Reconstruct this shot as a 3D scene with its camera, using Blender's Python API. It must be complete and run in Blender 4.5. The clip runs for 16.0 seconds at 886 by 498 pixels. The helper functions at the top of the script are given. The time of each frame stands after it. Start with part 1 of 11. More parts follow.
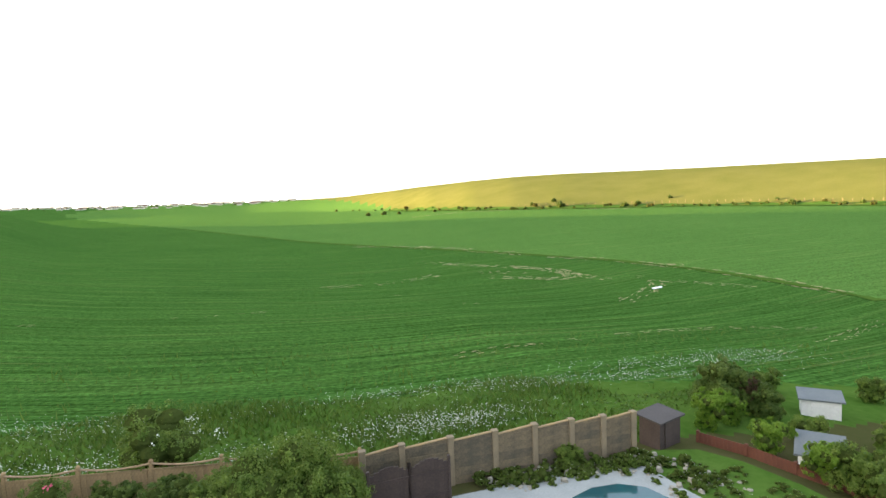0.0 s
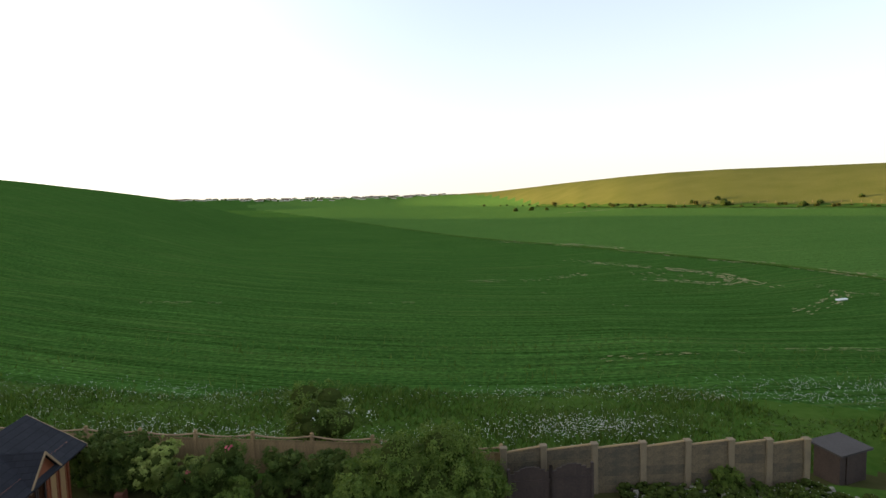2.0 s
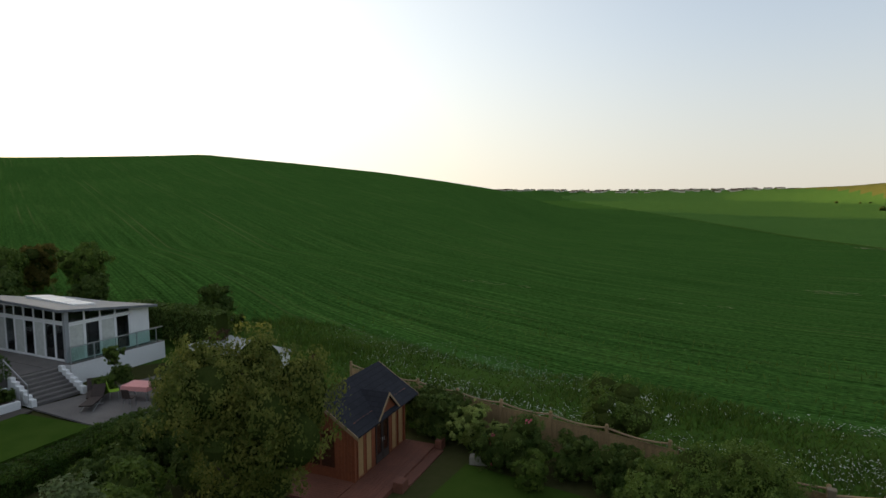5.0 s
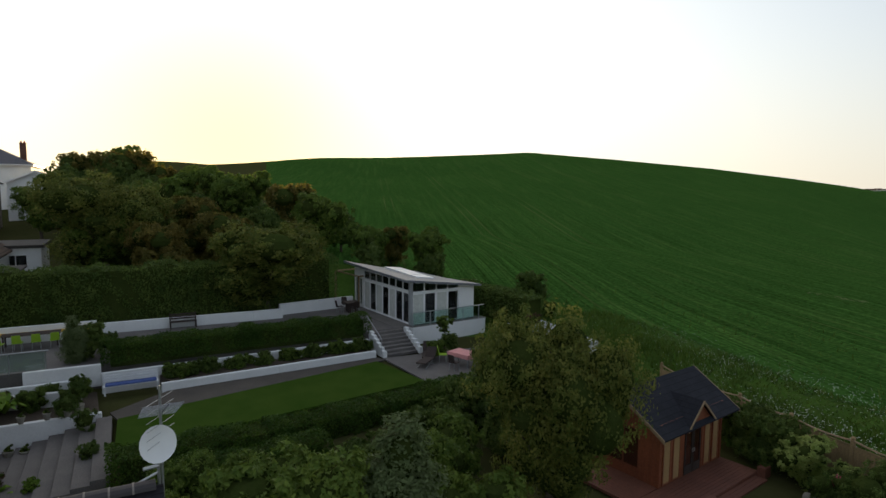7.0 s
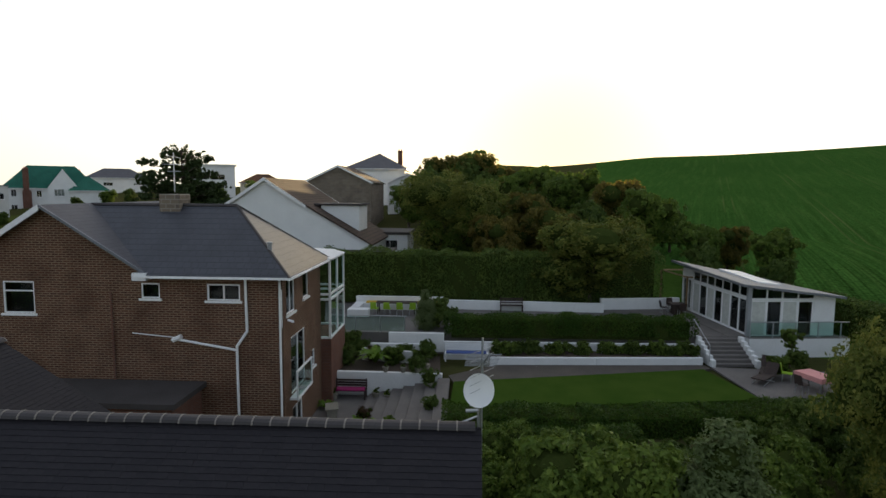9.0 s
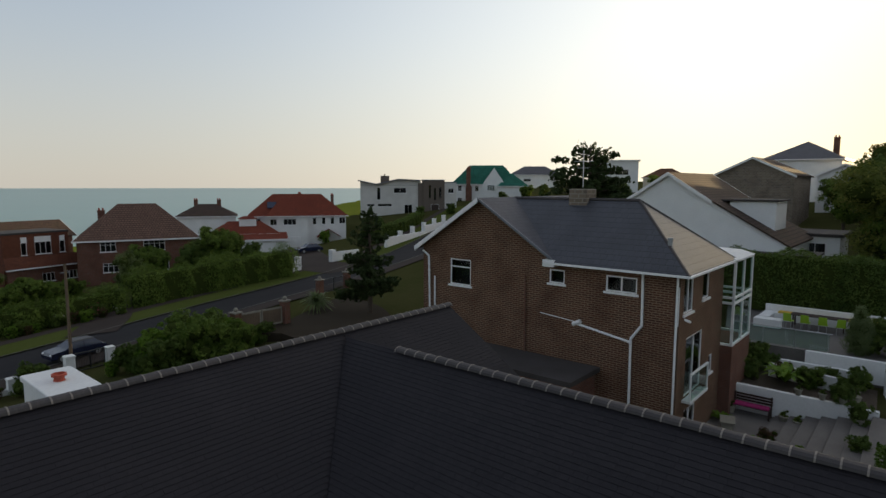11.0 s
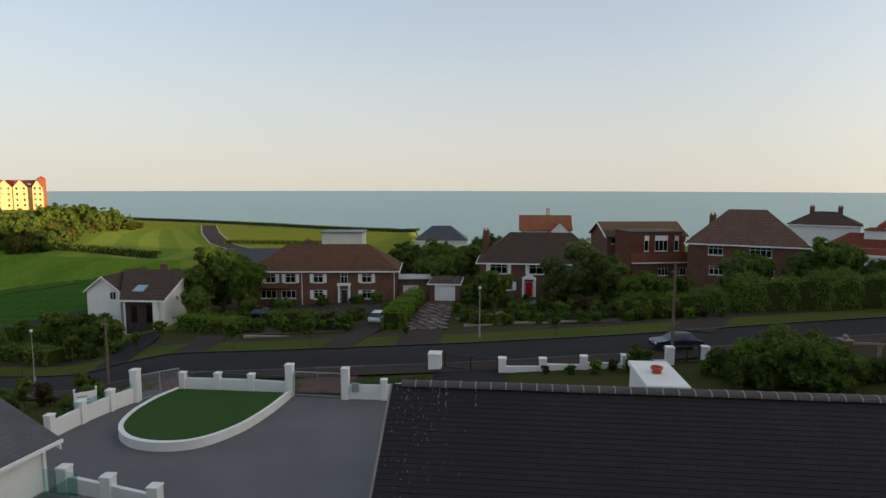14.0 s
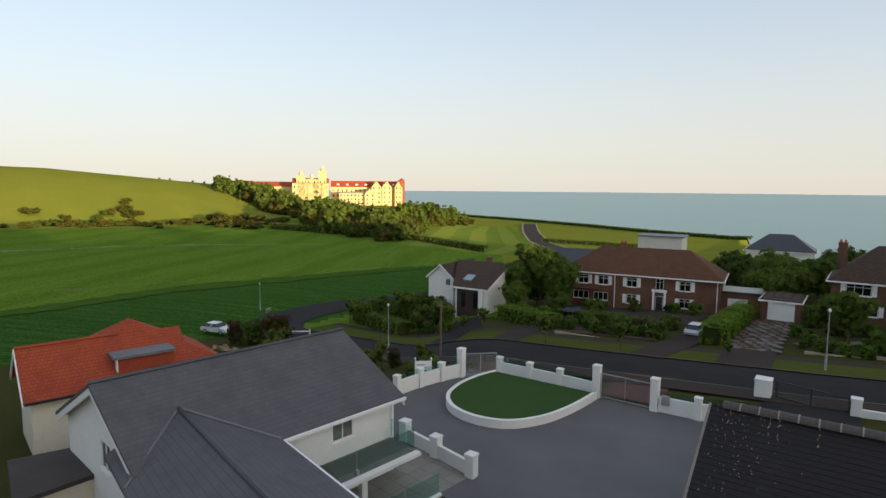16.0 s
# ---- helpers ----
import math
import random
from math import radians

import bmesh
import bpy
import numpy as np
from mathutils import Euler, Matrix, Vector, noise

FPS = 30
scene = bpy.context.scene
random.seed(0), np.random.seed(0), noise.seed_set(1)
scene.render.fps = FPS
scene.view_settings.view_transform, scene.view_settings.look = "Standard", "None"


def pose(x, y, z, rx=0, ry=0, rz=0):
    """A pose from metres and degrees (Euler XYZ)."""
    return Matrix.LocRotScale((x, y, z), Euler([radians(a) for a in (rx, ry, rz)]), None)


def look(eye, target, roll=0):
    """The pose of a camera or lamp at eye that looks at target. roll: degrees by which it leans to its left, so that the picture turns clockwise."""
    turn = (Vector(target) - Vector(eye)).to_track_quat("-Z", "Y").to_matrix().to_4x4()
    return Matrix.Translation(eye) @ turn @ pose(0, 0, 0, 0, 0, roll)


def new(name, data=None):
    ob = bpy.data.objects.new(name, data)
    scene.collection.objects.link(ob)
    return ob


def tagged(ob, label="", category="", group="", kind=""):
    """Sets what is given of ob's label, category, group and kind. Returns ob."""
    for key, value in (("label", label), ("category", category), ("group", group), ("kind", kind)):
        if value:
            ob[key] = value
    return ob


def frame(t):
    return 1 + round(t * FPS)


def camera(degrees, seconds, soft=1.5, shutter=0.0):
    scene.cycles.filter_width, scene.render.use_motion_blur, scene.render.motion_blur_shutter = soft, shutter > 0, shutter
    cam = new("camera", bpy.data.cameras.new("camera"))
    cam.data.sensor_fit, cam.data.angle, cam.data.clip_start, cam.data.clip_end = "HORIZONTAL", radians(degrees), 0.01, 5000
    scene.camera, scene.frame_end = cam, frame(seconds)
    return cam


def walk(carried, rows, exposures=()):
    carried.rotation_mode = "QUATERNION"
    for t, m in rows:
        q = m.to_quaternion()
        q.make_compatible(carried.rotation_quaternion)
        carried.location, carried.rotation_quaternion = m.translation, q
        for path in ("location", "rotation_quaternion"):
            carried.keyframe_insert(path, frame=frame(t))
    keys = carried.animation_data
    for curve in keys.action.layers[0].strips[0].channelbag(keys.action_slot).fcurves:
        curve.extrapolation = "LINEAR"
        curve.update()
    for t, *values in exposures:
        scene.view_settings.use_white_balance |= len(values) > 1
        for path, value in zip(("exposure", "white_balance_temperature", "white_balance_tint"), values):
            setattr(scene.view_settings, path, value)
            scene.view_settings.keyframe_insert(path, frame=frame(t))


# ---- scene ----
# the camera and its walk: seconds, x, y, z, tilt, lean, turn
cam = camera(74.35, 16.0)
PATH = [
    (0.0, 0.05, 0.11, 12.37, 85.06, 2.14, -13.34),
    (0.5, 0.03, 0.11, 12.40, 85.11, 2.07, -10.12),
    (1.0, 0.01, 0.12, 12.43, 85.11, 1.81, -6.27),
    (1.5, -0.01, 0.12, 12.45, 85.06, 1.60, -2.29),
    (2.0, -0.02, 0.12, 12.48, 85.05, 1.47, 1.03),
    (2.5, -0.04, 0.12, 12.50, 84.99, 1.32, 4.13),
    (3.0, -0.06, 0.12, 12.53, 84.88, 0.99, 7.96),
    (3.2, -0.04, 0.08, 12.53, 84.91, 1.00, 9.54),
    (5.3, 0.20, -0.32, 12.55, 84.69, 0.14, 35.02),
    (5.5, 0.20, -0.33, 12.53, 84.69, -0.02, 37.68),
    (6.0, 0.15, -0.29, 12.41, 84.63, -0.16, 44.53),
    (6.5, 0.10, -0.24, 12.29, 84.56, -0.19, 53.41),
    (7.0, 0.05, -0.19, 12.17, 84.41, -0.51, 61.24),
    (7.5, 0.00, -0.13, 12.00, 84.33, -0.71, 68.90),
    (8.0, -0.05, -0.07, 11.82, 84.23, -0.62, 76.69),
    (8.2, -0.07, -0.05, 11.75, 84.29, -0.55, 79.79),
    (10.3, 0.19, -0.05, 11.61, 83.82, -0.26, 115.64),
    (10.5, 0.20, -0.05, 11.62, 83.75, -0.18, 119.60),
    (11.0, 0.20, -0.04, 11.65, 83.62, -0.15, 130.35),
    (11.5, 0.20, -0.04, 11.68, 83.62, -0.12, 141.14),
    (12.0, 0.20, -0.03, 11.71, 83.70, -0.08, 151.70),
    (12.5, 0.18, 0.00, 11.77, 83.69, -0.06, 162.22),
    (13.0, 0.16, 0.03, 11.83, 83.71, 0.03, 170.60),
    (13.5, 0.13, 0.07, 11.89, 83.79, -0.01, 178.05),
    (14.0, 0.11, 0.10, 11.96, 83.86, -0.09, 185.55),
    (14.5, 0.13, 0.13, 11.95, 83.96, -0.08, 192.48),
    (15.0, 0.14, 0.16, 11.95, 84.02, -0.27, 199.56),
    (15.5, 0.15, 0.19, 11.95, 84.00, -0.27, 206.94),
    (16.0, 0.17, 0.21, 11.94, 83.87, -0.41, 215.84),
]
EXPOSURES = [(0, 2.82), (0.5, 2.5), (1.0, 2.17), (2.0, 1.57), (3.0, 1.37), (5.5, 0.86), (6.5, 0.8), (7.2, 0.9), (8.0, 1.13), (10.5, 0.74), (11.2, 0.635), (12.2, 0.636), (13.0, 0.742), (14.5, 0.975), (16, 1.081)]
walk(cam, [(r[0], pose(*r[1:])) for r in PATH], EXPOSURES)

# ---- world, sun ----
SUN_TURN, SUN_UP = 171.2, 3.3
MIST, RING, HALO = (2.16, 2.12, 1.96, 1), (3.0, 2.6, 1.8, 1), (7.5, 5.6, 2.7, 1)
sky_world = bpy.data.worlds.new("evening_sky")
scene.world = sky_world
sky_world.use_nodes = True
wn = sky_world.node_tree.nodes
wl = sky_world.node_tree.links
sky = wn.new("ShaderNodeTexSky")
sky.sky_type = "NISHITA"
sky.sun_disc = False
sky.sun_elevation = radians(14.0)
sky.sun_rotation = radians(90 - SUN_TURN)
sky.altitude = 60
sky.air_density, sky.dust_density, sky.ozone_density = 0.85, 0.2, 2.2
wn["Background"].inputs["Strength"].default_value = 0.15
soften = wn.new("ShaderNodeHueSaturation")
soften.inputs["Saturation"].default_value = 1.18
warm = wn.new("ShaderNodeMix")
warm.data_type, warm.blend_type = "RGBA", "MULTIPLY"
warm.inputs["Factor"].default_value = 1.0
warm.inputs["B"].default_value = (1.59, 1.38, 1.19, 1)
wl.new(sky.outputs[0], soften.inputs["Color"])
haze = wn.new("ShaderNodeGamma")
haze.inputs["Gamma"].default_value = 0.6
wl.new(soften.outputs["Color"], haze.inputs["Color"])
veil = wn.new("ShaderNodeMix")
veil.data_type = "RGBA"
veil.inputs["Factor"].default_value = 0.28
veil.inputs["B"].default_value = (1.86, 1.80, 2.06, 1)
wl.new(haze.outputs["Color"], veil.inputs["A"])
wl.new(veil.outputs["Result"], warm.inputs["A"])
# evening mist low over the horizon
way = wn.new("ShaderNodeTexCoord")
height = wn.new("ShaderNodeSeparateXYZ")
wl.new(way.outputs["Generated"], height.inputs[0])
low = wn.new("ShaderNodeMapRange")
low.interpolation_type = "SMOOTHSTEP"
low.inputs["From Min"].default_value, low.inputs["From Max"].default_value = -0.02, 0.30
low.inputs["To Min"].default_value, low.inputs["To Max"].default_value = 0.80, 0.0
wl.new(height.outputs["Z"], low.inputs["Value"])
mist = wn.new("ShaderNodeMix")
mist.data_type = "RGBA"
mist.inputs["B"].default_value = MIST
wl.new(low.outputs["Result"], mist.inputs["Factor"])
wl.new(warm.outputs["Result"], mist.inputs["A"])
# the bright ring of sky round the low sun
sunward = Vector((math.cos(radians(SUN_TURN)) * math.cos(radians(SUN_UP)), math.sin(radians(SUN_TURN)) * math.cos(radians(SUN_UP)), math.sin(radians(SUN_UP))))
near_sun = wn.new("ShaderNodeVectorMath")
near_sun.operation = "DOT_PRODUCT"
near_sun.inputs[1].default_value = sunward
wl.new(way.outputs["Generated"], near_sun.inputs[0])
above = wn.new("ShaderNodeMath")
above.operation = "MAXIMUM"
above.inputs[1].default_value = 0.0
wl.new(near_sun.outputs["Value"], above.inputs[0])
ring = wn.new("ShaderNodeMath")
ring.operation = "POWER"
ring.inputs[1].default_value = 2.5
wl.new(above.outputs[0], ring.inputs[0])
glow = wn.new("ShaderNodeMix")
glow.data_type, glow.blend_type = "RGBA", "ADD"
glow.inputs["B"].default_value = RING
wl.new(ring.outputs[0], glow.inputs["Factor"])
wl.new(mist.outputs["Result"], glow.inputs["A"])
tight = wn.new("ShaderNodeMath")
tight.operation = "POWER"
tight.inputs[1].default_value = 22.0
wl.new(above.outputs[0], tight.inputs[0])
halo = wn.new("ShaderNodeMix")
halo.data_type = "RGBA"
halo.inputs["B"].default_value = HALO
wl.new(tight.outputs[0], halo.inputs["Factor"])
wl.new(glow.outputs["Result"], halo.inputs["A"])
wl.new(halo.outputs["Result"], wn["Background"].inputs["Color"])
lamp_data = bpy.data.lights.new("sun", "SUN")
lamp_data.energy, lamp_data.angle, lamp_data.color = 5.0, radians(0.6), (1.0, 0.72, 0.38)
sun_ob = new("sun", lamp_data)
sun_ob.matrix_world = look((0, 0, 60), Vector((0, 0, 60)) - Vector((math.cos(radians(SUN_TURN)) * math.cos(radians(SUN_UP)), math.sin(radians(SUN_TURN)) * math.cos(radians(SUN_UP)), math.sin(radians(SUN_UP)))))


# ---- materials ----
def mat(name, a, b=None, rough=0.8, fine=20.0, coarse=1.5, bump=0.3, metal=0.0, spec=0.4, vary=0.0, bump_dist=0.01, mixing=0.5):
    """Two-scale noise between two colours, with bump, in metres of the object's own space."""
    m = bpy.data.materials.new(name)
    m.use_nodes = True
    n, l = m.node_tree.nodes, m.node_tree.links
    p = n["Principled BSDF"]
    b = b or tuple(c * 0.7 for c in a)
    co = n.new("ShaderNodeTexCoord")
    n1, n2 = n.new("ShaderNodeTexNoise"), n.new("ShaderNodeTexNoise")
    n1.inputs["Scale"].default_value, n2.inputs["Scale"].default_value = fine, coarse
    n1.inputs["Detail"].default_value, n2.inputs["Detail"].default_value = 4, 3
    l.new(co.outputs["Object"], n1.inputs["Vector"])
    l.new(co.outputs["Object"], n2.inputs["Vector"])
    ad = n.new("ShaderNodeMath")
    ad.operation = "ADD"
    l.new(n1.outputs["Fac"], ad.inputs[0])
    l.new(n2.outputs["Fac"], ad.inputs[1])
    ramp = n.new("ShaderNodeMapRange")
    ramp.inputs["From Min"].default_value, ramp.inputs["From Max"].default_value = 1.0 - mixing * 0.6, 1.0 + mixing * 0.6
    l.new(ad.outputs[0], ramp.inputs["Value"])
    fac = ramp.outputs["Result"]
    if vary:
        info = n.new("ShaderNodeObjectInfo")
        v = n.new("ShaderNodeMath")
        v.operation = "MULTIPLY_ADD"
        v.inputs[1].default_value = vary
        l.new(info.outputs["Random"], v.inputs[0])
        l.new(fac, v.inputs[2])
        fac = v.outputs[0]
    mix = n.new("ShaderNodeMix")
    mix.data_type = "RGBA"
    mix.inputs["A"].default_value, mix.inputs["B"].default_value = (*a, 1), (*b, 1)
    l.new(fac, mix.inputs["Factor"])
    l.new(mix.outputs["Result"], p.inputs["Base Color"])
    p.inputs["Roughness"].default_value, p.inputs["Metallic"].default_value = rough, metal
    p.inputs["Specular IOR Level"].default_value = spec
    if bump:
        bp = n.new("ShaderNodeBump")
        bp.inputs["Strength"].default_value, bp.inputs["Distance"].default_value = bump, bump_dist
        l.new(n1.outputs["Fac"], bp.inputs["Height"])
        l.new(bp.outputs["Normal"], p.inputs["Normal"])
    return m


def coursed(name, a, b, mortar, width, height, joint, rough=0.85, bump=0.6, depth=0.01, offset=0.5, spec=0.15, stain=None):
    """Bricks, tiles or slates in courses: u runs along the wall or the eaves, v up it."""
    m = bpy.data.materials.new(name)
    m.use_nodes = True
    n, l = m.node_tree.nodes, m.node_tree.links
    p = n["Principled BSDF"]
    co, sep, nor = n.new("ShaderNodeTexCoord"), n.new("ShaderNodeSeparateXYZ"), n.new("ShaderNodeSeparateXYZ")
    l.new(co.outputs["Object"], sep.inputs[0])
    l.new(co.outputs["Normal"], nor.inputs[0])
    ax, ay, gt = n.new("ShaderNodeMath"), n.new("ShaderNodeMath"), n.new("ShaderNodeMath")
    ax.operation = ay.operation = "ABSOLUTE"
    gt.operation = "GREATER_THAN"
    l.new(nor.outputs["X"], ax.inputs[0])
    l.new(nor.outputs["Y"], ay.inputs[0])
    l.new(ax.outputs[0], gt.inputs[0])
    l.new(ay.outputs[0], gt.inputs[1])
    u = n.new("ShaderNodeMix")
    l.new(gt.outputs[0], u.inputs["Factor"])
    l.new(sep.outputs["X"], u.inputs["A"])
    l.new(sep.outputs["Y"], u.inputs["B"])
    comb = n.new("ShaderNodeCombineXYZ")
    l.new(u.outputs["Result"], comb.inputs["X"])
    l.new(sep.outputs["Z"], comb.inputs["Y"])
    br = n.new("ShaderNodeTexBrick")
    br.offset = offset
    br.inputs["Color1"].default_value, br.inputs["Color2"].default_value, br.inputs["Mortar"].default_value = (*a, 1), (*b, 1), (*mortar, 1)
    br.inputs["Scale"].default_value = 1
    br.inputs["Mortar Size"].default_value = joint
    br.inputs["Brick Width"].default_value, br.inputs["Row Height"].default_value = width, height
    l.new(comb.outputs[0], br.inputs["Vector"])
    nz = n.new("ShaderNodeTexNoise")
    nz.inputs["Scale"].default_value, nz.inputs["Detail"].default_value = 0.9, 5
    l.new(co.outputs["Object"], nz.inputs["Vector"])
    mr = n.new("ShaderNodeMapRange")
    mr.inputs["From Min"].default_value, mr.inputs["From Max"].default_value = 0.45, 0.75
    mr.inputs["To Max"].default_value = 0.55
    l.new(nz.outputs["Fac"], mr.inputs["Value"])
    mix = n.new("ShaderNodeMix")
    mix.data_type = "RGBA"
    mix.inputs["B"].default_value = (*(stain or tuple(c * 0.45 for c in a)), 1)
    l.new(mr.outputs["Result"], mix.inputs["Factor"])
    l.new(br.outputs["Color"], mix.inputs["A"])
    l.new(mix.outputs["Result"], p.inputs["Base Color"])
    bp = n.new("ShaderNodeBump")
    bp.invert = True
    bp.inputs["Strength"].default_value, bp.inputs["Distance"].default_value = bump, depth
    l.new(br.outputs["Fac"], bp.inputs["Height"])
    l.new(bp.outputs["Normal"], p.inputs["Normal"])
    p.inputs["Roughness"].default_value = rough
    p.inputs["Specular IOR Level"].default_value = spec
    return m


def leafy(name, a, b, back=0.35):
    """Leaves: each clump of its own shade, with light passing through."""
    m = bpy.data.materials.new(name)
    m.use_nodes = True
    n, l = m.node_tree.nodes, m.node_tree.links
    p = n["Principled BSDF"]
    geo, info = n.new("ShaderNodeNewGeometry"), n.new("ShaderNodeObjectInfo")
    ad = n.new("ShaderNodeMath")
    ad.operation = "MULTIPLY_ADD"
    ad.inputs[1].default_value = 0.35
    l.new(info.outputs["Random"], ad.inputs[0])
    l.new(geo.outputs["Random Per Island"], ad.inputs[2])
    co, nz, st = n.new("ShaderNodeTexCoord"), n.new("ShaderNodeTexNoise"), n.new("ShaderNodeMapRange")
    nz.inputs["Scale"].default_value, nz.inputs["Detail"].default_value = 1.1, 3
    l.new(co.outputs["Object"], nz.inputs["Vector"])
    st.inputs["From Min"].default_value, st.inputs["From Max"].default_value = 0.32, 0.68
    st.inputs["To Min"].default_value, st.inputs["To Max"].default_value = 0.1, 1.25
    l.new(nz.outputs["Fac"], st.inputs["Value"])
    ml = n.new("ShaderNodeMath")
    ml.operation = "MULTIPLY"
    l.new(ad.outputs[0], ml.inputs[0])
    l.new(st.outputs["Result"], ml.inputs[1])
    mix = n.new("ShaderNodeMix")
    mix.data_type = "RGBA"
    mix.inputs["A"].default_value, mix.inputs["B"].default_value = (*a, 1), (*b, 1)
    l.new(ml.outputs[0], mix.inputs["Factor"])
    l.new(mix.outputs["Result"], p.inputs["Base Color"])
    p.inputs["Roughness"].default_value = 0.6
    p.inputs["Specular IOR Level"].default_value = 0.15
    tr = n.new("ShaderNodeBsdfTranslucent")
    l.new(mix.outputs["Result"], tr.inputs["Color"])
    ms = n.new("ShaderNodeMixShader")
    ms.inputs[0].default_value = back
    l.new(p.outputs[0], ms.inputs[1])
    l.new(tr.outputs[0], ms.inputs[2])
    l.new(ms.outputs[0], n["Material Output"].inputs["Surface"])
    return m


def glassy(name, tint=(0.9, 0.95, 0.95), rough=0.03, through_it=0.75):
    m = bpy.data.materials.new(name)
    m.use_nodes = True
    n, l = m.node_tree.nodes, m.node_tree.links
    gl, tp, ms = n.new("ShaderNodeBsdfGlossy"), n.new("ShaderNodeBsdfTransparent"), n.new("ShaderNodeMixShader")
    gl.inputs["Roughness"].default_value = rough
    tp.inputs["Color"].default_value = (*tint, 1)
    lw, pw, ad = n.new("ShaderNodeLayerWeight"), n.new("ShaderNodeMath"), n.new("ShaderNodeMath")
    pw.operation, ad.operation = "POWER", "MULTIPLY_ADD"
    pw.inputs[1].default_value = 4.0
    ad.inputs[1].default_value, ad.inputs[2].default_value = 0.6, 0.05
    l.new(lw.outputs["Facing"], pw.inputs[0])
    l.new(pw.outputs[0], ad.inputs[0])
    l.new(ad.outputs[0], ms.inputs[0])
    l.new(tp.outputs[0], ms.inputs[1])
    l.new(gl.outputs[0], ms.inputs[2])
    l.new(ms.outputs[0], n["Material Output"].inputs["Surface"])
    return m


def field_mat(name, a, b, streak, period=1.5, turn=0.0, bump=1.0, rows=0.4, bowl=0.0):
    """Young crop in drilled rows, with streaks and broad patches."""
    m = bpy.data.materials.new(name)
    m.use_nodes = True
    n, l = m.node_tree.nodes, m.node_tree.links
    p = n["Principled BSDF"]
    co, mp = n.new("ShaderNodeTexCoord"), n.new("ShaderNodeMapping")
    mp.inputs["Rotation"].default_value = (0, 0, radians(turn))
    l.new(co.outputs["Object"], mp.inputs["Vector"])
    flat = mp.outputs[0]
    if bowl:
        xyz, back = n.new("ShaderNodeSeparateXYZ"), n.new("ShaderNodeCombineXYZ")
        l.new(flat, xyz.inputs[0])
        def step(kind, p, q=None):
            k = n.new("ShaderNodeMath")
            k.operation = kind
            for i, v in enumerate((p, q)):
                if isinstance(v, (int, float)):
                    k.inputs[i].default_value = v
                elif v is not None:
                    l.new(v, k.inputs[i])
            return k.outputs[0]
        dx = step("SUBTRACT", xyz.outputs["X"], 3.0)
        bend = step("SUBTRACT", step("SQRT", step("ADD", step("MULTIPLY", dx, dx), 225.0)), 15.0)
        fade = n.new("ShaderNodeMapRange")
        fade.inputs["From Min"].default_value, fade.inputs["From Max"].default_value = 55.0, 150.0
        fade.inputs["To Min"].default_value, fade.inputs["To Max"].default_value = 1.0, 0.12
        l.new(step("SQRT", step("ADD", step("MULTIPLY", xyz.outputs["X"], xyz.outputs["X"]), step("MULTIPLY", xyz.outputs["Y"], xyz.outputs["Y"]))), fade.inputs["Value"])
        across = step("SUBTRACT", xyz.outputs["Y"], step("MULTIPLY", bend, bowl))
        l.new(xyz.outputs["X"], back.inputs["X"])
        l.new(across, back.inputs["Y"])
        flat = back.outputs[0]
    wv = n.new("ShaderNodeTexWave")
    wv.bands_direction = "Y"
    wv.inputs["Scale"].default_value = 0.314 / period
    wv.inputs["Distortion"].default_value, wv.inputs["Detail"].default_value, wv.inputs["Detail Scale"].default_value = 9.0, 4.0, 0.35
    l.new(flat, wv.inputs["Vector"])
    st = n.new("ShaderNodeMapping")
    st.inputs["Scale"].default_value = (0.05, 0.6, 1)
    l.new(flat, st.inputs["Vector"])
    nz, nb, nf = n.new("ShaderNodeTexNoise"), n.new("ShaderNodeTexNoise"), n.new("ShaderNodeTexNoise")
    nz.inputs["Scale"].default_value, nb.inputs["Scale"].default_value, nf.inputs["Scale"].default_value = 1.0, 0.025, 3.0
    nz.inputs["Detail"].default_value = nb.inputs["Detail"].default_value = nf.inputs["Detail"].default_value = 5
    l.new(st.outputs[0], nz.inputs["Vector"])
    l.new(co.outputs["Object"], nb.inputs["Vector"])
    l.new(co.outputs["Object"], nf.inputs["Vector"])
    m1, m2, m3 = n.new("ShaderNodeMix"), n.new("ShaderNodeMix"), n.new("ShaderNodeMix")
    for k in (m1, m2, m3):
        k.data_type = "RGBA"
    m1.inputs["A"].default_value, m1.inputs["B"].default_value = (*a, 1), (*b, 1)
    l.new(nb.outputs["Fac"], m1.inputs["Factor"])
    r1 = n.new("ShaderNodeMapRange")
    r1.inputs["From Min"].default_value, r1.inputs["From Max"].default_value, r1.inputs["To Max"].default_value = 0.5, 0.85, 0.75
    l.new(nz.outputs["Fac"], r1.inputs["Value"])
    l.new(r1.outputs["Result"], m2.inputs["Factor"])
    l.new(m1.outputs["Result"], m2.inputs["A"])
    m2.inputs["B"].default_value = (*streak, 1)
    r2 = n.new("ShaderNodeMapRange")
    r2.inputs["From Min"].default_value, r2.inputs["From Max"].default_value, r2.inputs["To Max"].default_value = 0.45, 1.0, rows
    l.new(wv.outputs["Fac"], r2.inputs["Value"])
    l.new(r2.outputs["Result"], m3.inputs["Factor"])
    l.new(m2.outputs["Result"], m3.inputs["A"])
    m3.inputs["B"].default_value = (a[0] * 0.45, a[1] * 0.5, a[2] * 0.45, 1)
    r4 = n.new("ShaderNodeMapRange")
    r4.inputs["From Min"].default_value, r4.inputs["From Max"].default_value = 0.3, 0.7
    r4.inputs["To Min"].default_value, r4.inputs["To Max"].default_value = 0.62, 1.38
    l.new(nf.outputs["Fac"], r4.inputs["Value"])
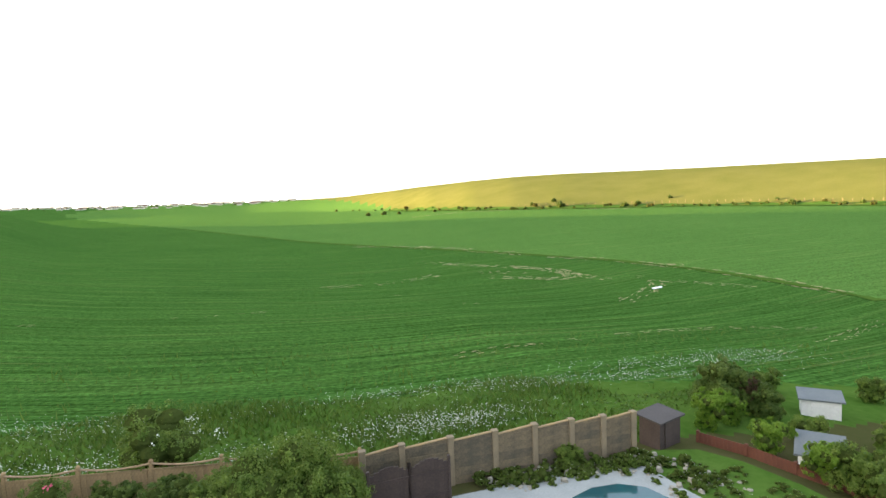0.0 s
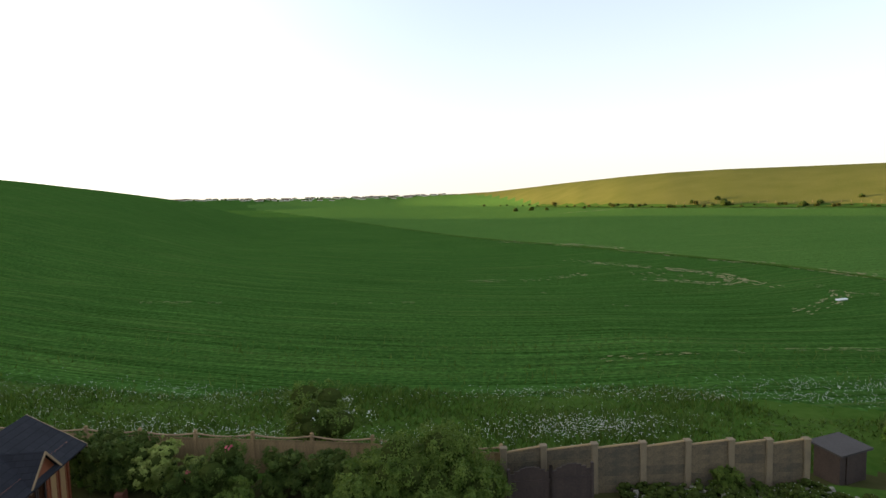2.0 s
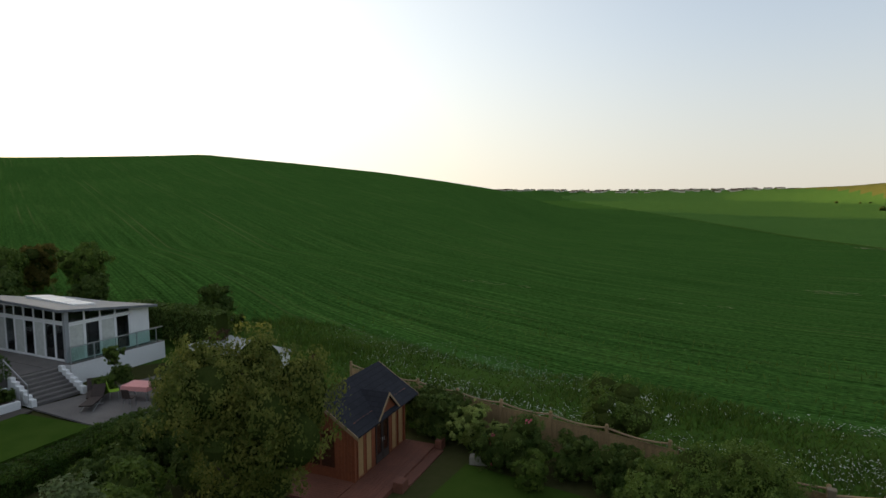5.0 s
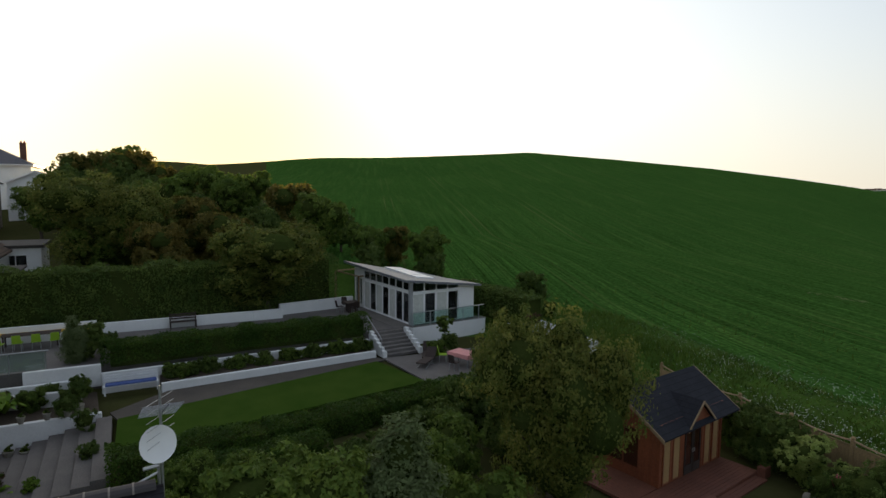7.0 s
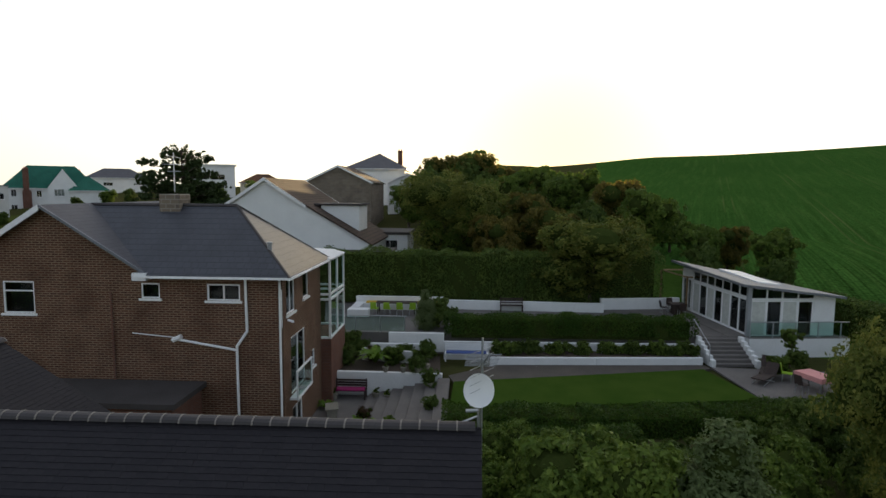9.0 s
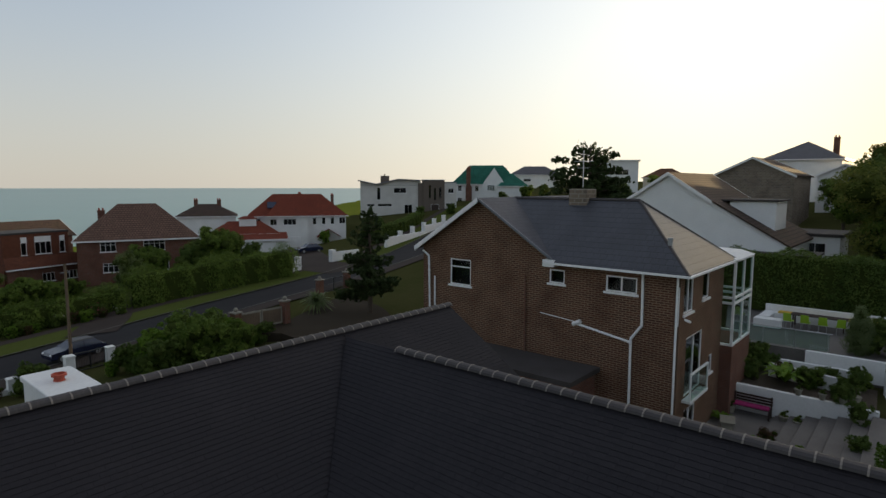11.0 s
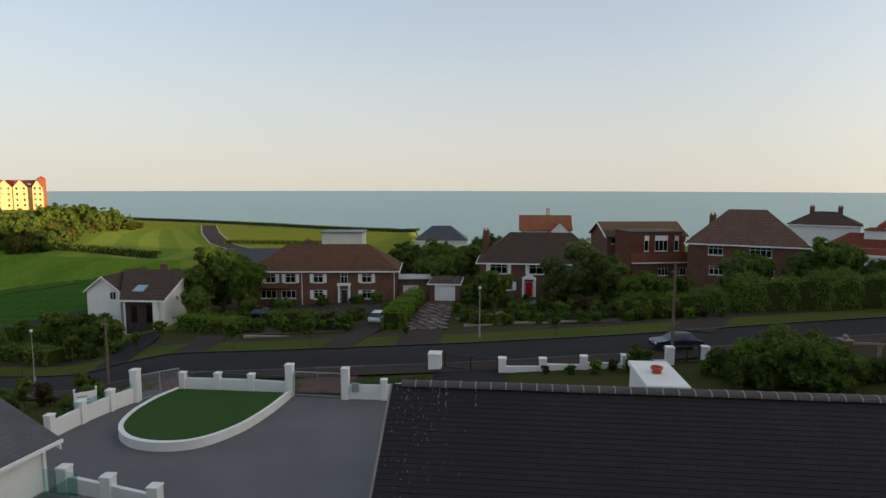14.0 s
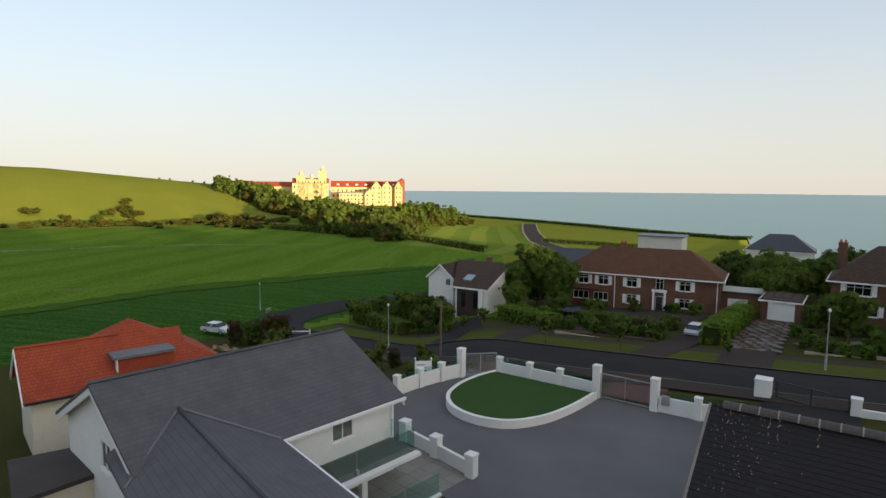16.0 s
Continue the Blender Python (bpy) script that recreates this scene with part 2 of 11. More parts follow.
    m4 = n.new("ShaderNodeMix")
    m4.data_type, m4.blend_type = "RGBA", "MULTIPLY"
    m4.inputs["Factor"].default_value = 1.0
    l.new(m3.outputs["Result"], m4.inputs["A"])
    l.new(r4.outputs["Result"], m4.inputs["B"])
    tone = m4.outputs["Result"]
    if bowl:
        # uneven drilled rows, and the paired wheel lines of the sprayer
        for sx, sy, lo, hi in ((0.02, 1.1, 0.80, 1.14), (0.05, 4.4, 0.66, 1.20)):
            sm, sn, sr, mm = n.new("ShaderNodeMapping"), n.new("ShaderNodeTexNoise"), n.new("ShaderNodeMapRange"), n.new("ShaderNodeMix")
            sm.inputs["Scale"].default_value = (sx, sy, 1)
            sn.inputs["Scale"].default_value, sn.inputs["Detail"].default_value = 1.0, 4
            l.new(flat, sm.inputs["Vector"])
            l.new(sm.outputs[0], sn.inputs["Vector"])
            sr.inputs["From Min"].default_value, sr.inputs["From Max"].default_value = 0.36, 0.62
            sr.inputs["To Min"].default_value, sr.inputs["To Max"].default_value = lo, hi
            l.new(sn.outputs["Fac"], sr.inputs["Value"])
            mm.data_type, mm.blend_type = "RGBA", "MULTIPLY"
            l.new(fade.outputs["Result"], mm.inputs["Factor"])
            l.new(tone, mm.inputs["A"])
            l.new(sr.outputs["Result"], mm.inputs["B"])
            tone = mm.outputs["Result"]
        off = step("ABSOLUTE", step("SUBTRACT", step("FRACT", step("DIVIDE", across, 17.0)), 0.5))
        wheel, worn, tram = n.new("ShaderNodeMapRange"), n.new("ShaderNodeMapRange"), n.new("ShaderNodeMix")
        wheel.inputs["From Min"].default_value, wheel.inputs["From Max"].default_value = 0.0, 0.013
        wheel.inputs["To Min"].default_value, wheel.inputs["To Max"].default_value = 1.0, 0.0
        l.new(step("ABSOLUTE", step("SUBTRACT", off, 0.055)), wheel.inputs["Value"])
        worn.inputs["From Min"].default_value, worn.inputs["From Max"].default_value, worn.inputs["To Max"].default_value = 0.46, 0.66, 0.75
        l.new(nb.outputs["Fac"], worn.inputs["Value"])
        tram.data_type = "RGBA"
        tram.inputs["B"].default_value = (0.13, 0.145, 0.05, 1)
        l.new(step("MULTIPLY", wheel.outputs["Result"], worn.outputs["Result"]), tram.inputs["Factor"])
        l.new(tone, tram.inputs["A"])
        tone = tram.outputs["Result"]
    l.new(tone, p.inputs["Base Color"])
    p.inputs["Roughness"].default_value = 0.9
    p.inputs["Specular IOR Level"].default_value = 0.0
    bp = n.new("ShaderNodeBump")
    bp.inputs["Strength"].default_value, bp.inputs["Distance"].default_value = bump, 0.4
    l.new(nf.outputs["Fac"], bp.inputs["Height"])
    l.new(bp.outputs["Normal"], p.inputs["Normal"])
    return m


M_FIELD = field_mat("crop_field", (0.034, 0.086, 0.017), (0.048, 0.114, 0.022), (0.074, 0.138, 0.031), rows=0.06, bowl=0.40)
M_FIELD_N = field_mat("far_crop_field", (0.059, 0.130, 0.028), (0.076, 0.152, 0.034), (0.105, 0.172, 0.042), period=2.5, turn=-8, rows=0.16)
M_FIELD_E = field_mat("playing_field", (0.092, 0.170, 0.020), (0.118, 0.195, 0.026), (0.16, 0.22, 0.04), period=16.0, turn=60, rows=0.25)
M_HILL = mat("sunlit_hill_grass", (0.135, 0.175, 0.024), (0.20, 0.21, 0.038), rough=0.95, fine=1.5, coarse=0.05, bump=1.0, bump_dist=0.6, spec=0.0, mixing=0.9)
M_MOWN_D = mat("mown_grass_darker", (0.112, 0.168, 0.028), (0.135, 0.185, 0.034), rough=0.95, fine=1.5, coarse=0.06, bump=0.6, bump_dist=0.3, spec=0.0)
M_MOWN = mat("mown_grass", (0.155, 0.205, 0.034), (0.18, 0.22, 0.042), rough=0.95, fine=1.5, coarse=0.06, bump=0.6, bump_dist=0.3, spec=0.0)
M_ROUGH = mat("rough_grass", (0.092, 0.105, 0.024), (0.150, 0.140, 0.042), rough=0.95, fine=1.5, coarse=0.06, bump=1.0, bump_dist=0.5, spec=0.0, mixing=0.9)
M_VERGE = mat("verge_grass", (0.038, 0.084, 0.013), (0.062, 0.110, 0.021), rough=0.95, fine=2.5, coarse=0.3, bump=0.8, bump_dist=0.1, spec=0.0)
M_KERBGRASS = mat("dry_mown_verge", (0.052, 0.074, 0.016), (0.086, 0.095, 0.030), rough=0.95, fine=2.5, coarse=0.25, bump=0.8, bump_dist=0.08, spec=0.0, mixing=0.9)
M_LAWN = mat("lawn", (0.030, 0.062, 0.009), (0.048, 0.080, 0.014), rough=0.95, fine=30, coarse=0.8, bump=0.6, spec=0.0)
M_TURF = mat("artificial_turf", (0.024, 0.062, 0.010), (0.032, 0.074, 0.014), rough=0.9, fine=60, coarse=1.0, bump=0.5, spec=0.15)
M_ROAD = mat("asphalt", (0.021, 0.021, 0.023), (0.030, 0.029, 0.031), rough=0.9, fine=60, coarse=0.5, bump=0.3, spec=0.08)
M_PAVE = mat("pavement_tarmac", (0.036, 0.029, 0.026), (0.058, 0.046, 0.040), rough=0.95, fine=40, coarse=0.35, bump=0.3, spec=0.08, mixing=0.9)
M_FORE = mat("resin_forecourt", (0.098, 0.097, 0.104), (0.130, 0.129, 0.135), spec=0.2, rough=0.8, fine=80, coarse=0.35, bump=0.3)
M_KERB = mat("concrete_kerb", (0.13, 0.12, 0.105), (0.06, 0.06, 0.05), rough=0.9, fine=25, coarse=2)
M_KERBSTONE = mat("pale_road_edge", (0.34, 0.30, 0.22), (0.26, 0.23, 0.17), rough=0.9, fine=2, coarse=0.2)
M_WHITE = mat("white_render", (0.78, 0.78, 0.77), (0.62, 0.62, 0.61), rough=0.8, fine=12, coarse=0.8, bump=0.15, mixing=0.9)
M_CREAM = mat("cream_render", (0.66, 0.62, 0.52), (0.52, 0.48, 0.40), rough=0.85, fine=12, coarse=0.7, bump=0.15, mixing=0.9)
M_UPVC = mat("white_upvc", (0.8, 0.8, 0.8), (0.72, 0.72, 0.72), rough=0.35, fine=3, coarse=1, bump=0.0)
M_GREYR = mat("grey_render", (0.58, 0.57, 0.54), (0.48, 0.47, 0.45), rough=0.85, fine=10, coarse=0.6, bump=0.15)
M_DARKR = mat("dark_cladding", (0.105, 0.084, 0.068), (0.135, 0.108, 0.090), rough=0.7, fine=8, coarse=0.6, bump=0.1)
M_BRICK = coursed("brown_brick", (0.112, 0.046, 0.027), (0.066, 0.030, 0.021), (0.215, 0.150, 0.100), 0.30, 0.092, 0.020, bump=0.9)
M_BRICK2 = coursed("red_brown_brick", (0.17, 0.07, 0.045), (0.125, 0.055, 0.038), (0.16, 0.12, 0.10), 0.225, 0.075, 0.01)
M_HUNG = coursed("hung_red_tile", (0.205, 0.072, 0.040), (0.150, 0.054, 0.034), (0.07, 0.035, 0.025), 0.2, 0.15, 0.02, bump=0.8)
M_STONE = coursed("flint_stone", (0.20, 0.16, 0.12), (0.13, 0.105, 0.085), (0.26, 0.23, 0.19), 0.4, 0.2, 0.02)
M_SLATE = coursed("dark_slate", (0.106, 0.102, 0.114), (0.095, 0.092, 0.103), (0.064, 0.062, 0.070), 0.25, 0.12, 0.005, rough=0.6, bump=0.25, stain=(0.06, 0.06, 0.066))
M_SLATE2 = coursed("blue_slate", (0.048, 0.051, 0.064), (0.041, 0.044, 0.056), (0.020, 0.021, 0.027), 0.30, 0.20, 0.014, rough=0.42, bump=1.0, spec=0.5)
M_TILEB = coursed("brown_tiles", (0.160, 0.074, 0.042), (0.114, 0.056, 0.034), (0.03, 0.02, 0.016), 0.3, 0.2, 0.02, bump=0.8, stain=(0.06, 0.045, 0.03))
# dark tiles; on the western gable houses the darkness stands in for shade
M_TILEK = coursed("dark_brown_tiles", (0.088, 0.058, 0.046), (0.066, 0.045, 0.037), (0.025, 0.018, 0.015), 0.3, 0.2, 0.02, bump=0.8, stain=(0.05, 0.045, 0.03))
M_REDPAVE = mat("red_block_paving", (0.105, 0.042, 0.035), (0.07, 0.032, 0.028), rough=0.9, fine=9, coarse=0.8, bump=0.5)
M_TILEP = coursed("pinkish_brown_tiles", (0.17, 0.10, 0.075), (0.13, 0.08, 0.06), (0.05, 0.03, 0.025), 0.35, 0.26, 0.03, bump=0.8)
M_TILER = coursed("red_tiles", (0.37, 0.075, 0.034), (0.31, 0.062, 0.03), (0.22, 0.046, 0.024), 0.2, 0.14, 0.012, bump=0.7, stain=(0.20, 0.042, 0.026))
M_TILED = coursed("weathered_red_tiles", (0.20, 0.050, 0.028), (0.165, 0.042, 0.025), (0.08, 0.02, 0.014), 0.3, 0.2, 0.02, bump=0.8, stain=(0.10, 0.03, 0.02))
M_TILEO = coursed("orange_tiles", (0.33, 0.12, 0.06), (0.27, 0.095, 0.05), (0.10, 0.035, 0.02), 0.3, 0.2, 0.02, bump=0.8)
M_TILEG = coursed("green_tiles", (0.035, 0.17, 0.12), (0.028, 0.14, 0.10), (0.012, 0.05, 0.04), 0.3, 0.2, 0.02, bump=0.8)
M_FELT = mat("roofing_felt", (0.040, 0.034, 0.032), (0.062, 0.055, 0.053), rough=0.9, fine=25, coarse=0.8)
M_SHEDROOF = mat("blue_grey_felt", (0.10, 0.115, 0.12), (0.14, 0.15, 0.155), rough=0.9, fine=20, coarse=1.0, spec=0.2)
M_GARDEN = mat("garden_ground", (0.040, 0.050, 0.015), (0.066, 0.060, 0.026), rough=0.95, fine=3.0, coarse=0.35, bump=0.7, bump_dist=0.05, spec=0.0, mixing=0.9)
M_LEAD = mat("lead_grey", (0.16, 0.17, 0.19), (0.11, 0.12, 0.135), rough=0.5, fine=8, coarse=1.0, bump=0.2)
M_BLACK = mat("black_plastic", (0.02, 0.02, 0.022), (0.03, 0.03, 0.032), rough=0.45, fine=10, bump=0.0)
M_FENCE = mat("weathered_fence_wood", (0.33, 0.225, 0.11), (0.19, 0.13, 0.066), rough=0.85, fine=14, coarse=1.2, bump=0.4, vary=0.35)
M_REDFENCE = mat("red_stained_fence", (0.13, 0.040, 0.020), (0.075, 0.026, 0.014), rough=0.8, fine=12, coarse=1.5, vary=0.3)
M_CEDAR = mat("cedar_stained_boards", (0.24, 0.070, 0.028), (0.15, 0.042, 0.018), rough=0.6, fine=10, coarse=1.0, vary=0.25)
M_DARKWOOD = mat("dark_brown_wood", (0.060, 0.040, 0.032), (0.035, 0.024, 0.02), rough=0.8, fine=14, coarse=1.5, vary=0.3)
M_DECK = mat("red_brown_decking", (0.18, 0.065, 0.038), (0.12, 0.045, 0.028), rough=0.75, fine=12, coarse=1.0, vary=0.3)
M_CONC = mat("pebbled_concrete", (0.225, 0.165, 0.092), (0.070, 0.060, 0.042), rough=0.95, fine=22, coarse=2.2, bump=0.8, vary=0.35, mixing=0.9)
M_POST = mat("concrete_post", (0.215, 0.165, 0.10), (0.15, 0.12, 0.08), rough=0.95, fine=25, coarse=2)
M_SLAB = mat("grey_paving", (0.17, 0.155, 0.14), (0.11, 0.10, 0.095), rough=0.9, fine=20, coarse=1.0, vary=0.3)
M_PALE = mat("pale_slabs", (0.27, 0.285, 0.275), (0.19, 0.205, 0.20), rough=0.8, fine=14, coarse=0.8)
M_SOIL = mat("soil", (0.050, 0.036, 0.025), (0.08, 0.06, 0.042), rough=0.98, fine=12, coarse=1.5, bump=0.8, bump_dist=0.03)
M_DIRT = mat("dry_chalky_dirt", (0.27, 0.23, 0.10), (0.15, 0.16, 0.05), rough=0.98, fine=3, coarse=0.4, bump=0.5, bump_dist=0.05)
M_STEEL = mat("galvanised_steel", (0.45, 0.46, 0.47), (0.35, 0.36, 0.37), rough=0.4, metal=0.8, fine=15, bump=0.05)
M_GREYMETAL = mat("grey_paint", (0.30, 0.31, 0.32), (0.25, 0.26, 0.27), rough=0.45, fine=10, bump=0.0)
M_REDPAINT = mat("red_gloss_paint", (0.45, 0.012, 0.018), (0.38, 0.01, 0.016), rough=0.3, fine=5, bump=0.0)
M_TERRA = mat("terracotta", (0.42, 0.085, 0.05), (0.33, 0.065, 0.04), rough=0.8, fine=15)
M_YELLOW = mat("yellow_cushion", (0.62, 0.42, 0.06), (0.5, 0.33, 0.05), rough=0.9, fine=20)
M_LIME = mat("lime_plastic", (0.32, 0.52, 0.03), (0.27, 0.45, 0.03), rough=0.4, fine=5, bump=0.0)
M_PINK = mat("pink_cloth", (0.72, 0.33, 0.30), (0.6, 0.27, 0.26), rough=0.9, fine=20)
M_MAGENTA = mat("magenta_cushion", (0.35, 0.02, 0.13), (0.27, 0.02, 0.1), rough=0.9, fine=20)
M_BLUE = mat("blue_cloth", (0.06, 0.10, 0.28), (0.05, 0.08, 0.22), rough=0.9, fine=20)
M_STOOL = mat("pale_stone_trough", (0.27, 0.25, 0.20), (0.18, 0.165, 0.135), rough=0.9)
M_CARBLUE = mat("dark_blue_car_paint", (0.012, 0.018, 0.045), (0.010, 0.014, 0.036), rough=0.2, bump=0.0, spec=0.6)
M_CARSILVER = mat("silver_car_paint", (0.62, 0.64, 0.66), (0.58, 0.60, 0.62), rough=0.25, metal=0.2, bump=0.0, spec=0.6)
M_CARWHITE = mat("white_car_paint", (0.72, 0.72, 0.72), (0.66, 0.66, 0.66), rough=0.25, bump=0.0, spec=0.6)
M_CARBLACK = mat("black_car_paint", (0.012, 0.012, 0.014), (0.010, 0.010, 0.012), rough=0.2, bump=0.0, spec=0.6)
M_TYRE = mat("tyre_rubber", (0.018, 0.018, 0.018), (0.025, 0.025, 0.025), rough=0.85)
M_BARK = mat("bark", (0.10, 0.075, 0.055), (0.055, 0.042, 0.032), rough=0.95, fine=18, coarse=3, bump=0.8)
M_POLEWOOD = mat("telegraph_pole_wood", (0.16, 0.115, 0.075), (0.11, 0.08, 0.055), rough=0.9, fine=12, coarse=1)
M_SOLAR = mat("solar_panel", (0.02, 0.03, 0.06), (0.015, 0.022, 0.05), rough=0.15, bump=0.0, spec=0.6)
M_SKYLIGHT = mat("pale_blue_roof_glass", (0.25, 0.36, 0.42), (0.2, 0.3, 0.36), rough=0.12, bump=0.0, spec=0.6)
M_PATIO = mat("pale_patio_slab", (0.30, 0.285, 0.25), (0.19, 0.185, 0.17), rough=0.9, fine=14, coarse=1.2, vary=0.4, mixing=0.9)
# near-black for the added sheets that imitate unlit rooms
M_DARKIN = mat("painted_room_dark", (0.03, 0.03, 0.032), (0.02, 0.02, 0.022), rough=0.9, bump=0.0)
M_CURTAIN = mat("pale_curtain", (0.55, 0.56, 0.52), (0.45, 0.46, 0.43), rough=0.9, fine=6, coarse=3, bump=0.2)
M_SCHOOL = mat("pale_yellow_stone", (0.60, 0.47, 0.25), (0.52, 0.40, 0.21), rough=0.9, fine=2, coarse=0.2, bump=0.1)
M_PETAL = mat("white_petals", (0.72, 0.73, 0.66), (0.6, 0.62, 0.5), rough=0.8, bump=0.0)
M_PETALP = mat("pink_petals", (0.55, 0.10, 0.16), (0.45, 0.08, 0.12), rough=0.8, bump=0.0)
M_PETALY = mat("yellow_blossom", (0.62, 0.42, 0.02), (0.5, 0.33, 0.02), rough=0.8, bump=0.0)
M_LEAF = leafy("leaf_green", (0.067, 0.119, 0.018), (0.170, 0.230, 0.043))
M_LEAFD = leafy("leaf_dark", (0.052, 0.090, 0.018), (0.130, 0.178, 0.038))
# olive, with low-sun glow put into the colour as extra yellow and brightness
M_LEAFO = leafy("leaf_olive_glow", (0.075, 0.110, 0.020), (0.215, 0.220, 0.05), back=0.5)
M_LEAFL = leafy("leaf_light", (0.085, 0.168, 0.015), (0.19, 0.285, 0.036))
M_LEAFW = leafy("leaf_willow", (0.085, 0.120, 0.040), (0.185, 0.225, 0.085))
M_LEAFP = leafy("leaf_pale", (0.21, 0.28, 0.06), (0.38, 0.43, 0.13))
M_LEAFG = leafy("leaf_greygreen", (0.10, 0.14, 0.05), (0.16, 0.20, 0.085))
# dark green stands in for the shade deep inside crowns and hedges
M_INNER = mat("inner_shade", (0.030, 0.045, 0.010), (0.042, 0.055, 0.014), rough=0.95, fine=12, coarse=2, bump=0.8, bump_dist=0.08, spec=0.0)
M_LEAFR = leafy("leaf_copper", (0.050, 0.028, 0.016), (0.10, 0.058, 0.030))
M_LEAFB = leafy("leaf_autumnal", (0.08, 0.080, 0.016), (0.21, 0.165, 0.04), back=0.5)
M_CONIFER = leafy("conifer_needles", (0.026, 0.044, 0.014), (0.058, 0.082, 0.028), back=0.2)
M_HEDGE = leafy("hedge_leaves", (0.028, 0.065, 0.008), (0.075, 0.125, 0.016))
M_GRASSB = leafy("grass_blades", (0.042, 0.085, 0.010), (0.085, 0.130, 0.020))
M_GLASS = glassy("window_glass", tint=(0.72, 0.75, 0.76))
M_CLEAR = glassy("clear_glass", tint=(0.80, 0.92, 0.89))
M_SEA = mat("sea_water", (0.074, 0.210, 0.205), (0.09, 0.235, 0.228), rough=0.3, fine=0.05, coarse=0.004, bump=0.35, bump_dist=0.6, spec=0.32)
M_LICHENED = mat("lichened_coping", (0.30, 0.20, 0.085), (0.22, 0.17, 0.11), rough=0.95, fine=18, coarse=2.5, mixing=0.8)
M_CRAZY = mat("brown_paving_stone", (0.13, 0.085, 0.062), (0.09, 0.06, 0.045), rough=0.9, fine=12, coarse=1.0, vary=0.5)
M_LOG = mat("pale_split_wood", (0.36, 0.28, 0.17), (0.24, 0.18, 0.11), rough=0.85, fine=20, coarse=3, vary=0.4)
M_DRIVE = mat("dark_gravel_drive", (0.030, 0.024, 0.018), (0.050, 0.040, 0.028), rough=0.97, fine=20, coarse=0.6, bump=0.6, spec=0.05, mixing=0.9)
M_BLIND = mat("straw_blind", (0.34, 0.21, 0.09), (0.27, 0.17, 0.075), rough=0.9, fine=30, coarse=4)
M_BARGE = mat("pale_wood_edge", (0.30, 0.21, 0.12), (0.22, 0.15, 0.085), rough=0.8, fine=20, coarse=2)
M_PATH = mat("dark_gravel_path", (0.085, 0.072, 0.058), (0.055, 0.047, 0.04), rough=0.95, fine=25, coarse=1.0, bump=0.5)
M_POND = mat("pond_water", (0.012, 0.07, 0.075), (0.01, 0.05, 0.06), rough=0.06, fine=3, coarse=0.7, bump=0.05, spec=0.5)


# ---- mesh helpers ----
class Shape:
    """Points and faces of one mesh, with the pieces that things are made of."""

    def __init__(self):
        self.v, self.f = [], []

    def poly(self, *pts):
        i = len(self.v)
        self.v += [tuple(p) for p in pts]
        self.f.append(tuple(range(i, i + len(pts))))
        return self

    def hull(self, low, high):
        """A prism between two rings of the same number of points."""
        i, k = len(self.v), len(low)
        self.v += [tuple(p) for p in low] + [tuple(p) for p in high]
        self.f.append(tuple(range(i + k - 1, i - 1, -1)))
        self.f.append(tuple(range(i + k, i + 2 * k)))
        for j in range(k):
            self.f.append((i + j, i + (j + 1) % k, i + k + (j + 1) % k, i + k + j))
        return self

    def box(self, x0, x1, y0, y1, z0, z1, c=0.0):
        """A box; c chamfers its upright edges and its top."""
        if c <= 0:
            r = [(x0, y0), (x1, y0), (x1, y1), (x0, y1)]
            return self.hull([(x, y, z0) for x, y in r], [(x, y, z1) for x, y in r])
        def ring(d):
            return [(x0 + c + d, y0 + d), (x1 - c - d, y0 + d), (x1 - d, y0 + c + d), (x1 - d, y1 - c - d), (x1 - c - d, y1 - d), (x0 + c + d, y1 - d), (x0 + d, y1 - c - d), (x0 + d, y0 + c + d)]
        i = len(self.v)
        for d, z in ((0, z0), (0, z1 - c), (c * 0.8, z1)):
            self.v += [(x, y, z) for x, y in ring(d)]
        self.f.append(tuple(range(i + 7, i - 1, -1)))
        self.f.append(tuple(range(i + 16, i + 24)))
        for a in (0, 8):
            for j in range(8):
                self.f.append((i + a + j, i + a + (j + 1) % 8, i + a + 8 + (j + 1) % 8, i + a + 8 + j))
        return self

    def tube(self, p, q, r0, r1=None, n=8):
        p, q = Vector(p), Vector(q)
        r1 = r0 if r1 is None else r1
        d = (q - p).normalized()
        s = d.cross(Vector((0, 0, 1)) if abs(d.z) < 0.9 else Vector((1, 0, 0))).normalized()
        t = d.cross(s)
        a = [(math.cos(2 * math.pi * k / n), math.sin(2 * math.pi * k / n)) for k in range(n)]
        return self.hull([p + (s * c + t * e) * r0 for c, e in reversed(a)], [q + (s * c + t * e) * r1 for c, e in reversed(a)])

    def lathe(self, cx, cy, profile, n=12):
        i = len(self.v)
        for r, z in profile:
            self.v += [(cx + r * math.cos(2 * math.pi * k / n), cy + r * math.sin(2 * math.pi * k / n), z) for k in range(n)]
        for a in range(len(profile) - 1):
            for k in range(n):
                self.f.append((i + a * n + k, i + a * n + (k + 1) % n, i + (a + 1) * n + (k + 1) % n, i + (a + 1) * n + k))
        self.f.append(tuple(i + k for k in range(n - 1, -1, -1)))
        self.f.append(tuple(i + (len(profile) - 1) * n + k for k in range(n)))
        return self

    def mesh(self, name, material):
        me = bpy.data.meshes.new(name)
        me.from_pydata(self.v, [], self.f)
        me.materials.append(material)
        return me


def part(name, shape, material, parent=None, label="", smooth=False):
    me = shape if isinstance(shape, bpy.types.Mesh) else shape.mesh(name, material)
    if smooth:
        me.shade_smooth()
    ob = new(name, me)
    if parent:
        ob.parent = parent
    return tagged(ob, label)


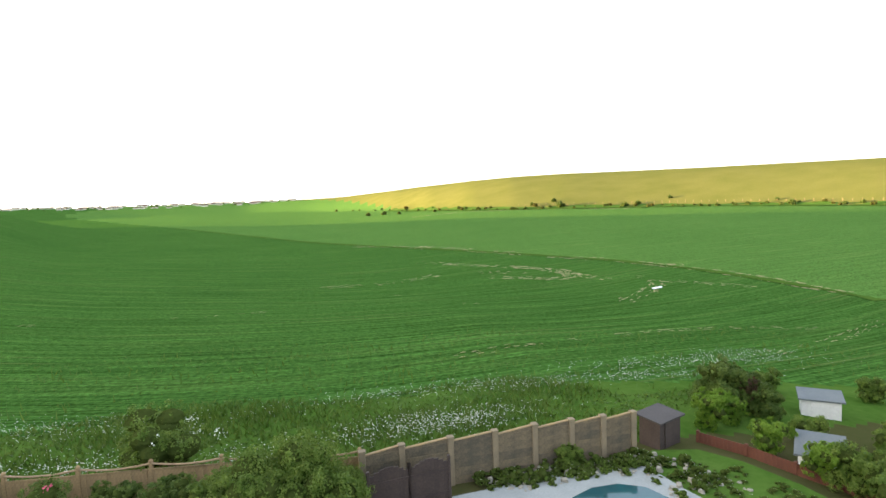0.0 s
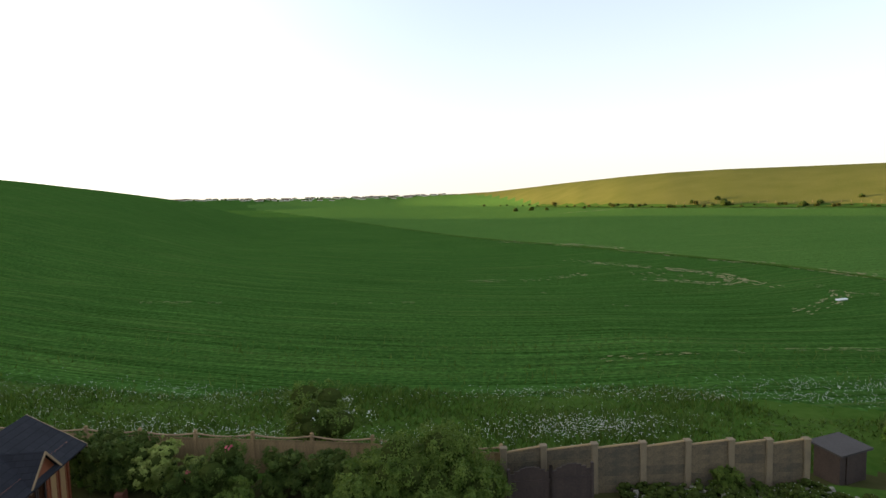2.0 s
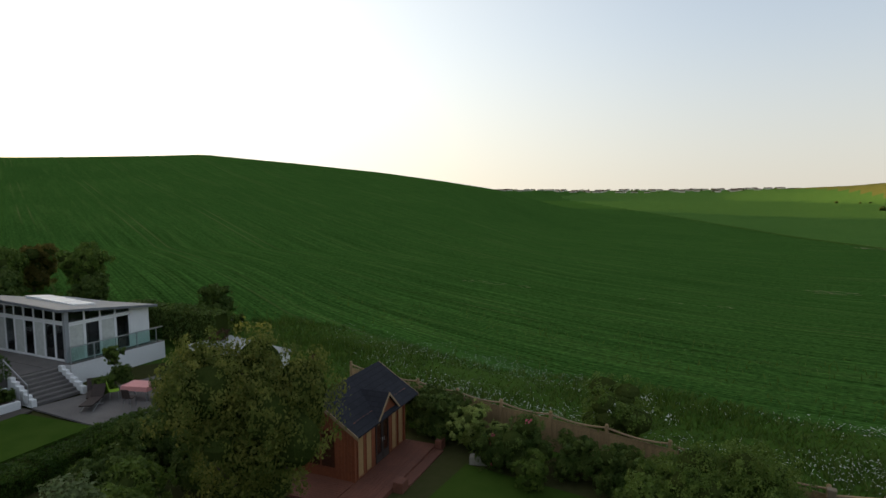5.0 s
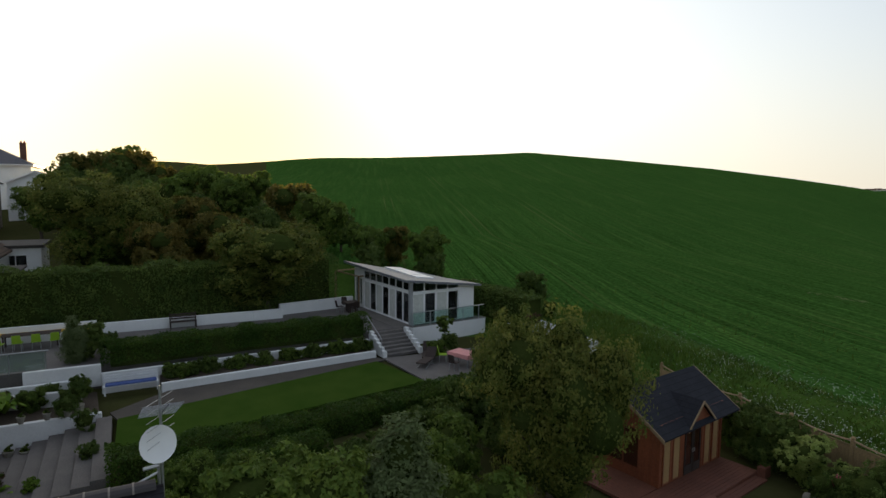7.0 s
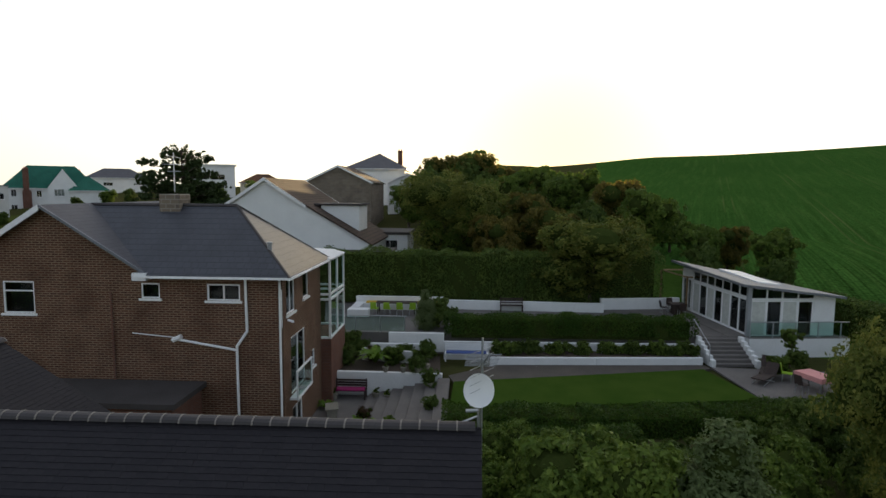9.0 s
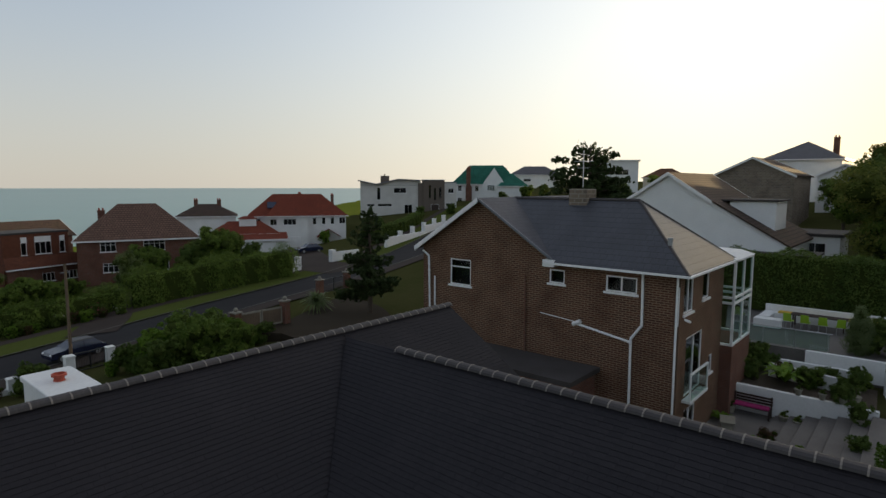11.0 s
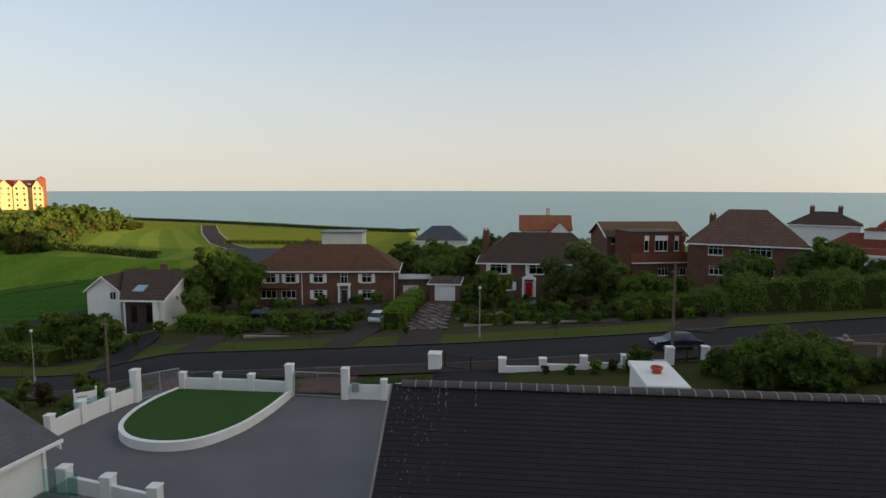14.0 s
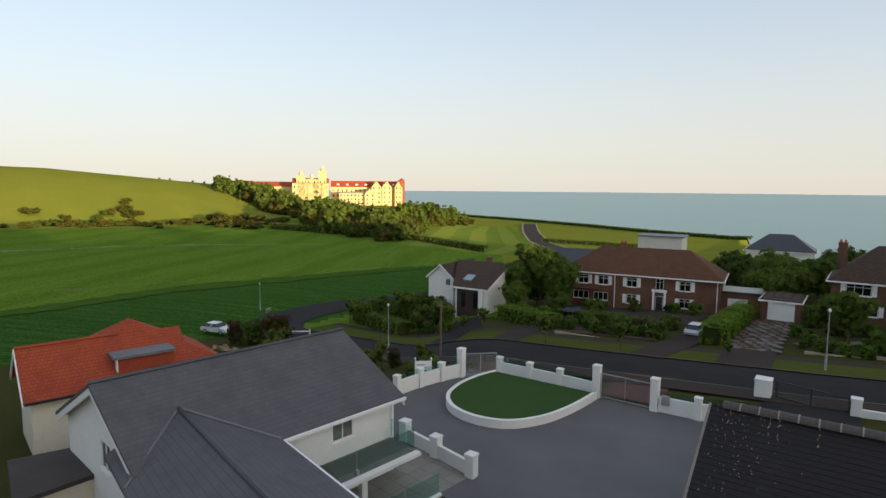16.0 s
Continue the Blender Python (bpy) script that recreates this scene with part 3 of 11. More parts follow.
def thing(name, x, y, z, turn, label, category, group="", kind=""):
    ob = new(name)
    ob.matrix_basis = pose(x, y, z, 0, 0, turn)
    return tagged(ob, label, category, group, kind)


def setting(name, shape, material, label=""):
    return tagged(part(name, shape, material), label, kind="structure")


def smooth01(a, b, x):
    t = np.clip((x - a) / (b - a), 0, 1)
    return t * t * (3 - 2 * t)


# ---- the lie of the land ----
BEARING = [-62, -52, -50, -40, -34, -29, -20, 0, 20, 40, 55, 65, 70, 74, 78, 82, 86, 90, 95, 108, 114.5, 120, 168]
CREST_UP = [-3.2, -2.7, -2.0, -1.7, -0.1, 0.35, 1.2, 1.7, 1.8, 1.85, 1.9, 1.9, 1.8, 1.6, 1.28, 0.9, 0.55, 0.36, 0.3, 0.3, 0.4, 0.4, 0.4]
CREST_FAR = [540, 540, 520, 500, 470, 440, 430, 430, 440, 450, 470, 480, 495, 525, 590, 700, 880, 1080, 1300, 1300, 1200, 1200, 1200]
LOW = [-7, -7.5, -7.5, -7, -6.5, -6, -6, -5, -3.5, -2.5, -2, -2, -1.7, -1.5, -1.5, -1.4, -1.2, -1, -0.5, 0.5, 1.5, 2, 7]
FOOT = [-11, -9, -8, -6.5, -6, -6, -5, -3, 0, 2.5, 4, 4.5, 4.5, 4.5, 4.3, 3.8, 3.0, 2.2, 2, 3, 4, 6, 12]
WEST_BEARING = [80, 100, 110, 114.5, 116.5, 121, 127, 135, 143, 150, 157, 168]
WEST_UP = [-5.0, -3.0, -1.0, 0.3, 0.7, 1.4, 2.2, 3.0, 3.7, 3.4, 3.1, 2.85]
WEST_FOOT = [-12, -6, 1, 5, 8, 12, 15.5, 18.5, 21, 20, 19, 18]
PLATEAUS = [(-80, -58, -112, -94, -1.5, 9.0), (-29.5, -21, -8.5, -0.6, 1.15, 0.8), (-31.5, -22.5, -0.4, 14.0, 2.05, 1.5), (5.0, 27.5, -39.5, -19.0, -2.38, 1.5), (10.0, 46.0, -30.0, -5.5, -2.42, 3.0), (-16, 6, -18, 4, 1.2, 3.0)]


def ground(x, y):
    """Height of the land."""
    x, y = np.asarray(x, float), np.asarray(y, float)
    r, a = np.hypot(x, y), np.degrees(np.arctan2(y, x))
    north = 2.0 - 0.07 * np.clip(x - 14, 0, 60) + 0.095 * np.clip(-x - 38, 0, 400) - 0.0001 * np.clip(-x - 110, 0, 300) ** 2
    street = -1.3 - 0.06 * (np.clip(x, -160, 60) + 2) + 0.03 * np.clip(-x - 60, 0, 200)
    south = street - 0.05 * np.clip(-46 - y, 0, 220) + 0.02 * np.clip(-60 - x, 0, 100) * smooth01(-60, -120, y)
    z = north + (south - north) * smooth01(-6, -42, y)
    for x0, x1, y0, y1, h, e in PLATEAUS:
        k = smooth01(x0 - e, x0, x) * smooth01(x1 + e, x1, x) * smooth01(y0 - e, y0, y) * smooth01(y1 + e, y1, y)
        z = z + (h - z) * k
    w = smooth01(-60, -50, a) * smooth01(176, 162, a)
    up, far, low, foot = (np.interp(a, BEARING, t) for t in (CREST_UP, CREST_FAR, LOW, FOOT))
    def rise(far, top, foot):
        h = low + (foot - low) * np.clip((r - 100) / (0.7 * far - 100), 0, 1) + (top - foot) * np.sin(np.clip((r - 0.7 * far) / (0.3 * far), 0, 1) * math.pi / 2)
        return h - 0.05 * np.clip(r - far, 0, 900)
    near = rise(315.0, 12.3 + 315 * np.tan(np.radians(np.interp(a, WEST_BEARING, WEST_UP))), np.interp(a, WEST_BEARING, WEST_FOOT))
    hill = np.maximum(rise(far, 12.3 + far * np.tan(np.radians(up)), foot), near)
    k = smooth01(30, 95, r) * w
    z = z + (hill - z) * k
    z = z + 0.25 * np.sin(x * 0.021 + 1.3) * np.sin(y * 0.027) * smooth01(60, 160, r)
    out = np.where(a < -84, -165.0 / np.minimum(np.sin(np.radians(np.clip(a, -175, -84))), -0.08), np.interp(a, [-84, -83, -82, -74, -62, -56, -50, -40], [166, 260, 365, 400, 505, 570, 640, 760]))
    cliff = smooth01(0, 22, r - out) * (a < 0) * (1 - smooth01(-40, -20, a) * smooth01(120, 100, a))
    return z + (-34 - z) * cliff


def gz(x, y):
    return float(ground(x, y))


# the ditch between the two crops, from the south to the far north
DITCH = [(64, 40), (69.8, 58), (70.8, 64), (69.4, 80), (65.8, 92), (59, 110), (40.5, 134), (24.3, 162), (1.8, 200), (-26.7, 257), (-76.7, 373), (-160, 560), (-330, 938)]


# ---- terrain mesh ----
def build_ground():
    rings = [0.0] + [3.0 * 1.0225 ** k for k in range(305)]
    steps = 480
    az = np.arange(steps) * 2 * math.pi / steps
    rr = np.array(rings[1:])
    x, y = rr[:, None] * np.cos(az)[None], rr[:, None] * np.sin(az)[None]
    z = ground(x, y)
    verts = [(0.0, 0.0, gz(0, 0))] + list(zip(x.ravel().tolist(), y.ravel().tolist(), z.ravel().tolist()))
    faces = [(0, 1 + k, 1 + (k + 1) % steps) for k in range(steps)]
    for i in range(len(rr) - 1):
        a, b = 1 + i * steps, 1 + (i + 1) * steps
        faces += [(a + k, b + k, b + (k + 1) % steps, a + (k + 1) % steps) for k in range(steps)]
    me = bpy.data.meshes.new("ground")
    me.from_pydata(verts, [], faces)
    for m in (M_GARDEN, M_VERGE, M_FIELD, M_ROUGH, M_FIELD_E, M_HILL, M_FIELD_N):
        me.materials.append(m)
    c = np.zeros(len(faces) * 3)
    me.polygons.foreach_get("center", c)
    c = c.reshape(-1, 3)
    r, a = np.hypot(c[:, 0], c[:, 1]), np.degrees(np.arctan2(c[:, 1], c[:, 0]))
    far = np.interp(a, BEARING, CREST_FAR)
    edge = np.interp(a, [30, 95, 108, 117, 128, 135, 150], [31, 31, 32, 35.5, 42, 47, 50]) + 1.2 * np.sin(a * 0.2)
    fence = 21.2 / np.maximum(np.sin(np.radians(np.clip(a, 25, 155))), 0.3)
    pick = np.zeros(len(r), int)
    northern = (a > 24) & (a < 168)
    pick[northern & (r > np.minimum(fence, 40))] = 1
    pick[northern & (r > np.maximum(edge, fence + 9))] = 2
    pick[(pick == 2) & (c[:, 0] > np.interp(c[:, 1], [p[1] for p in DITCH], [p[0] for p in DITCH])) & (c[:, 1] > 40) & (a > 24)] = 6
    golden = (a > 20) & (a < 93) & (r > (0.7 + 0.27 * smooth01(80, 93, a)) * far)
    pick[golden] = 3
    pick[(a >= 116) & (a < 168) & (r > 309) & (r < 420)] = 3
    pick[(a > -60) & (a <= 24) & (r > 74)] = 4
    pick[(a > -60) & (a <= 24) & (c[:, 0] > 61) & (c[:, 0] < np.interp(c[:, 1], [-110, -84, -62, -45, 40], [87, 92, 95, 95, 92]) + 0.8 * np.sin(c[:, 1] * 0.15))] = 2
    pick[(a > -40) & (a <= 24) & (r > 0.62 * far)] = 5
    pick[(a <= -60) & (a > -150) & (c[:, 1] < -118)] = 5
    pick[(a > -60) & (a <= -40) & (r > 320)] = 5
    me.polygons.foreach_set("material_index", pick)
    me.shade_smooth()
    tagged(new("ground", me), "green crop field, rough hillside and gardens rolling to the horizon", kind="structure")


build_ground()

sea = Shape()
for k in range(96):
    a0, a1 = (radians(-205 + 280 * j / 96) for j in (k, k + 1))
    sea.poly((0, -120, -27), (4800 * math.cos(a0), 4800 * math.sin(a0), -27), (4800 * math.cos(a1), 4800 * math.sin(a1), -27))
setting("water", sea, M_SEA, "calm blue-green sea reaching the horizon")


def ribbon(name, line, width, material, lift=0.06, label="", step=1.0, crown=0.0, ragged=0.0):
    """A strip laid on the land along a line."""
    pts = []
    for (x0, y0), (x1, y1) in zip(line, line[1:]):
        n = max(1, int(math.hypot(x1 - x0, y1 - y0) / step))
        pts += [(x0 + (x1 - x0) * k / n, y0 + (y1 - y0) * k / n) for k in range(n)]
    pts.append(line[-1])
    sm = np.array(pts)
    for _ in range(6):
        sm[1:-1] = (sm[:-2] + 2 * sm[1:-1] + sm[2:]) / 4
    s = Shape()
    rows = 4
    rng = random.Random(len(pts))
    for i in range(len(sm)):
        d = sm[min(i + 1, len(sm) - 1)] - sm[max(i - 1, 0)]
        d = d / max(np.hypot(*d), 1e-6)
        w = width * (1 + (rng.uniform(-ragged, ragged) if ragged else 0))
        for j in range(rows + 1):
            o = (j / rows - 0.5) * w
            px, py = sm[i][0] - d[1] * o, sm[i][1] + d[0] * o
            s.v.append((px, py, gz(px, py) + lift + crown * (1 - (2 * j / rows - 1) ** 2)))
    for i in range(len(sm) - 1):
        for j in range(rows):
            a = i * (rows + 1) + j
            s.f.append((a, a + rows + 1, a + rows + 2, a + 1))
    return setting(name, s, material, label)


STREET = [(63, -46.5), (58, -46.5), (40, -46.2), (20, -46), (2, -46.6), (-12, -48), (-28, -51), (-43, -53), (-60, -58), (-76, -65), (-95, -76), (-120, -90)]
def beside(line, off):
    out = []
    for i, (x, y) in enumerate(line):
        (x0, y0), (x1, y1) = line[max(i - 1, 0)], line[min(i + 1, len(line) - 1)]
        d = math.hypot(x1 - x0, y1 - y0)
        out.append((x - (y1 - y0) / d * off, y + (x1 - x0) / d * off))
    return out


ribbon("road", STREET, 6.4, M_ROAD, 0.07, "dark asphalt residential street", crown=0.05)
ribbon("road", [(57, -45.6), (61, -47.0), (64.5, -50), (67, -57), (67.5, -64), (64, -75), (60, -90), (57, -110)], 7.0, M_ROAD, 0.10, "dark asphalt side road running to the coast", crown=0.05)
ribbon("pavement", beside(STREET[1:], -4.35), 2.0, M_PAVE, 0.13, "worn tarmac footway along the street")
ribbon("kerb", beside(STREET[1:], 3.25), 0.14, M_KERB, 0.17, "concrete kerb")
ribbon("kerb", beside(STREET, -3.25), 0.14, M_KERB, 0.17, "concrete kerb")
ribbon("verge", beside(STREET[1:], 5.4), 4.0, M_KERBGRASS, 0.12, "mown grass verge beside the street")
ribbon("pavement", beside(STREET[1:], 8.2), 1.5, M_PAVE, 0.12, "worn tarmac footway")
def mown_green():
    """Alternate bands of cut grass, side by side, their outer rim let into the land."""
    one, two = ((128, -146), (162, -203), (208, -275), (226, -335)), ((96, -178), (108, -222), (150, -290), (206, -367))
    n, bands, per = 48, 7, 3
    at = lambda line, t: np.array([np.interp(t * 3, range(4), [q[c] for q in line]) for c in (0, 1)])
    for b in range(bands):
        s = Shape()
        for i in range(n + 1):
            t = i / n
            for j in range(per + 1):
                v = (b + j / per) / bands
                x, y = at(one, t) * (1 - v) + at(two, t) * v
                rim = min(t, 1 - t, v, 1 - v) <= 0.001
                s.v.append((float(x), float(y), gz(float(x), float(y)) + (-0.6 if rim else 0.3)))
        for i in range(n):
            for j in range(per):
                a = i * (per + 1) + j
                s.f.append((a, a + 1, a + per + 2, a + per + 1))
        setting("mown_strip", s, M_MOWN if b % 2 else M_MOWN_D, "broad band of mown grass on a green")


mown_green()
ribbon("road", [(95, -215), (130, -262), (165, -320), (205, -395)], 9, M_PAVE, 0.3, "distant road climbing over the green to the coast", step=6)


ribbon("field_margin", [(92, 40), (94, 0), (95, -45), (95, -62), (92, -84), (87, -110)], 5.0, M_VERGE, 0.10, "uncut grass margin between two fields", step=2.0, ragged=0.25)


for off in (-4.9, 4.9):
    ribbon("road_edge", beside([(95, -215), (130, -262), (165, -320), (205, -395)], off), 0.8, M_KERBSTONE, 0.45, "pale rail along a distant road", step=6)


# ---- walls with openings ----
def wall_panel(s, p, q, z0, z1, holes, deep=0.12):
    """A wall from p to q (seen with its outside to the right of the way), holes as (u0, u1, v0, v1) in metres."""
    (x0, y0), (x1, y1) = p, q
    ln = math.hypot(x1 - x0, y1 - y0)
    dx, dy = (x1 - x0) / ln, (y1 - y0) / ln
    nx, ny = -dy, dx
    us = sorted({0.0, ln, *[h[0] for h in holes], *[h[1] for h in holes]})
    vs = sorted({z0, z1, *[h[2] for h in holes], *[h[3] for h in holes]})
    def at(u, v, d=0.0):
        return (x0 + dx * u + nx * d, y0 + dy * u + ny * d, v)
    for a, b in zip(us, us[1:]):
        for c, d in zip(vs, vs[1:]):
            if any(h[0] - 1e-6 <= a and b <= h[1] + 1e-6 and h[2] - 1e-6 <= c and d <= h[3] + 1e-6 for h in holes):
                continue
            s.poly(at(a, c), at(b, c), at(b, d), at(a, d))
    for a, b, c, d in holes:
        s.poly(at(a, c), at(a, c, deep), at(b, c, deep), at(b, c))
        s.poly(at(a, d), at(b, d), at(b, d, deep), at(a, d, deep))
        s.poly(at(a, c), at(a, d), at(a, d, deep), at(a, c, deep))
        s.poly(at(b, c), at(b, c, deep), at(b, d, deep), at(b, d))
    return at


def window(parent, p, q, u0, u1, v0, v1, bars=1, cross=0, deep=0.10, frame=M_UPVC, sill=True, door=None, curtain=False, shutters=False, name="window"):
    """Frame, panes and sill in an opening of the wall from p to q."""
    (x0, y0), (x1, y1) = p, q
    ln = math.hypot(x1 - x0, y1 - y0)
    turn = math.degrees(math.atan2(y1 - y0, x1 - x0))
    w, h, t = u1 - u0, v1 - v0, 0.055
    ob = Shape()
    ob.box(0, w, 0.02, 0.09, 0, t).box(0, w, 0.02, 0.09, h - t, h).box(0, t, 0.02, 0.09, t, h - t).box(w - t, w, 0.02, 0.09, t, h - t)
    for k in range(1, bars + 1):
        ob.box(w * k / (bars + 1) - t / 2, w * k / (bars + 1) + t / 2, 0.02, 0.085, t, h - t)
    for k in range(1, cross + 1):
        ob.box(t, w - t, 0.025, 0.08, h * (1 - 0.3 * k) - t / 2, h * (1 - 0.3 * k) + t / 2)
    me = ob.mesh(name, frame)
    fr = new(name, me)
    fr.parent = parent
    fr.matrix_basis = pose(x0 + (x1 - x0) * u0 / ln, y0 + (y1 - y0) * u0 / ln, v0, 0, 0, turn)
    part("pane", Shape().box(t, w - t, 0.05, 0.06, t, h - t), M_GLASS if not door else door, fr)
    if curtain:
        part("curtain", Shape().box(t, w * 0.46, 0.075, 0.085, t, h - t), M_CURTAIN, fr)
        part("curtain", Shape().box(w * 0.54, w - t, 0.075, 0.085, t, h - t), M_CURTAIN, fr)
    # added dark sheet behind the panes in place of the room's shade
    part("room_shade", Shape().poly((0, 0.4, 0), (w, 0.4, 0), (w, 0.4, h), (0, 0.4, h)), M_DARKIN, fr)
    if sill:
        part("sill", Shape().box(-0.08, w + 0.08, -0.07, 0.02, -0.09, -0.003), frame, fr)
    if shutters:
        part("shutter", Shape().box(-0.5, -0.04, -0.05, -0.005, 0, h), M_UPVC, fr)
        part("shutter", Shape().box(w + 0.04, w + 0.5, -0.05, -0.005, 0, h), M_UPVC, fr)
    return fr


def roof_gable(s, x0, x1, y0, y1, ze, zr, over=0.3, thick=0.12, along="x"):
    """Two slopes; the ridge runs along x or y. ze, zr: height of the eaves at the wall and of the ridge."""
    if along == "y":
        t = Shape()
        roof_gable(t, y0, y1, x0, x1, ze, zr, over, thick, "x")
        i = len(s.v)
        s.v += [(b, a, c) for a, b, c in t.v]
        s.f += [tuple(i + k for k in reversed(f)) for f in t.f]
        return
    ym, k = (y0 + y1) / 2, (zr - ze) / ((y1 - y0) / 2)
    a, b, lo = x0 - over, x1 + over, ze - over * k
    ring = lambda x: [(x, y0 - over, lo), (x, ym, zr), (x, y1 + over, lo), (x, y1 + over, lo - thick), (x, ym, zr - thick), (x, y0 - over, lo - thick)]
    s.hull(ring(b), ring(a))


def roof_hip(s, x0, x1, y0, y1, ze, zr, over=0.4, thick=0.12, hips=(1, 1)):
    """A hipped roof with its ridge along x; hips: whether the west and the east end are hipped."""
    ym, hw = (y0 + y1) / 2, (y1 - y0) / 2
    k = (zr - ze) / hw
    lo = ze - over * k
    X0, X1, Y0, Y1 = x0 - over, x1 + over, y0 - over, y1 + over
    ra, rb = (x0 + hw * hips[0] if hips[0] else X0), (x1 - hw * hips[1] if hips[1] else X1)
    if rb < ra:
        ra = rb = (ra + rb) / 2
    R0, R1 = (ra, ym, zr), (rb, ym, zr)
    c = [(X0, Y0, lo), (X1, Y0, lo), (X1, Y1, lo), (X0, Y1, lo)]
    s.poly(c[0], c[1], R1, R0).poly(c[2], c[3], R0, R1).poly(c[3], c[0], R0).poly(c[1], c[2], R1)
    d = [(x, y, z - thick) for x, y, z in c]
    for j in range(4):
        s.poly(d[j], d[(j + 1) % 4], c[(j + 1) % 4], c[j])
    s.poly(d[3], d[2], d[1], d[0])


def house(name, x, y, z, turn, lx, ly, eave, rise, label, wall=M_BRICK2, roof=M_TILEB, style="hip", wins=(), chimneys=(), over=0.4, fascia=True, along="x", category="house", base=3.0, gable=None, group=""):
    """A house: lx by ly, its front towards -y; wins: (side, u, v, w, h, options) with u from the side's left end seen from outside."""
    h = thing(name, x, y, z, turn, label, category, group)
    a, b = lx / 2, ly / 2
    sides = {"S": ((-a, -b), (a, -b)), "E": ((a, -b), (a, b)), "N": ((a, b), (-a, b)), "W": ((-a, b), (-a, -b))}
    for key, (p, q) in sides.items():
        s = Shape()
        holes = [(u, u + w, v, v + hh) for sd, u, v, w, hh, *o in wins if sd == key]
        wall_panel(s, p, q, -base, eave, holes)
        gab = style == "gable" and ((along == "x" and key in "EW") or (along == "y" and key in "NS"))
        if gab:
            m = ((p[0] + q[0]) / 2, (p[1] + q[1]) / 2, eave + rise - 0.1)
            s.poly((*p, eave), (*q, eave), m)
        part("wall", s, (gable or wall) if gab else wall, h)
    for sd, u, v, w, hh, *o in wins:
        window(h, *sides[sd], u, u + w, v, v + hh, **(o[0] if o else {}))
    s = Shape()
    if style == "gable":
        roof_gable(s, -a, a, -b, b, eave, eave + rise, over, along=along)
    elif style == "hip":
        if lx >= ly:
            roof_hip(s, -a, a, -b, b, eave, eave + rise, over)
        else:
            t = Shape()
            roof_hip(t, -b, b, -a, a, eave, eave + rise, over)
            s.v, s.f = [(q, p, r) for p, q, r in t.v], [tuple(reversed(f)) for f in t.f]
    else:
        s.box(-a - over, a + over, -b - over, b + over, eave, eave + rise)
    part("roof", s, roof, h)
    if fascia and style == "hip":
        lo = eave - over * rise / (min(lx, ly) / 2)
        g = Shape()
        g.box(-a - over - 0.1, a + over + 0.1, -b - over - 0.1, -b - over, lo - 0.2, lo - 0.03).box(-a - over - 0.1, a + over + 0.1, b + over, b + over + 0.1, lo - 0.2, lo - 0.03)
        g.box(-a - over - 0.1, -a - over, -b - over, b + over, lo - 0.2, lo - 0.03).box(a + over, a + over + 0.1, -b - over, b + over, lo - 0.2, lo - 0.03)
        part("fascia", g, M_UPVC, h)
    if fascia and style == "gable":
        k = rise / ((ly if along == "x" else lx) / 2)
        for sx in (-1, 1):
            for sy in (-1, 1):
                g = Shape()
                if along == "x":
                    e, f = sx * (a + over + 0.03), sy * (b + over)
                    g.hull([(e - 0.03, f, eave - over * k - 0.26), (e + 0.03, f, eave - over * k - 0.26), (e + 0.03, f, eave - over * k + 0.02), (e - 0.03, f, eave - over * k + 0.02)],
                           [(e - 0.03, 0, eave + rise - 0.26), (e + 0.03, 0, eave + rise - 0.26), (e + 0.03, 0, eave + rise + 0.02), (e - 0.03, 0, eave + rise + 0.02)])
                else:
                    e, f = sy * (b + over + 0.03), sx * (a + over)
                    g.hull([(f, e - 0.03, eave - over * k - 0.26), (f, e + 0.03, eave - over * k - 0.26), (f, e + 0.03, eave - over * k + 0.02), (f, e - 0.03, eave - over * k + 0.02)],
                           [(0, e - 0.03, eave + rise - 0.26), (0, e + 0.03, eave + rise - 0.26), (0, e + 0.03, eave + rise + 0.02), (0, e - 0.03, eave + rise + 0.02)])
                part("bargeboard", g, M_UPVC, h)
    for cx, cy, cw, cz, m in chimneys:
        c = Shape().box(cx - cw / 2, cx + cw / 2, cy - cw * 0.3, cy + cw * 0.3, eave, cz).box(cx - cw / 2 - 0.05, cx + cw / 2 + 0.05, cy - cw * 0.3 - 0.05, cy + cw * 0.3 + 0.05, cz, cz + 0.12)
        ch = part("chimney", c, m, h)
        pots = Shape()
        for k in (-0.25, 0.25):
            pots.lathe(cx + k * cw, cy, [(0.13, cz + 0.12), (0.1, cz + 0.4), (0.13, cz + 0.45)], 8)
        part("chimney_pot", pots, M_TERRA, ch)
    return h


# ---- the house below the camera ----
def slate_rows(u0, u1, slope, lap=0.115, wide=0.25, seed=3, lift=0.026):
    """Slates of one slope in its own plane: u along the eaves, v up the slope from the eaves. u0, u1: the ends as functions of v."""
    rng = random.Random(seed)
    rows, v, k = [], 0.0, 0
    while v < slope:
        a, b = u0(v), u1(v)
        u = a - (wide / 2 if k % 2 else 0)
        while u < b:
            p, q = max(u + 0.0012, a), min(u + wide - 0.0012, b)
            if q - p > 0.03:
                h = lift + rng.uniform(0, 0.006)
                rows.append((p, q, v, min(v + lap + 0.05, slope), h, rng.uniform(-0.004, 0.004)))
            u += wide
        v += lap
        k += 1
    return rows


def slate_shape(rows):
    s = Shape()
    for p, q, v0, v1, h, d in rows:
        i = len(s.v)
        s.v += [(p, v0 + d, h * 0.55), (q, v0 + d, h * 0.55), (q, v1, 0.004), (p, v1, 0.004), (p, v0 + d, 0.002), (q, v0 + d, 0.002)]
        s.f += [(i, i + 1, i + 2, i + 3), (i + 4, i + 5, i + 1, i), (i + 4, i, i + 3), (i + 1, i + 5, i + 2)]
    return s


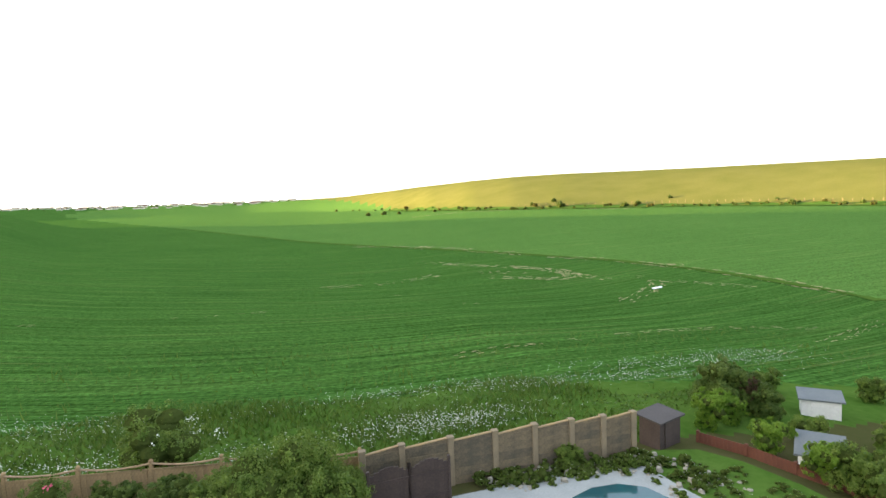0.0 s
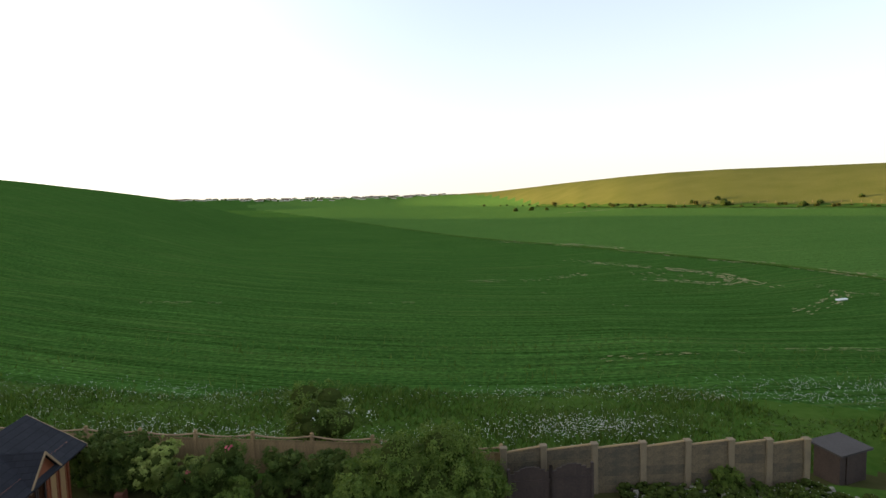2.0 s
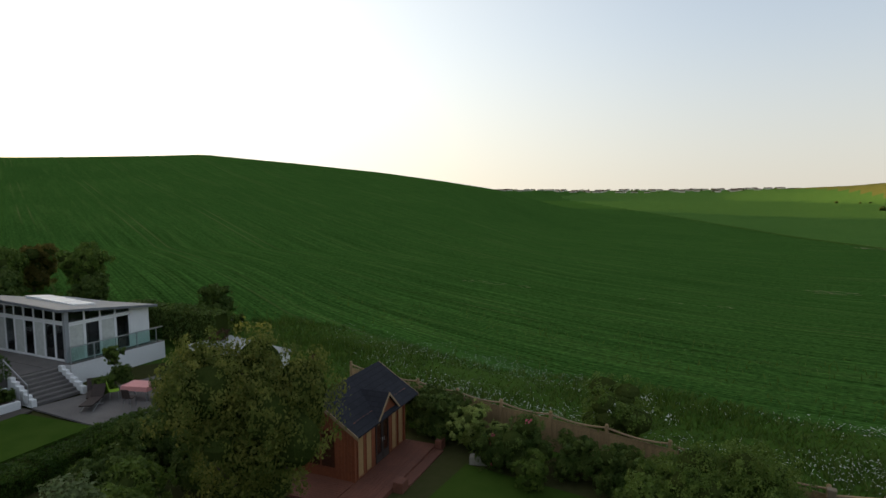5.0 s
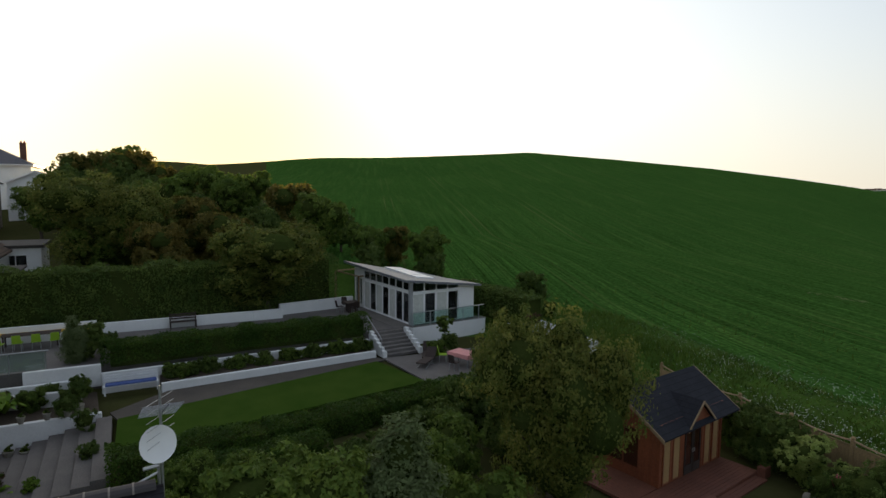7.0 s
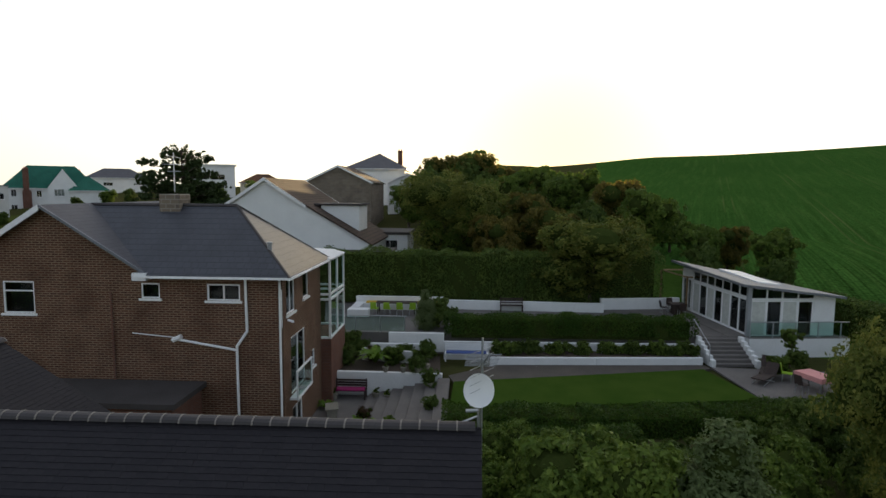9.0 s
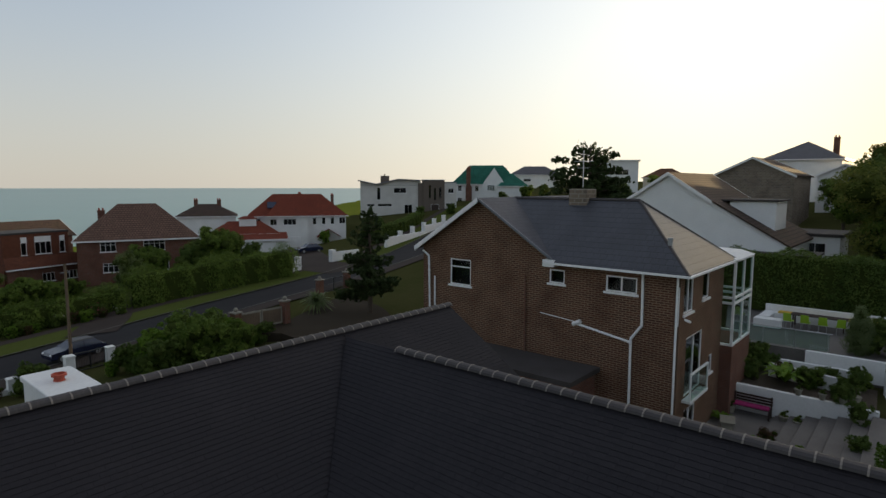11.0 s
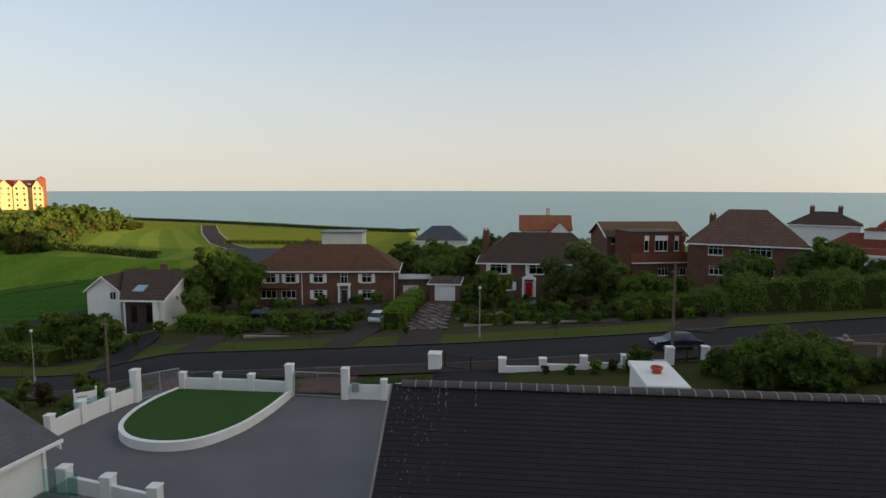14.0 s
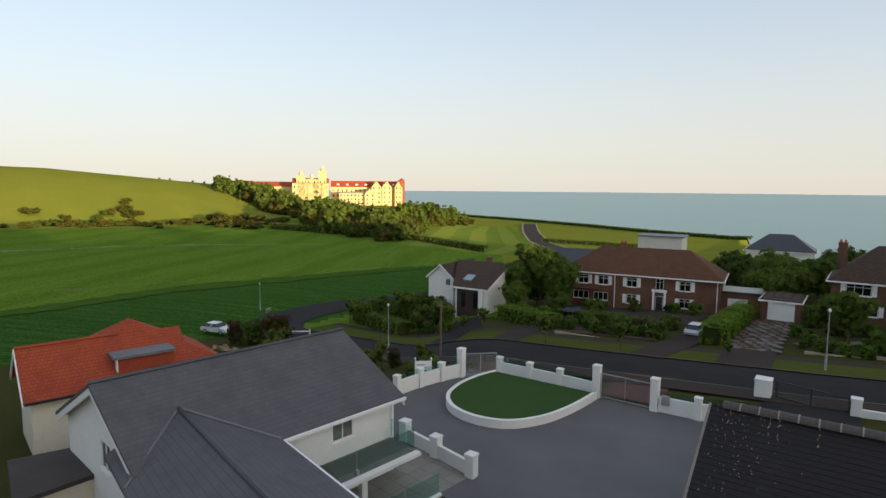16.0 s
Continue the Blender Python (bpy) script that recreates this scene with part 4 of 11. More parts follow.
def slope_pose(origin, along, up):
    """The pose of a slope's plane: origin at the eaves' left end, along the eaves, up the slope."""
    a, u = Vector(along).normalized(), Vector(up).normalized()
    n = a.cross(u)
    m = Matrix((a, u, n)).transposed().to_4x4()
    m.translation = origin
    return m


M_SLATEP = mat("loose_slate", (0.028, 0.0255, 0.029), (0.019, 0.0175, 0.021), rough=0.75, fine=9, coarse=0.7, bump=0.25, vary=0.5, spec=0.18)
M_RIDGE = mat("ridge_tile", (0.070, 0.060, 0.058), (0.042, 0.037, 0.038), rough=0.7, fine=14, coarse=1.0, bump=0.3, vary=0.5)
M_MORTAR = mat("mortar", (0.26, 0.23, 0.20), (0.18, 0.16, 0.14), rough=0.95, fine=20)
M_LICHEN = mat("lichen", (0.30, 0.27, 0.19), (0.2, 0.18, 0.12), rough=0.95, fine=25)


def own_house():
    h = thing("house", 0, 0, 0, 0, "house with dark slate roofs and mortared ridge tiles", "house")
    X0, X1, Y, ZR, HW, PI = -13.7, 2.3, -11.6, 7.85, 4.5, math.tan(radians(33))
    ze = ZR - HW * PI
    s = Shape()
    s.box(X0 + 0.3, X1 - 0.3, Y - HW + 0.35, Y + HW - 0.35, 0.0, ze + 0.05)
    for x in (X0 + 0.3, X1 - 0.3):
        s.poly((x, Y - HW + 0.35, ze), (x, Y + HW - 0.35, ze), (x, Y, ZR - 0.25))
    part("wall", s, M_WHITE, h)
    s = Shape()
    roof_gable(s, X0 + 0.02, X1 - 0.02, Y - HW + 0.02, Y + HW - 0.02, ze, ZR - 0.01, 0.0, 0.14)
    part("roof", s, M_SLATEP, h)
    rx, ry1, hw2, zr2 = -9.35, 0.2, 3.7, 7.75
    ze2 = zr2 - hw2 * PI
    s = Shape()
    s.box(rx - hw2 + 0.35, rx + hw2 - 0.35, Y, ry1 - 0.25, 0.0, ze2 + 0.05)
    s.poly((rx - hw2 + 0.35, ry1 - 0.25, ze2), (rx, ry1 - 0.25, zr2 - 0.25), (rx + hw2 - 0.35, ry1 - 0.25, ze2))
    part("wall", s, M_WHITE, h)
    s = Shape()
    roof_gable(s, rx - hw2 + 0.02, rx + hw2 - 0.02, Y + 0.5, ry1 - 0.02, ze2, zr2 - 0.01, 0.0, 0.14, "y")
    part("roof", s, M_SLATEP, h)
    # slates on the slopes
    ln = HW / math.cos(radians(33))
    north = slope_pose((X1, Y + HW, ze), (-1, 0, 0), (0, -HW, ZR - ze))
    def valley(v):
        y = Y + HW - v * math.cos(radians(33))
        z = ze + v * math.sin(radians(33))
        return X1 - (rx + max(0.0, (zr2 - z) / PI)) if z < zr2 else 99
    rows = slate_rows(lambda v: 0.0, lambda v: min(X1 - X0, valley(v)), ln)
    east = slope_pose((rx + hw2, Y, ze2), (0, 1, 0), (-hw2, 0, zr2 - ze2))
    ln2 = hw2 / math.cos(radians(33))
    rows2 = slate_rows(lambda v: (ZR - (ze2 + v * math.sin(radians(33)))) / PI, lambda v: ry1 - Y, ln2, seed=5)
    rows3 = slate_rows(lambda v: X1 - (rx - max(0.0, (zr2 - (ze + v * math.sin(radians(33)))) / PI)), lambda v: X1 - X0, ln, seed=9)
    keep = [r for r in rows2 if r[2] > ln2 - 1.3 and 4.0 < r[0] < 11.6][:300]
    rest = [r for r in rows2 if r not in keep]
    for shape, m in ((slate_shape(rows), north), (slate_shape(rest), east), (slate_shape([r for r in rows3 if r[0] < r[1]]), north)):
        ob = part("slate_covering", shape, M_SLATEP, h)
        tagged(ob, kind="stuff")
        ob.matrix_basis = m
    for r in keep:
        p, q, v0, v1, hh, d = r
        ob = part("slate", slate_shape([(0, q - p, 0, v1 - v0, hh, d)]), M_SLATEP, h)
        ob.matrix_basis = east @ Matrix.Translation((p, v0, 0))
    # ridge tiles, bedded in mortar
    def ridge_tile_mesh(length):
        s = Shape()
        n = 7
        for e, sc in ((0, 1.0), (length - 0.012, 1.0)):
            s.v += [(e, 0.135 * sc * math.cos(math.pi * k / (n - 1)), 0.095 * sc * math.sin(math.pi * k / (n - 1)) - 0.02) for k in range(n)]
        for k in range(n - 1):
            s.f.append((k, n + k, n + k + 1, k + 1))
        s.f += [tuple(range(n)), tuple(range(2 * n - 1, n - 1, -1))]
        return s.mesh("ridge_tile", M_RIDGE)
    tile = ridge_tile_mesh(0.31)
    joint = Shape()
    n = 7
    joint.v += [(e, 0.145 * math.cos(math.pi * k / (n - 1)), 0.103 * math.sin(math.pi * k / (n - 1)) - 0.02) for e in (-0.014, 0.012) for k in range(n)]
    joint.f += [(k, n + k, n + k + 1, k + 1) for k in range(n - 1)] + [tuple(range(n)), tuple(range(2 * n - 1, n - 1, -1))]
    jm = joint.mesh("mortar_joint", M_MORTAR)
    rng = random.Random(2)
    def ridge_line(x, y, z, turn, length):
        for k in range(int(length / 0.31)):
            a = radians(turn)
            px, py = x + math.cos(a) * 0.31 * k, y + math.sin(a) * 0.31 * k
            m = pose(px, py, z + 0.015 + rng.uniform(-0.004, 0.006), 0, 0, turn + rng.uniform(-0.8, 0.8))
            t = part("ridge_tile", tile, None, h)
            t.matrix_basis = m
            j = part("mortar_joint", jm, None, t)
    ridge_line(X0, Y, ZR, 0, X1 - X0)
    ridge_line(rx, Y + 2.1, zr2, 90, ry1 - Y - 2.05)
    # verge mortar and lichen at the east end
    part("verge", Shape().hull([(X1 - 0.02, Y, ZR + 0.0), (X1 + 0.05, Y, ZR + 0.0), (X1 + 0.05, Y, ZR - 0.16), (X1 - 0.02, Y, ZR - 0.16)], [(X1 - 0.02, Y + HW, ze), (X1 + 0.05, Y + HW, ze), (X1 + 0.05, Y + HW, ze - 0.16), (X1 - 0.02, Y + HW, ze - 0.16)]), M_MORTAR, h)
    s = Shape()
    for k in range(170):
        u, v = abs(rng.gauss(0, 0.6)) + 0.1, ln - abs(rng.gauss(0, 1.5))
        if v > 0.4 and u < 2.2:
            r = rng.uniform(0.003, 0.009)
            c = [(u + r * rng.uniform(0.6, 1.6) * math.cos(j * 1.05), v + r * rng.uniform(0.6, 2.2) * math.sin(j * 1.05), 0.032) for j in range(6)]
            s.poly(*c)
    for u in (0.35, 1.0, 1.15, 1.75):
        for k in range(5):
            v = ln - 0.1 - k * rng.uniform(0.05, 0.14)
            s.poly((u - 0.006 + 0.02 * math.sin(k * 2.1), v - 0.05, 0.034), (u + 0.007 + 0.02 * math.sin(k * 2.1), v - 0.05, 0.034), (u + 0.005, v, 0.034), (u - 0.004, v, 0.034))
    ob = part("lichen", s, M_LICHEN, h, "pale lichen and bird droppings")
    ob.matrix_basis = north
    # white rendered chimney on the street side
    c = Shape().box(-4.45, -3.5, -15.95, -13.98, 3.0, 7.08, 0.02)
    ch = part("chimney", c, M_WHITE, h, "white rendered chimney stack")
    part("chimney_cap", Shape().box(-4.5, -3.45, -16.0, -13.92, 7.08, 7.2, 0.02), M_WHITE, ch)
    part("chimney_pot", Shape().lathe(-3.95, -14.95, [(0.13, 7.18), (0.11, 7.25), (0.11, 7.29), (0.16, 7.31), (0.16, 7.36), (0.12, 7.37), (0.11, 7.3)], 12), M_TERRA, ch, "red clay chimney pot")
    part("gutter", Shape().box(X0, X1, Y + HW - 0.02, Y + HW + 0.1, ze - 0.14, ze - 0.03), M_BLACK, h)
    return h


own_house()


def dish_and_aerial():
    d = thing("satellite_dish", -9.42, 0.12, 7.72, 0, "white oval satellite dish on a bracket at the gable end", "satellite dish")
    s = Shape()
    n, rings = 20, 5
    for r in range(rings + 1):
        q = r / rings
        for k in range(n):
            a = 2 * math.pi * k / n
            s.v.append((0.26 * q * math.cos(a), 0.06 * q * q, 0.28 * q * math.sin(a)))
    for r in range(rings):
        for k in range(n):
            s.f.append((r * n + k, r * n + (k + 1) % n, (r + 1) * n + (k + 1) % n, (r + 1) * n + k))
    dish = part("reflector", s, M_UPVC, d, "white oval reflector", smooth=True)
    dish.matrix_basis = pose(0.05, 0.02, 0.66, 14, 0, -80)
    part("arm", Shape().tube((0.0, 0.02, 0.40), (-0.34, -0.02, 0.42), 0.014).box(-0.40, -0.32, -0.06, 0.02, 0.40, 0.50), M_GREYMETAL, d)
    part("bracket", Shape().tube((0, 0.03, -0.9), (0, 0.03, 0.7), 0.024).tube((0, 0.03, 0.2), (-0.05, -0.28, 0.05), 0.02).tube((0, 0.03, 0.3), (0.04, -0.18, 0.3), 0.03), M_STEEL, d)
    a = thing("television_aerial", -9.42, 0.2, 7.3, 0, "grey metal television aerial with many short rods", "aerial")
    part("mast", Shape().tube((0, 0, -0.6), (0, 0, 1.95), 0.018), M_STEEL, a)
    boom = Shape().tube((-0.55, 0.0, 1.30), (0.55, 0.1, 1.84), 0.012)
    part("boom", boom, M_STEEL, a)
    for k in range(9):
        u = -0.5 + k * 0.125
        part("rod", Shape().tube((u, -0.27 + 0.05 * u, 1.57 + 0.49 * u), (u, 0.27 + 0.05 * u, 1.57 + 0.49 * u), 0.006, n=5), M_STEEL, a)
    for k in range(6):
        zz = 1.1 + 0.13 * k
        part("rod", Shape().tube((-0.3, 0.2, zz), (0.3, -0.2, zz), 0.005, n=5), M_STEEL, a)


dish_and_aerial()


# ---- the brick house to the west ----
def brick_house():
    h = thing("house", 0, 0, 0, 0, "brown brick house with dark slate hipped roof and white windows", "house")
    XE, YN, YS, XW, ZE, ZR = -22.0, -7.2, -20.2, -27.7, 8.65, 11.0
    ym = -16.5
    wl_e = ((XE, YS), (XE, YN))
    s = Shape()
    holes = [(1.8, 3.08, 6.7, 7.98), (7.4, 8.14, 7.38, 7.98), (10.02, 11.32, 7.33, 7.98)]
    wall_panel(s, *wl_e, 0, ZE, holes)
    s.poly((XE, YS, ZE), (XE, -12.8, ZE), (XE, ym, ZR - 0.1))
    part("wall", s, M_BRICK, h)
    window(h, *wl_e, 1.8, 3.08, 6.7, 7.98, bars=0, cross=1)
    window(h, *wl_e, 7.4, 8.14, 7.38, 7.98, bars=0)
    window(h, *wl_e, 10.02, 11.32, 7.33, 7.98, bars=1)
    wl_n = ((XE, YN), (XW, YN))
    s = Shape()
    nh = [(0.4, 1.5, 6.7, 8.15), (2.7, 3.55, 6.95, 8.2), (0.9, 2.9, 3.3, 5.68), (1.0, 2.4, 0.6, 2.7), (4.0, 4.5, 3.5, 4.3)]
    wall_panel(s, *wl_n, 0, ZE, nh)
    part("wall", s, M_BRICK, h)
    window(h, *wl_n, 0.4, 1.5, 6.7, 8.15, bars=1)
    window(h, *wl_n, 2.7, 3.55, 6.95, 8.2, bars=0)
    fr = window(h, *wl_n, 0.9, 2.9, 3.3, 5.68, bars=1, sill=False)
    window(h, *wl_n, 1.0, 2.4, 0.6, 2.7, bars=1, sill=False)
    window(h, *wl_n, 4.0, 4.5, 3.5, 4.3, bars=0)
    part("balcony_glass", Shape().box(-0.2, 1.9, -0.32, -0.30, -0.05, 1.0), M_CLEAR, fr)
    part("balcony_rail", Shape().box(-0.25, 1.95, -0.35, -0.27, 1.0, 1.06).box(-0.25, 1.95, -0.36, 0.0, -0.14, -0.05).box(-0.25, -0.19, -0.34, -0.28, -0.05, 1.0).box(1.89, 1.95, -0.34, -0.28, -0.05, 1.0), M_UPVC, fr)
    s = Shape()
    wall_panel(s, (XW, YN), (XW, YS), 0, ZE, [])
    wall_panel(s, (XW, YS), (XE, YS), 0, ZE, [])
    part("wall", s, M_BRICK, h)
    s = Shape()
    roof_gable(s, XW - 3.0, XE, YS, -12.8, ZE, ZR, 0.32, 0.12)
    part("roof", s, M_SLATE, h)
    xm, hw_, lo = (XE + XW) / 2, (XE - XW) / 2, ZE - 0.3
    apex, back = (xm, YN - hw_, ZR - 0.05), (xm, ym, ZR - 0.05)
    ce, cw = (XE + 0.4, YN + 0.4, lo), (XW - 0.4, YN + 0.4, lo)
    ve, vw = (XE + 0.4, -12.6, lo), (XW - 0.4, -12.6, lo)
    s = Shape().poly(ve, ce, apex, back).poly(ce, cw, apex).poly(cw, vw, back, apex)
    down = lambda q: (q[0], q[1], q[2] - 0.12)
    for p, q in ((ve, ce), (ce, cw), (cw, vw)):
        s.poly(down(p), down(q), q, p)
    s.poly(down(vw), down(cw), down(ce), down(ve))
    part("roof", s, M_SLATE2, h)
    hip = Shape()
    hwid = (XE - XW) / 2
    for sx in (-1, 1):
        hip.tube(((XE + XW) / 2, YN - hwid, ZR - 0.06), ((XE + XW) / 2 + sx * (hwid + 0.4), YN + 0.4, ZE - 0.36), 0.07, n=6)
    hip.tube(((XE + XW) / 2, ym, ZR - 0.06), ((XE + XW) / 2, YN - hwid, ZR - 0.06), 0.09, n=6)
    part("hip_tiles", hip, M_RIDGE, h)
    k = (ZR - ZE) / 3.7
    for y0, thick, m, lab in ((YS - 0.32, 0.24, M_UPVC, "white bargeboard"), (-12.8 + 0.32, 0.12, M_LEAD, "lead-grey verge")):
        part("bargeboard", Shape().hull([(XE + 0.30, y0, ZE - 0.18 - thick), (XE + 0.37, y0, ZE - 0.18 - thick), (XE + 0.37, y0, ZE - 0.18), (XE + 0.30, y0, ZE - 0.18)], [(XE + 0.30, ym, ZR + 0.02 - thick), (XE + 0.37, ym, ZR + 0.02 - thick), (XE + 0.37, ym, ZR + 0.02), (XE + 0.30, ym, ZR + 0.02)]), m, h, lab)
    part("eaves_end", Shape().box(XE + 0.02, XE + 0.45, -12.9, -12.35, ZE - 0.52, ZE - 0.22), M_UPVC, h, "white boxed eaves end")
    part("gutter", Shape().box(XE + 0.4, XE + 0.50, -12.8, YN + 0.5, ZE - 0.41, ZE - 0.33), M_UPVC, h)
    part("gutter", Shape().box(XW - 0.5, XE + 0.39, YN + 0.4, YN + 0.50, ZE - 0.41, ZE - 0.33), M_UPVC, h)
    X = XE + 0.09
    for p, q, r in (((X, -8.63, ZE - 0.4), (X, -8.6, 6.15), 0.055), ((X, -8.6, 6.15), (X, -9.02, 5.55), 0.055), ((X, -9.02, 5.55), (X, -9.0, 0.5), 0.055), ((X, -9.02, 5.4), (X, -11.5, 5.8), 0.05), ((X + 0.03, -11.55, 5.75), (X + 0.03, -11.2, 5.92), 0.09), ((XE + 0.05, -11.5, 5.85), (XE + 0.05, -13.2, 6.0), 0.02), ((XE + 0.07, -7.3, ZE - 0.4), (XE + 0.07, -7.3, 0.5), 0.045), ((X, -19.75, 8.0), (X, -19.6, 1), 0.05), ((X, -20.15, 8.25), (X, -19.75, 8.0), 0.05), ((X, -19.35, 7.0), (X, -19.35, 1), 0.04)):
        part("drain_pipe", Shape().tube(p, q, r), M_UPVC, h, "white plastic waste pipe")
    part("cable_pipe", Shape().tube((XE + 0.05, -14.0, 7.6), (XE + 0.05, -13.95, 1), 0.05), M_BRICK2, h)
    ch = part("chimney", Shape().box(-25.5, -24.5, -13.3, -12.4, ZR - 0.6, ZR + 0.42, 0.03), M_STONE, h)
    part("aerial_mast", Shape().tube((-25.0, -12.85, ZR + 0.5), (-25.0, -12.85, ZR + 2.2), 0.025).tube((-25.6, -12.85, ZR + 2.0), (-24.4, -12.85, ZR + 2.05), 0.012).tube((-25.0, -13.35, ZR + 1.7), (-25.0, -12.35, ZR + 1.7), 0.012).tube((-25.0, -13.15, ZR + 1.4), (-25.0, -12.55, ZR + 1.4), 0.012), M_STEEL, ch)
    part("roof_vent", Shape().box(XE - 1.1, XE - 0.5, -8.2, -7.7, ZE + 0.2, ZE + 0.42).lathe(XE - 0.8, -7.95, [(0.09, ZE + 0.4), (0.09, ZE + 0.85), (0.12, ZE + 0.86), (0.12, ZE + 0.92)], 10), M_GREYMETAL, h)
    cam_ = Shape().tube((XE - 0.02, -7.0, 6.6), (XE + 0.2, -6.75, 6.6), 0.05).tube((XE + 0.0, -7.25, 7.8), (XE + 0.0, -7.25, 6.3), 0.02)
    part("security_camera", cam_, M_UPVC, h)
    # two-storey glazed bay on the garden side
    g = Shape()
    x0, x1, y0, y1 = -30.8, -27.75, -8.8, -6.75
    for x in (x0, (x0 + x1) / 2, x1):
        for y in (y0, y1):
            g.box(x - 0.05, x + 0.05, y - 0.05, y + 0.05, 4.4, 8.33)
    for z in (4.4, 6.3, 6.55, 8.23):
        g.box(x0, x1, y1 - 0.05, y1 + 0.05, z, z + 0.1).box(x1 - 0.05, x1 + 0.05, y0, y1, z, z + 0.1).box(x0 - 0.05, x0 + 0.05, y0, y1, z, z + 0.1)
    bay = thing("conservatory", 0, 0, 0, 0, "tall two-storey white-framed glass conservatory", "conservatory")
    part("frame", g, M_UPVC, bay)
    part("pane", Shape().box(x0 + 0.04, x1 - 0.04, y1 - 0.01, y1 + 0.01, 4.3, 8.23).box(x1 - 0.01, x1 + 0.01, y0, y1 - 0.04, 4.3, 8.23), M_CLEAR, bay)
    part("roof", Shape().hull([(x0 - 0.1, y0, 8.33), (x1 + 0.1, y0, 8.33), (x1 + 0.1, y1 + 0.1, 8.33), (x0 - 0.1, y1 + 0.1, 8.33)], [(x0 + 0.1, y0, 8.58), (x1 - 0.1, y0, 8.58), (x1 - 0.1, y1 - 0.5, 8.53), (x0 + 0.1, y1 - 0.5, 8.53)]), M_WHITE, bay)
    part("base", Shape().box(x0 - 0.05, x1 + 0.05, y0, y1 + 0.05, 1.0, 4.4), M_BRICK2, bay)
    lean = thing("side_extension", 0, 0, 0, 0, "low flat-roofed side extension with dark felt roof", "extension")
    part("wall", Shape().box(-21.95, -19.6, -16.5, -10.5, 0.2, 3.9), M_BRICK2, lean)
    part("roof", Shape().box(-21.97, -19.4, -16.7, -10.3, 3.9, 4.1), M_FELT, lean)


brick_house()


# ---- the white house to the east, with its forecourt ----
def white_house():
    h = thing("house", 23.89, -15.96, 0, -7.0, "white rendered house with dark slate roofs", "house")
    a, b, ze, zr = 4.64, 5.85, 1.73, 4.06
    sides = {"W": ((-a, b), (-a, -b)), "S": ((-a, -b), (a, -b)), "E": ((a, -b), (a, b)), "N": ((a, b), (-a, b))}
    holes = {"W": [(7.95, 9.15, 0.31, 1.44), (5.05, 5.85, 0.3, 1.40)], "S": [], "E": [], "N": [(4.4, 5.5, 0.4, 1.6), (7.4, 8.3, 0.0, 1.3)]}
    for k, (p, q) in sides.items():
        s = Shape()
        wall_panel(s, p, q, -2.7, ze, holes[k])
        if k in "NS":
            s.poly((*p, ze), (*q, ze), (0, p[1], zr - 0.1))
        part("wall", s, M_WHITE, h)
        for i, (u0, u1, v0, v1) in enumerate(holes[k]):
            window(h, p, q, u0, u1, v0, v1, bars=1, curtain=True)
    s = Shape()
    roof_gable(s, -a, a, -b, b, ze, zr, 0.4, 0.14, "y")
    part("roof", s, M_SLATE, h)
    at = h.matrix_basis.inverted() @ pose(22.0, -12.03, 0, 0, 0, 165.3)
    wing = Shape().hull([(11.3, -2.65, 1.55), (11.3, 0, 2.9), (11.3, 3.3, 1.55), (11.3, 3.3, 1.42), (11.3, 0, 2.76), (11.3, -2.65, 1.42)], [(-0.6, -2.65, 1.55), (-0.6, 0, 2.9), (-0.6, 3.3, 1.55), (-0.6, 3.3, 1.42), (-0.6, 0, 2.76), (-0.6, -2.65, 1.42)])
    part("roof", wing, M_SLATE, h).matrix_basis = at
    part("wall", Shape().box(2.6, 11.0, -2.3, 2.9, -2.7, 1.5), M_WHITE, h).matrix_basis = at
    part("ridge_tile", Shape().tube((-0.2, 0, 2.91), (11.3, 0, 2.91), 0.10, n=8), M_SLATE2, h, "dark blue-grey ridge tiles").matrix_basis = at
    part("valley", Shape().tube((0.0, 0.12, 2.90), (2.3, 3.25, 1.60), 0.05, n=6), M_LEAD, h).matrix_basis = at
    part("valley", Shape().tube((0.0, -0.12, 2.90), (2.75, -2.6, 1.60), 0.05, n=6), M_LEAD, h).matrix_basis = at
    part("gutter", Shape().box(2.4, 11.3, 3.31, 3.41, 1.40, 1.53), M_UPVC, h).matrix_basis = at
    k = (zr - ze) / a
    part("ridge_tile", Shape().tube((0, -b - 0.4, zr + 0.02), (0, b + 0.4, zr + 0.02), 0.09, n=8), M_SLATE2, h, "dark ridge tiles")
    for x in (-a - 0.5, a + 0.4):
        part("gutter", Shape().box(x, x + 0.1, -b - 0.4, b + 0.4, ze - 0.36, ze - 0.22), M_UPVC, h)
        part("soffit", Shape().box(min(x, x + 0.3 * (-1 if x > 0 else 1)) + 0.1, max(x, x + 0.3 * (-1 if x > 0 else 1)) + 0.1, -b, b, ze - 0.4, ze - 0.365), M_UPVC, h)
    for sy in (-1, 1):
        for sx in (-1, 1):
            f, e = sx * (a + 0.4), sy * (b + 0.34)
            lo = ze - 0.4 * k - 0.15
            part("bargeboard", Shape().hull([(f, e - 0.03, lo - 0.3), (f, e + 0.03, lo - 0.3), (f, e + 0.03, lo), (f, e - 0.03, lo)], [(0, e - 0.03, zr - 0.45), (0, e + 0.03, zr - 0.45), (0, e + 0.03, zr - 0.15), (0, e - 0.03, zr - 0.15)]), M_UPVC, h)
    part("drain_pipe", Shape().tube((-a - 0.08, -b + 0.2, ze - 0.4), (-a - 0.08, -b + 0.2, -0.4), 0.045), M_UPVC, h)
    low_at = h.matrix_basis.inverted()
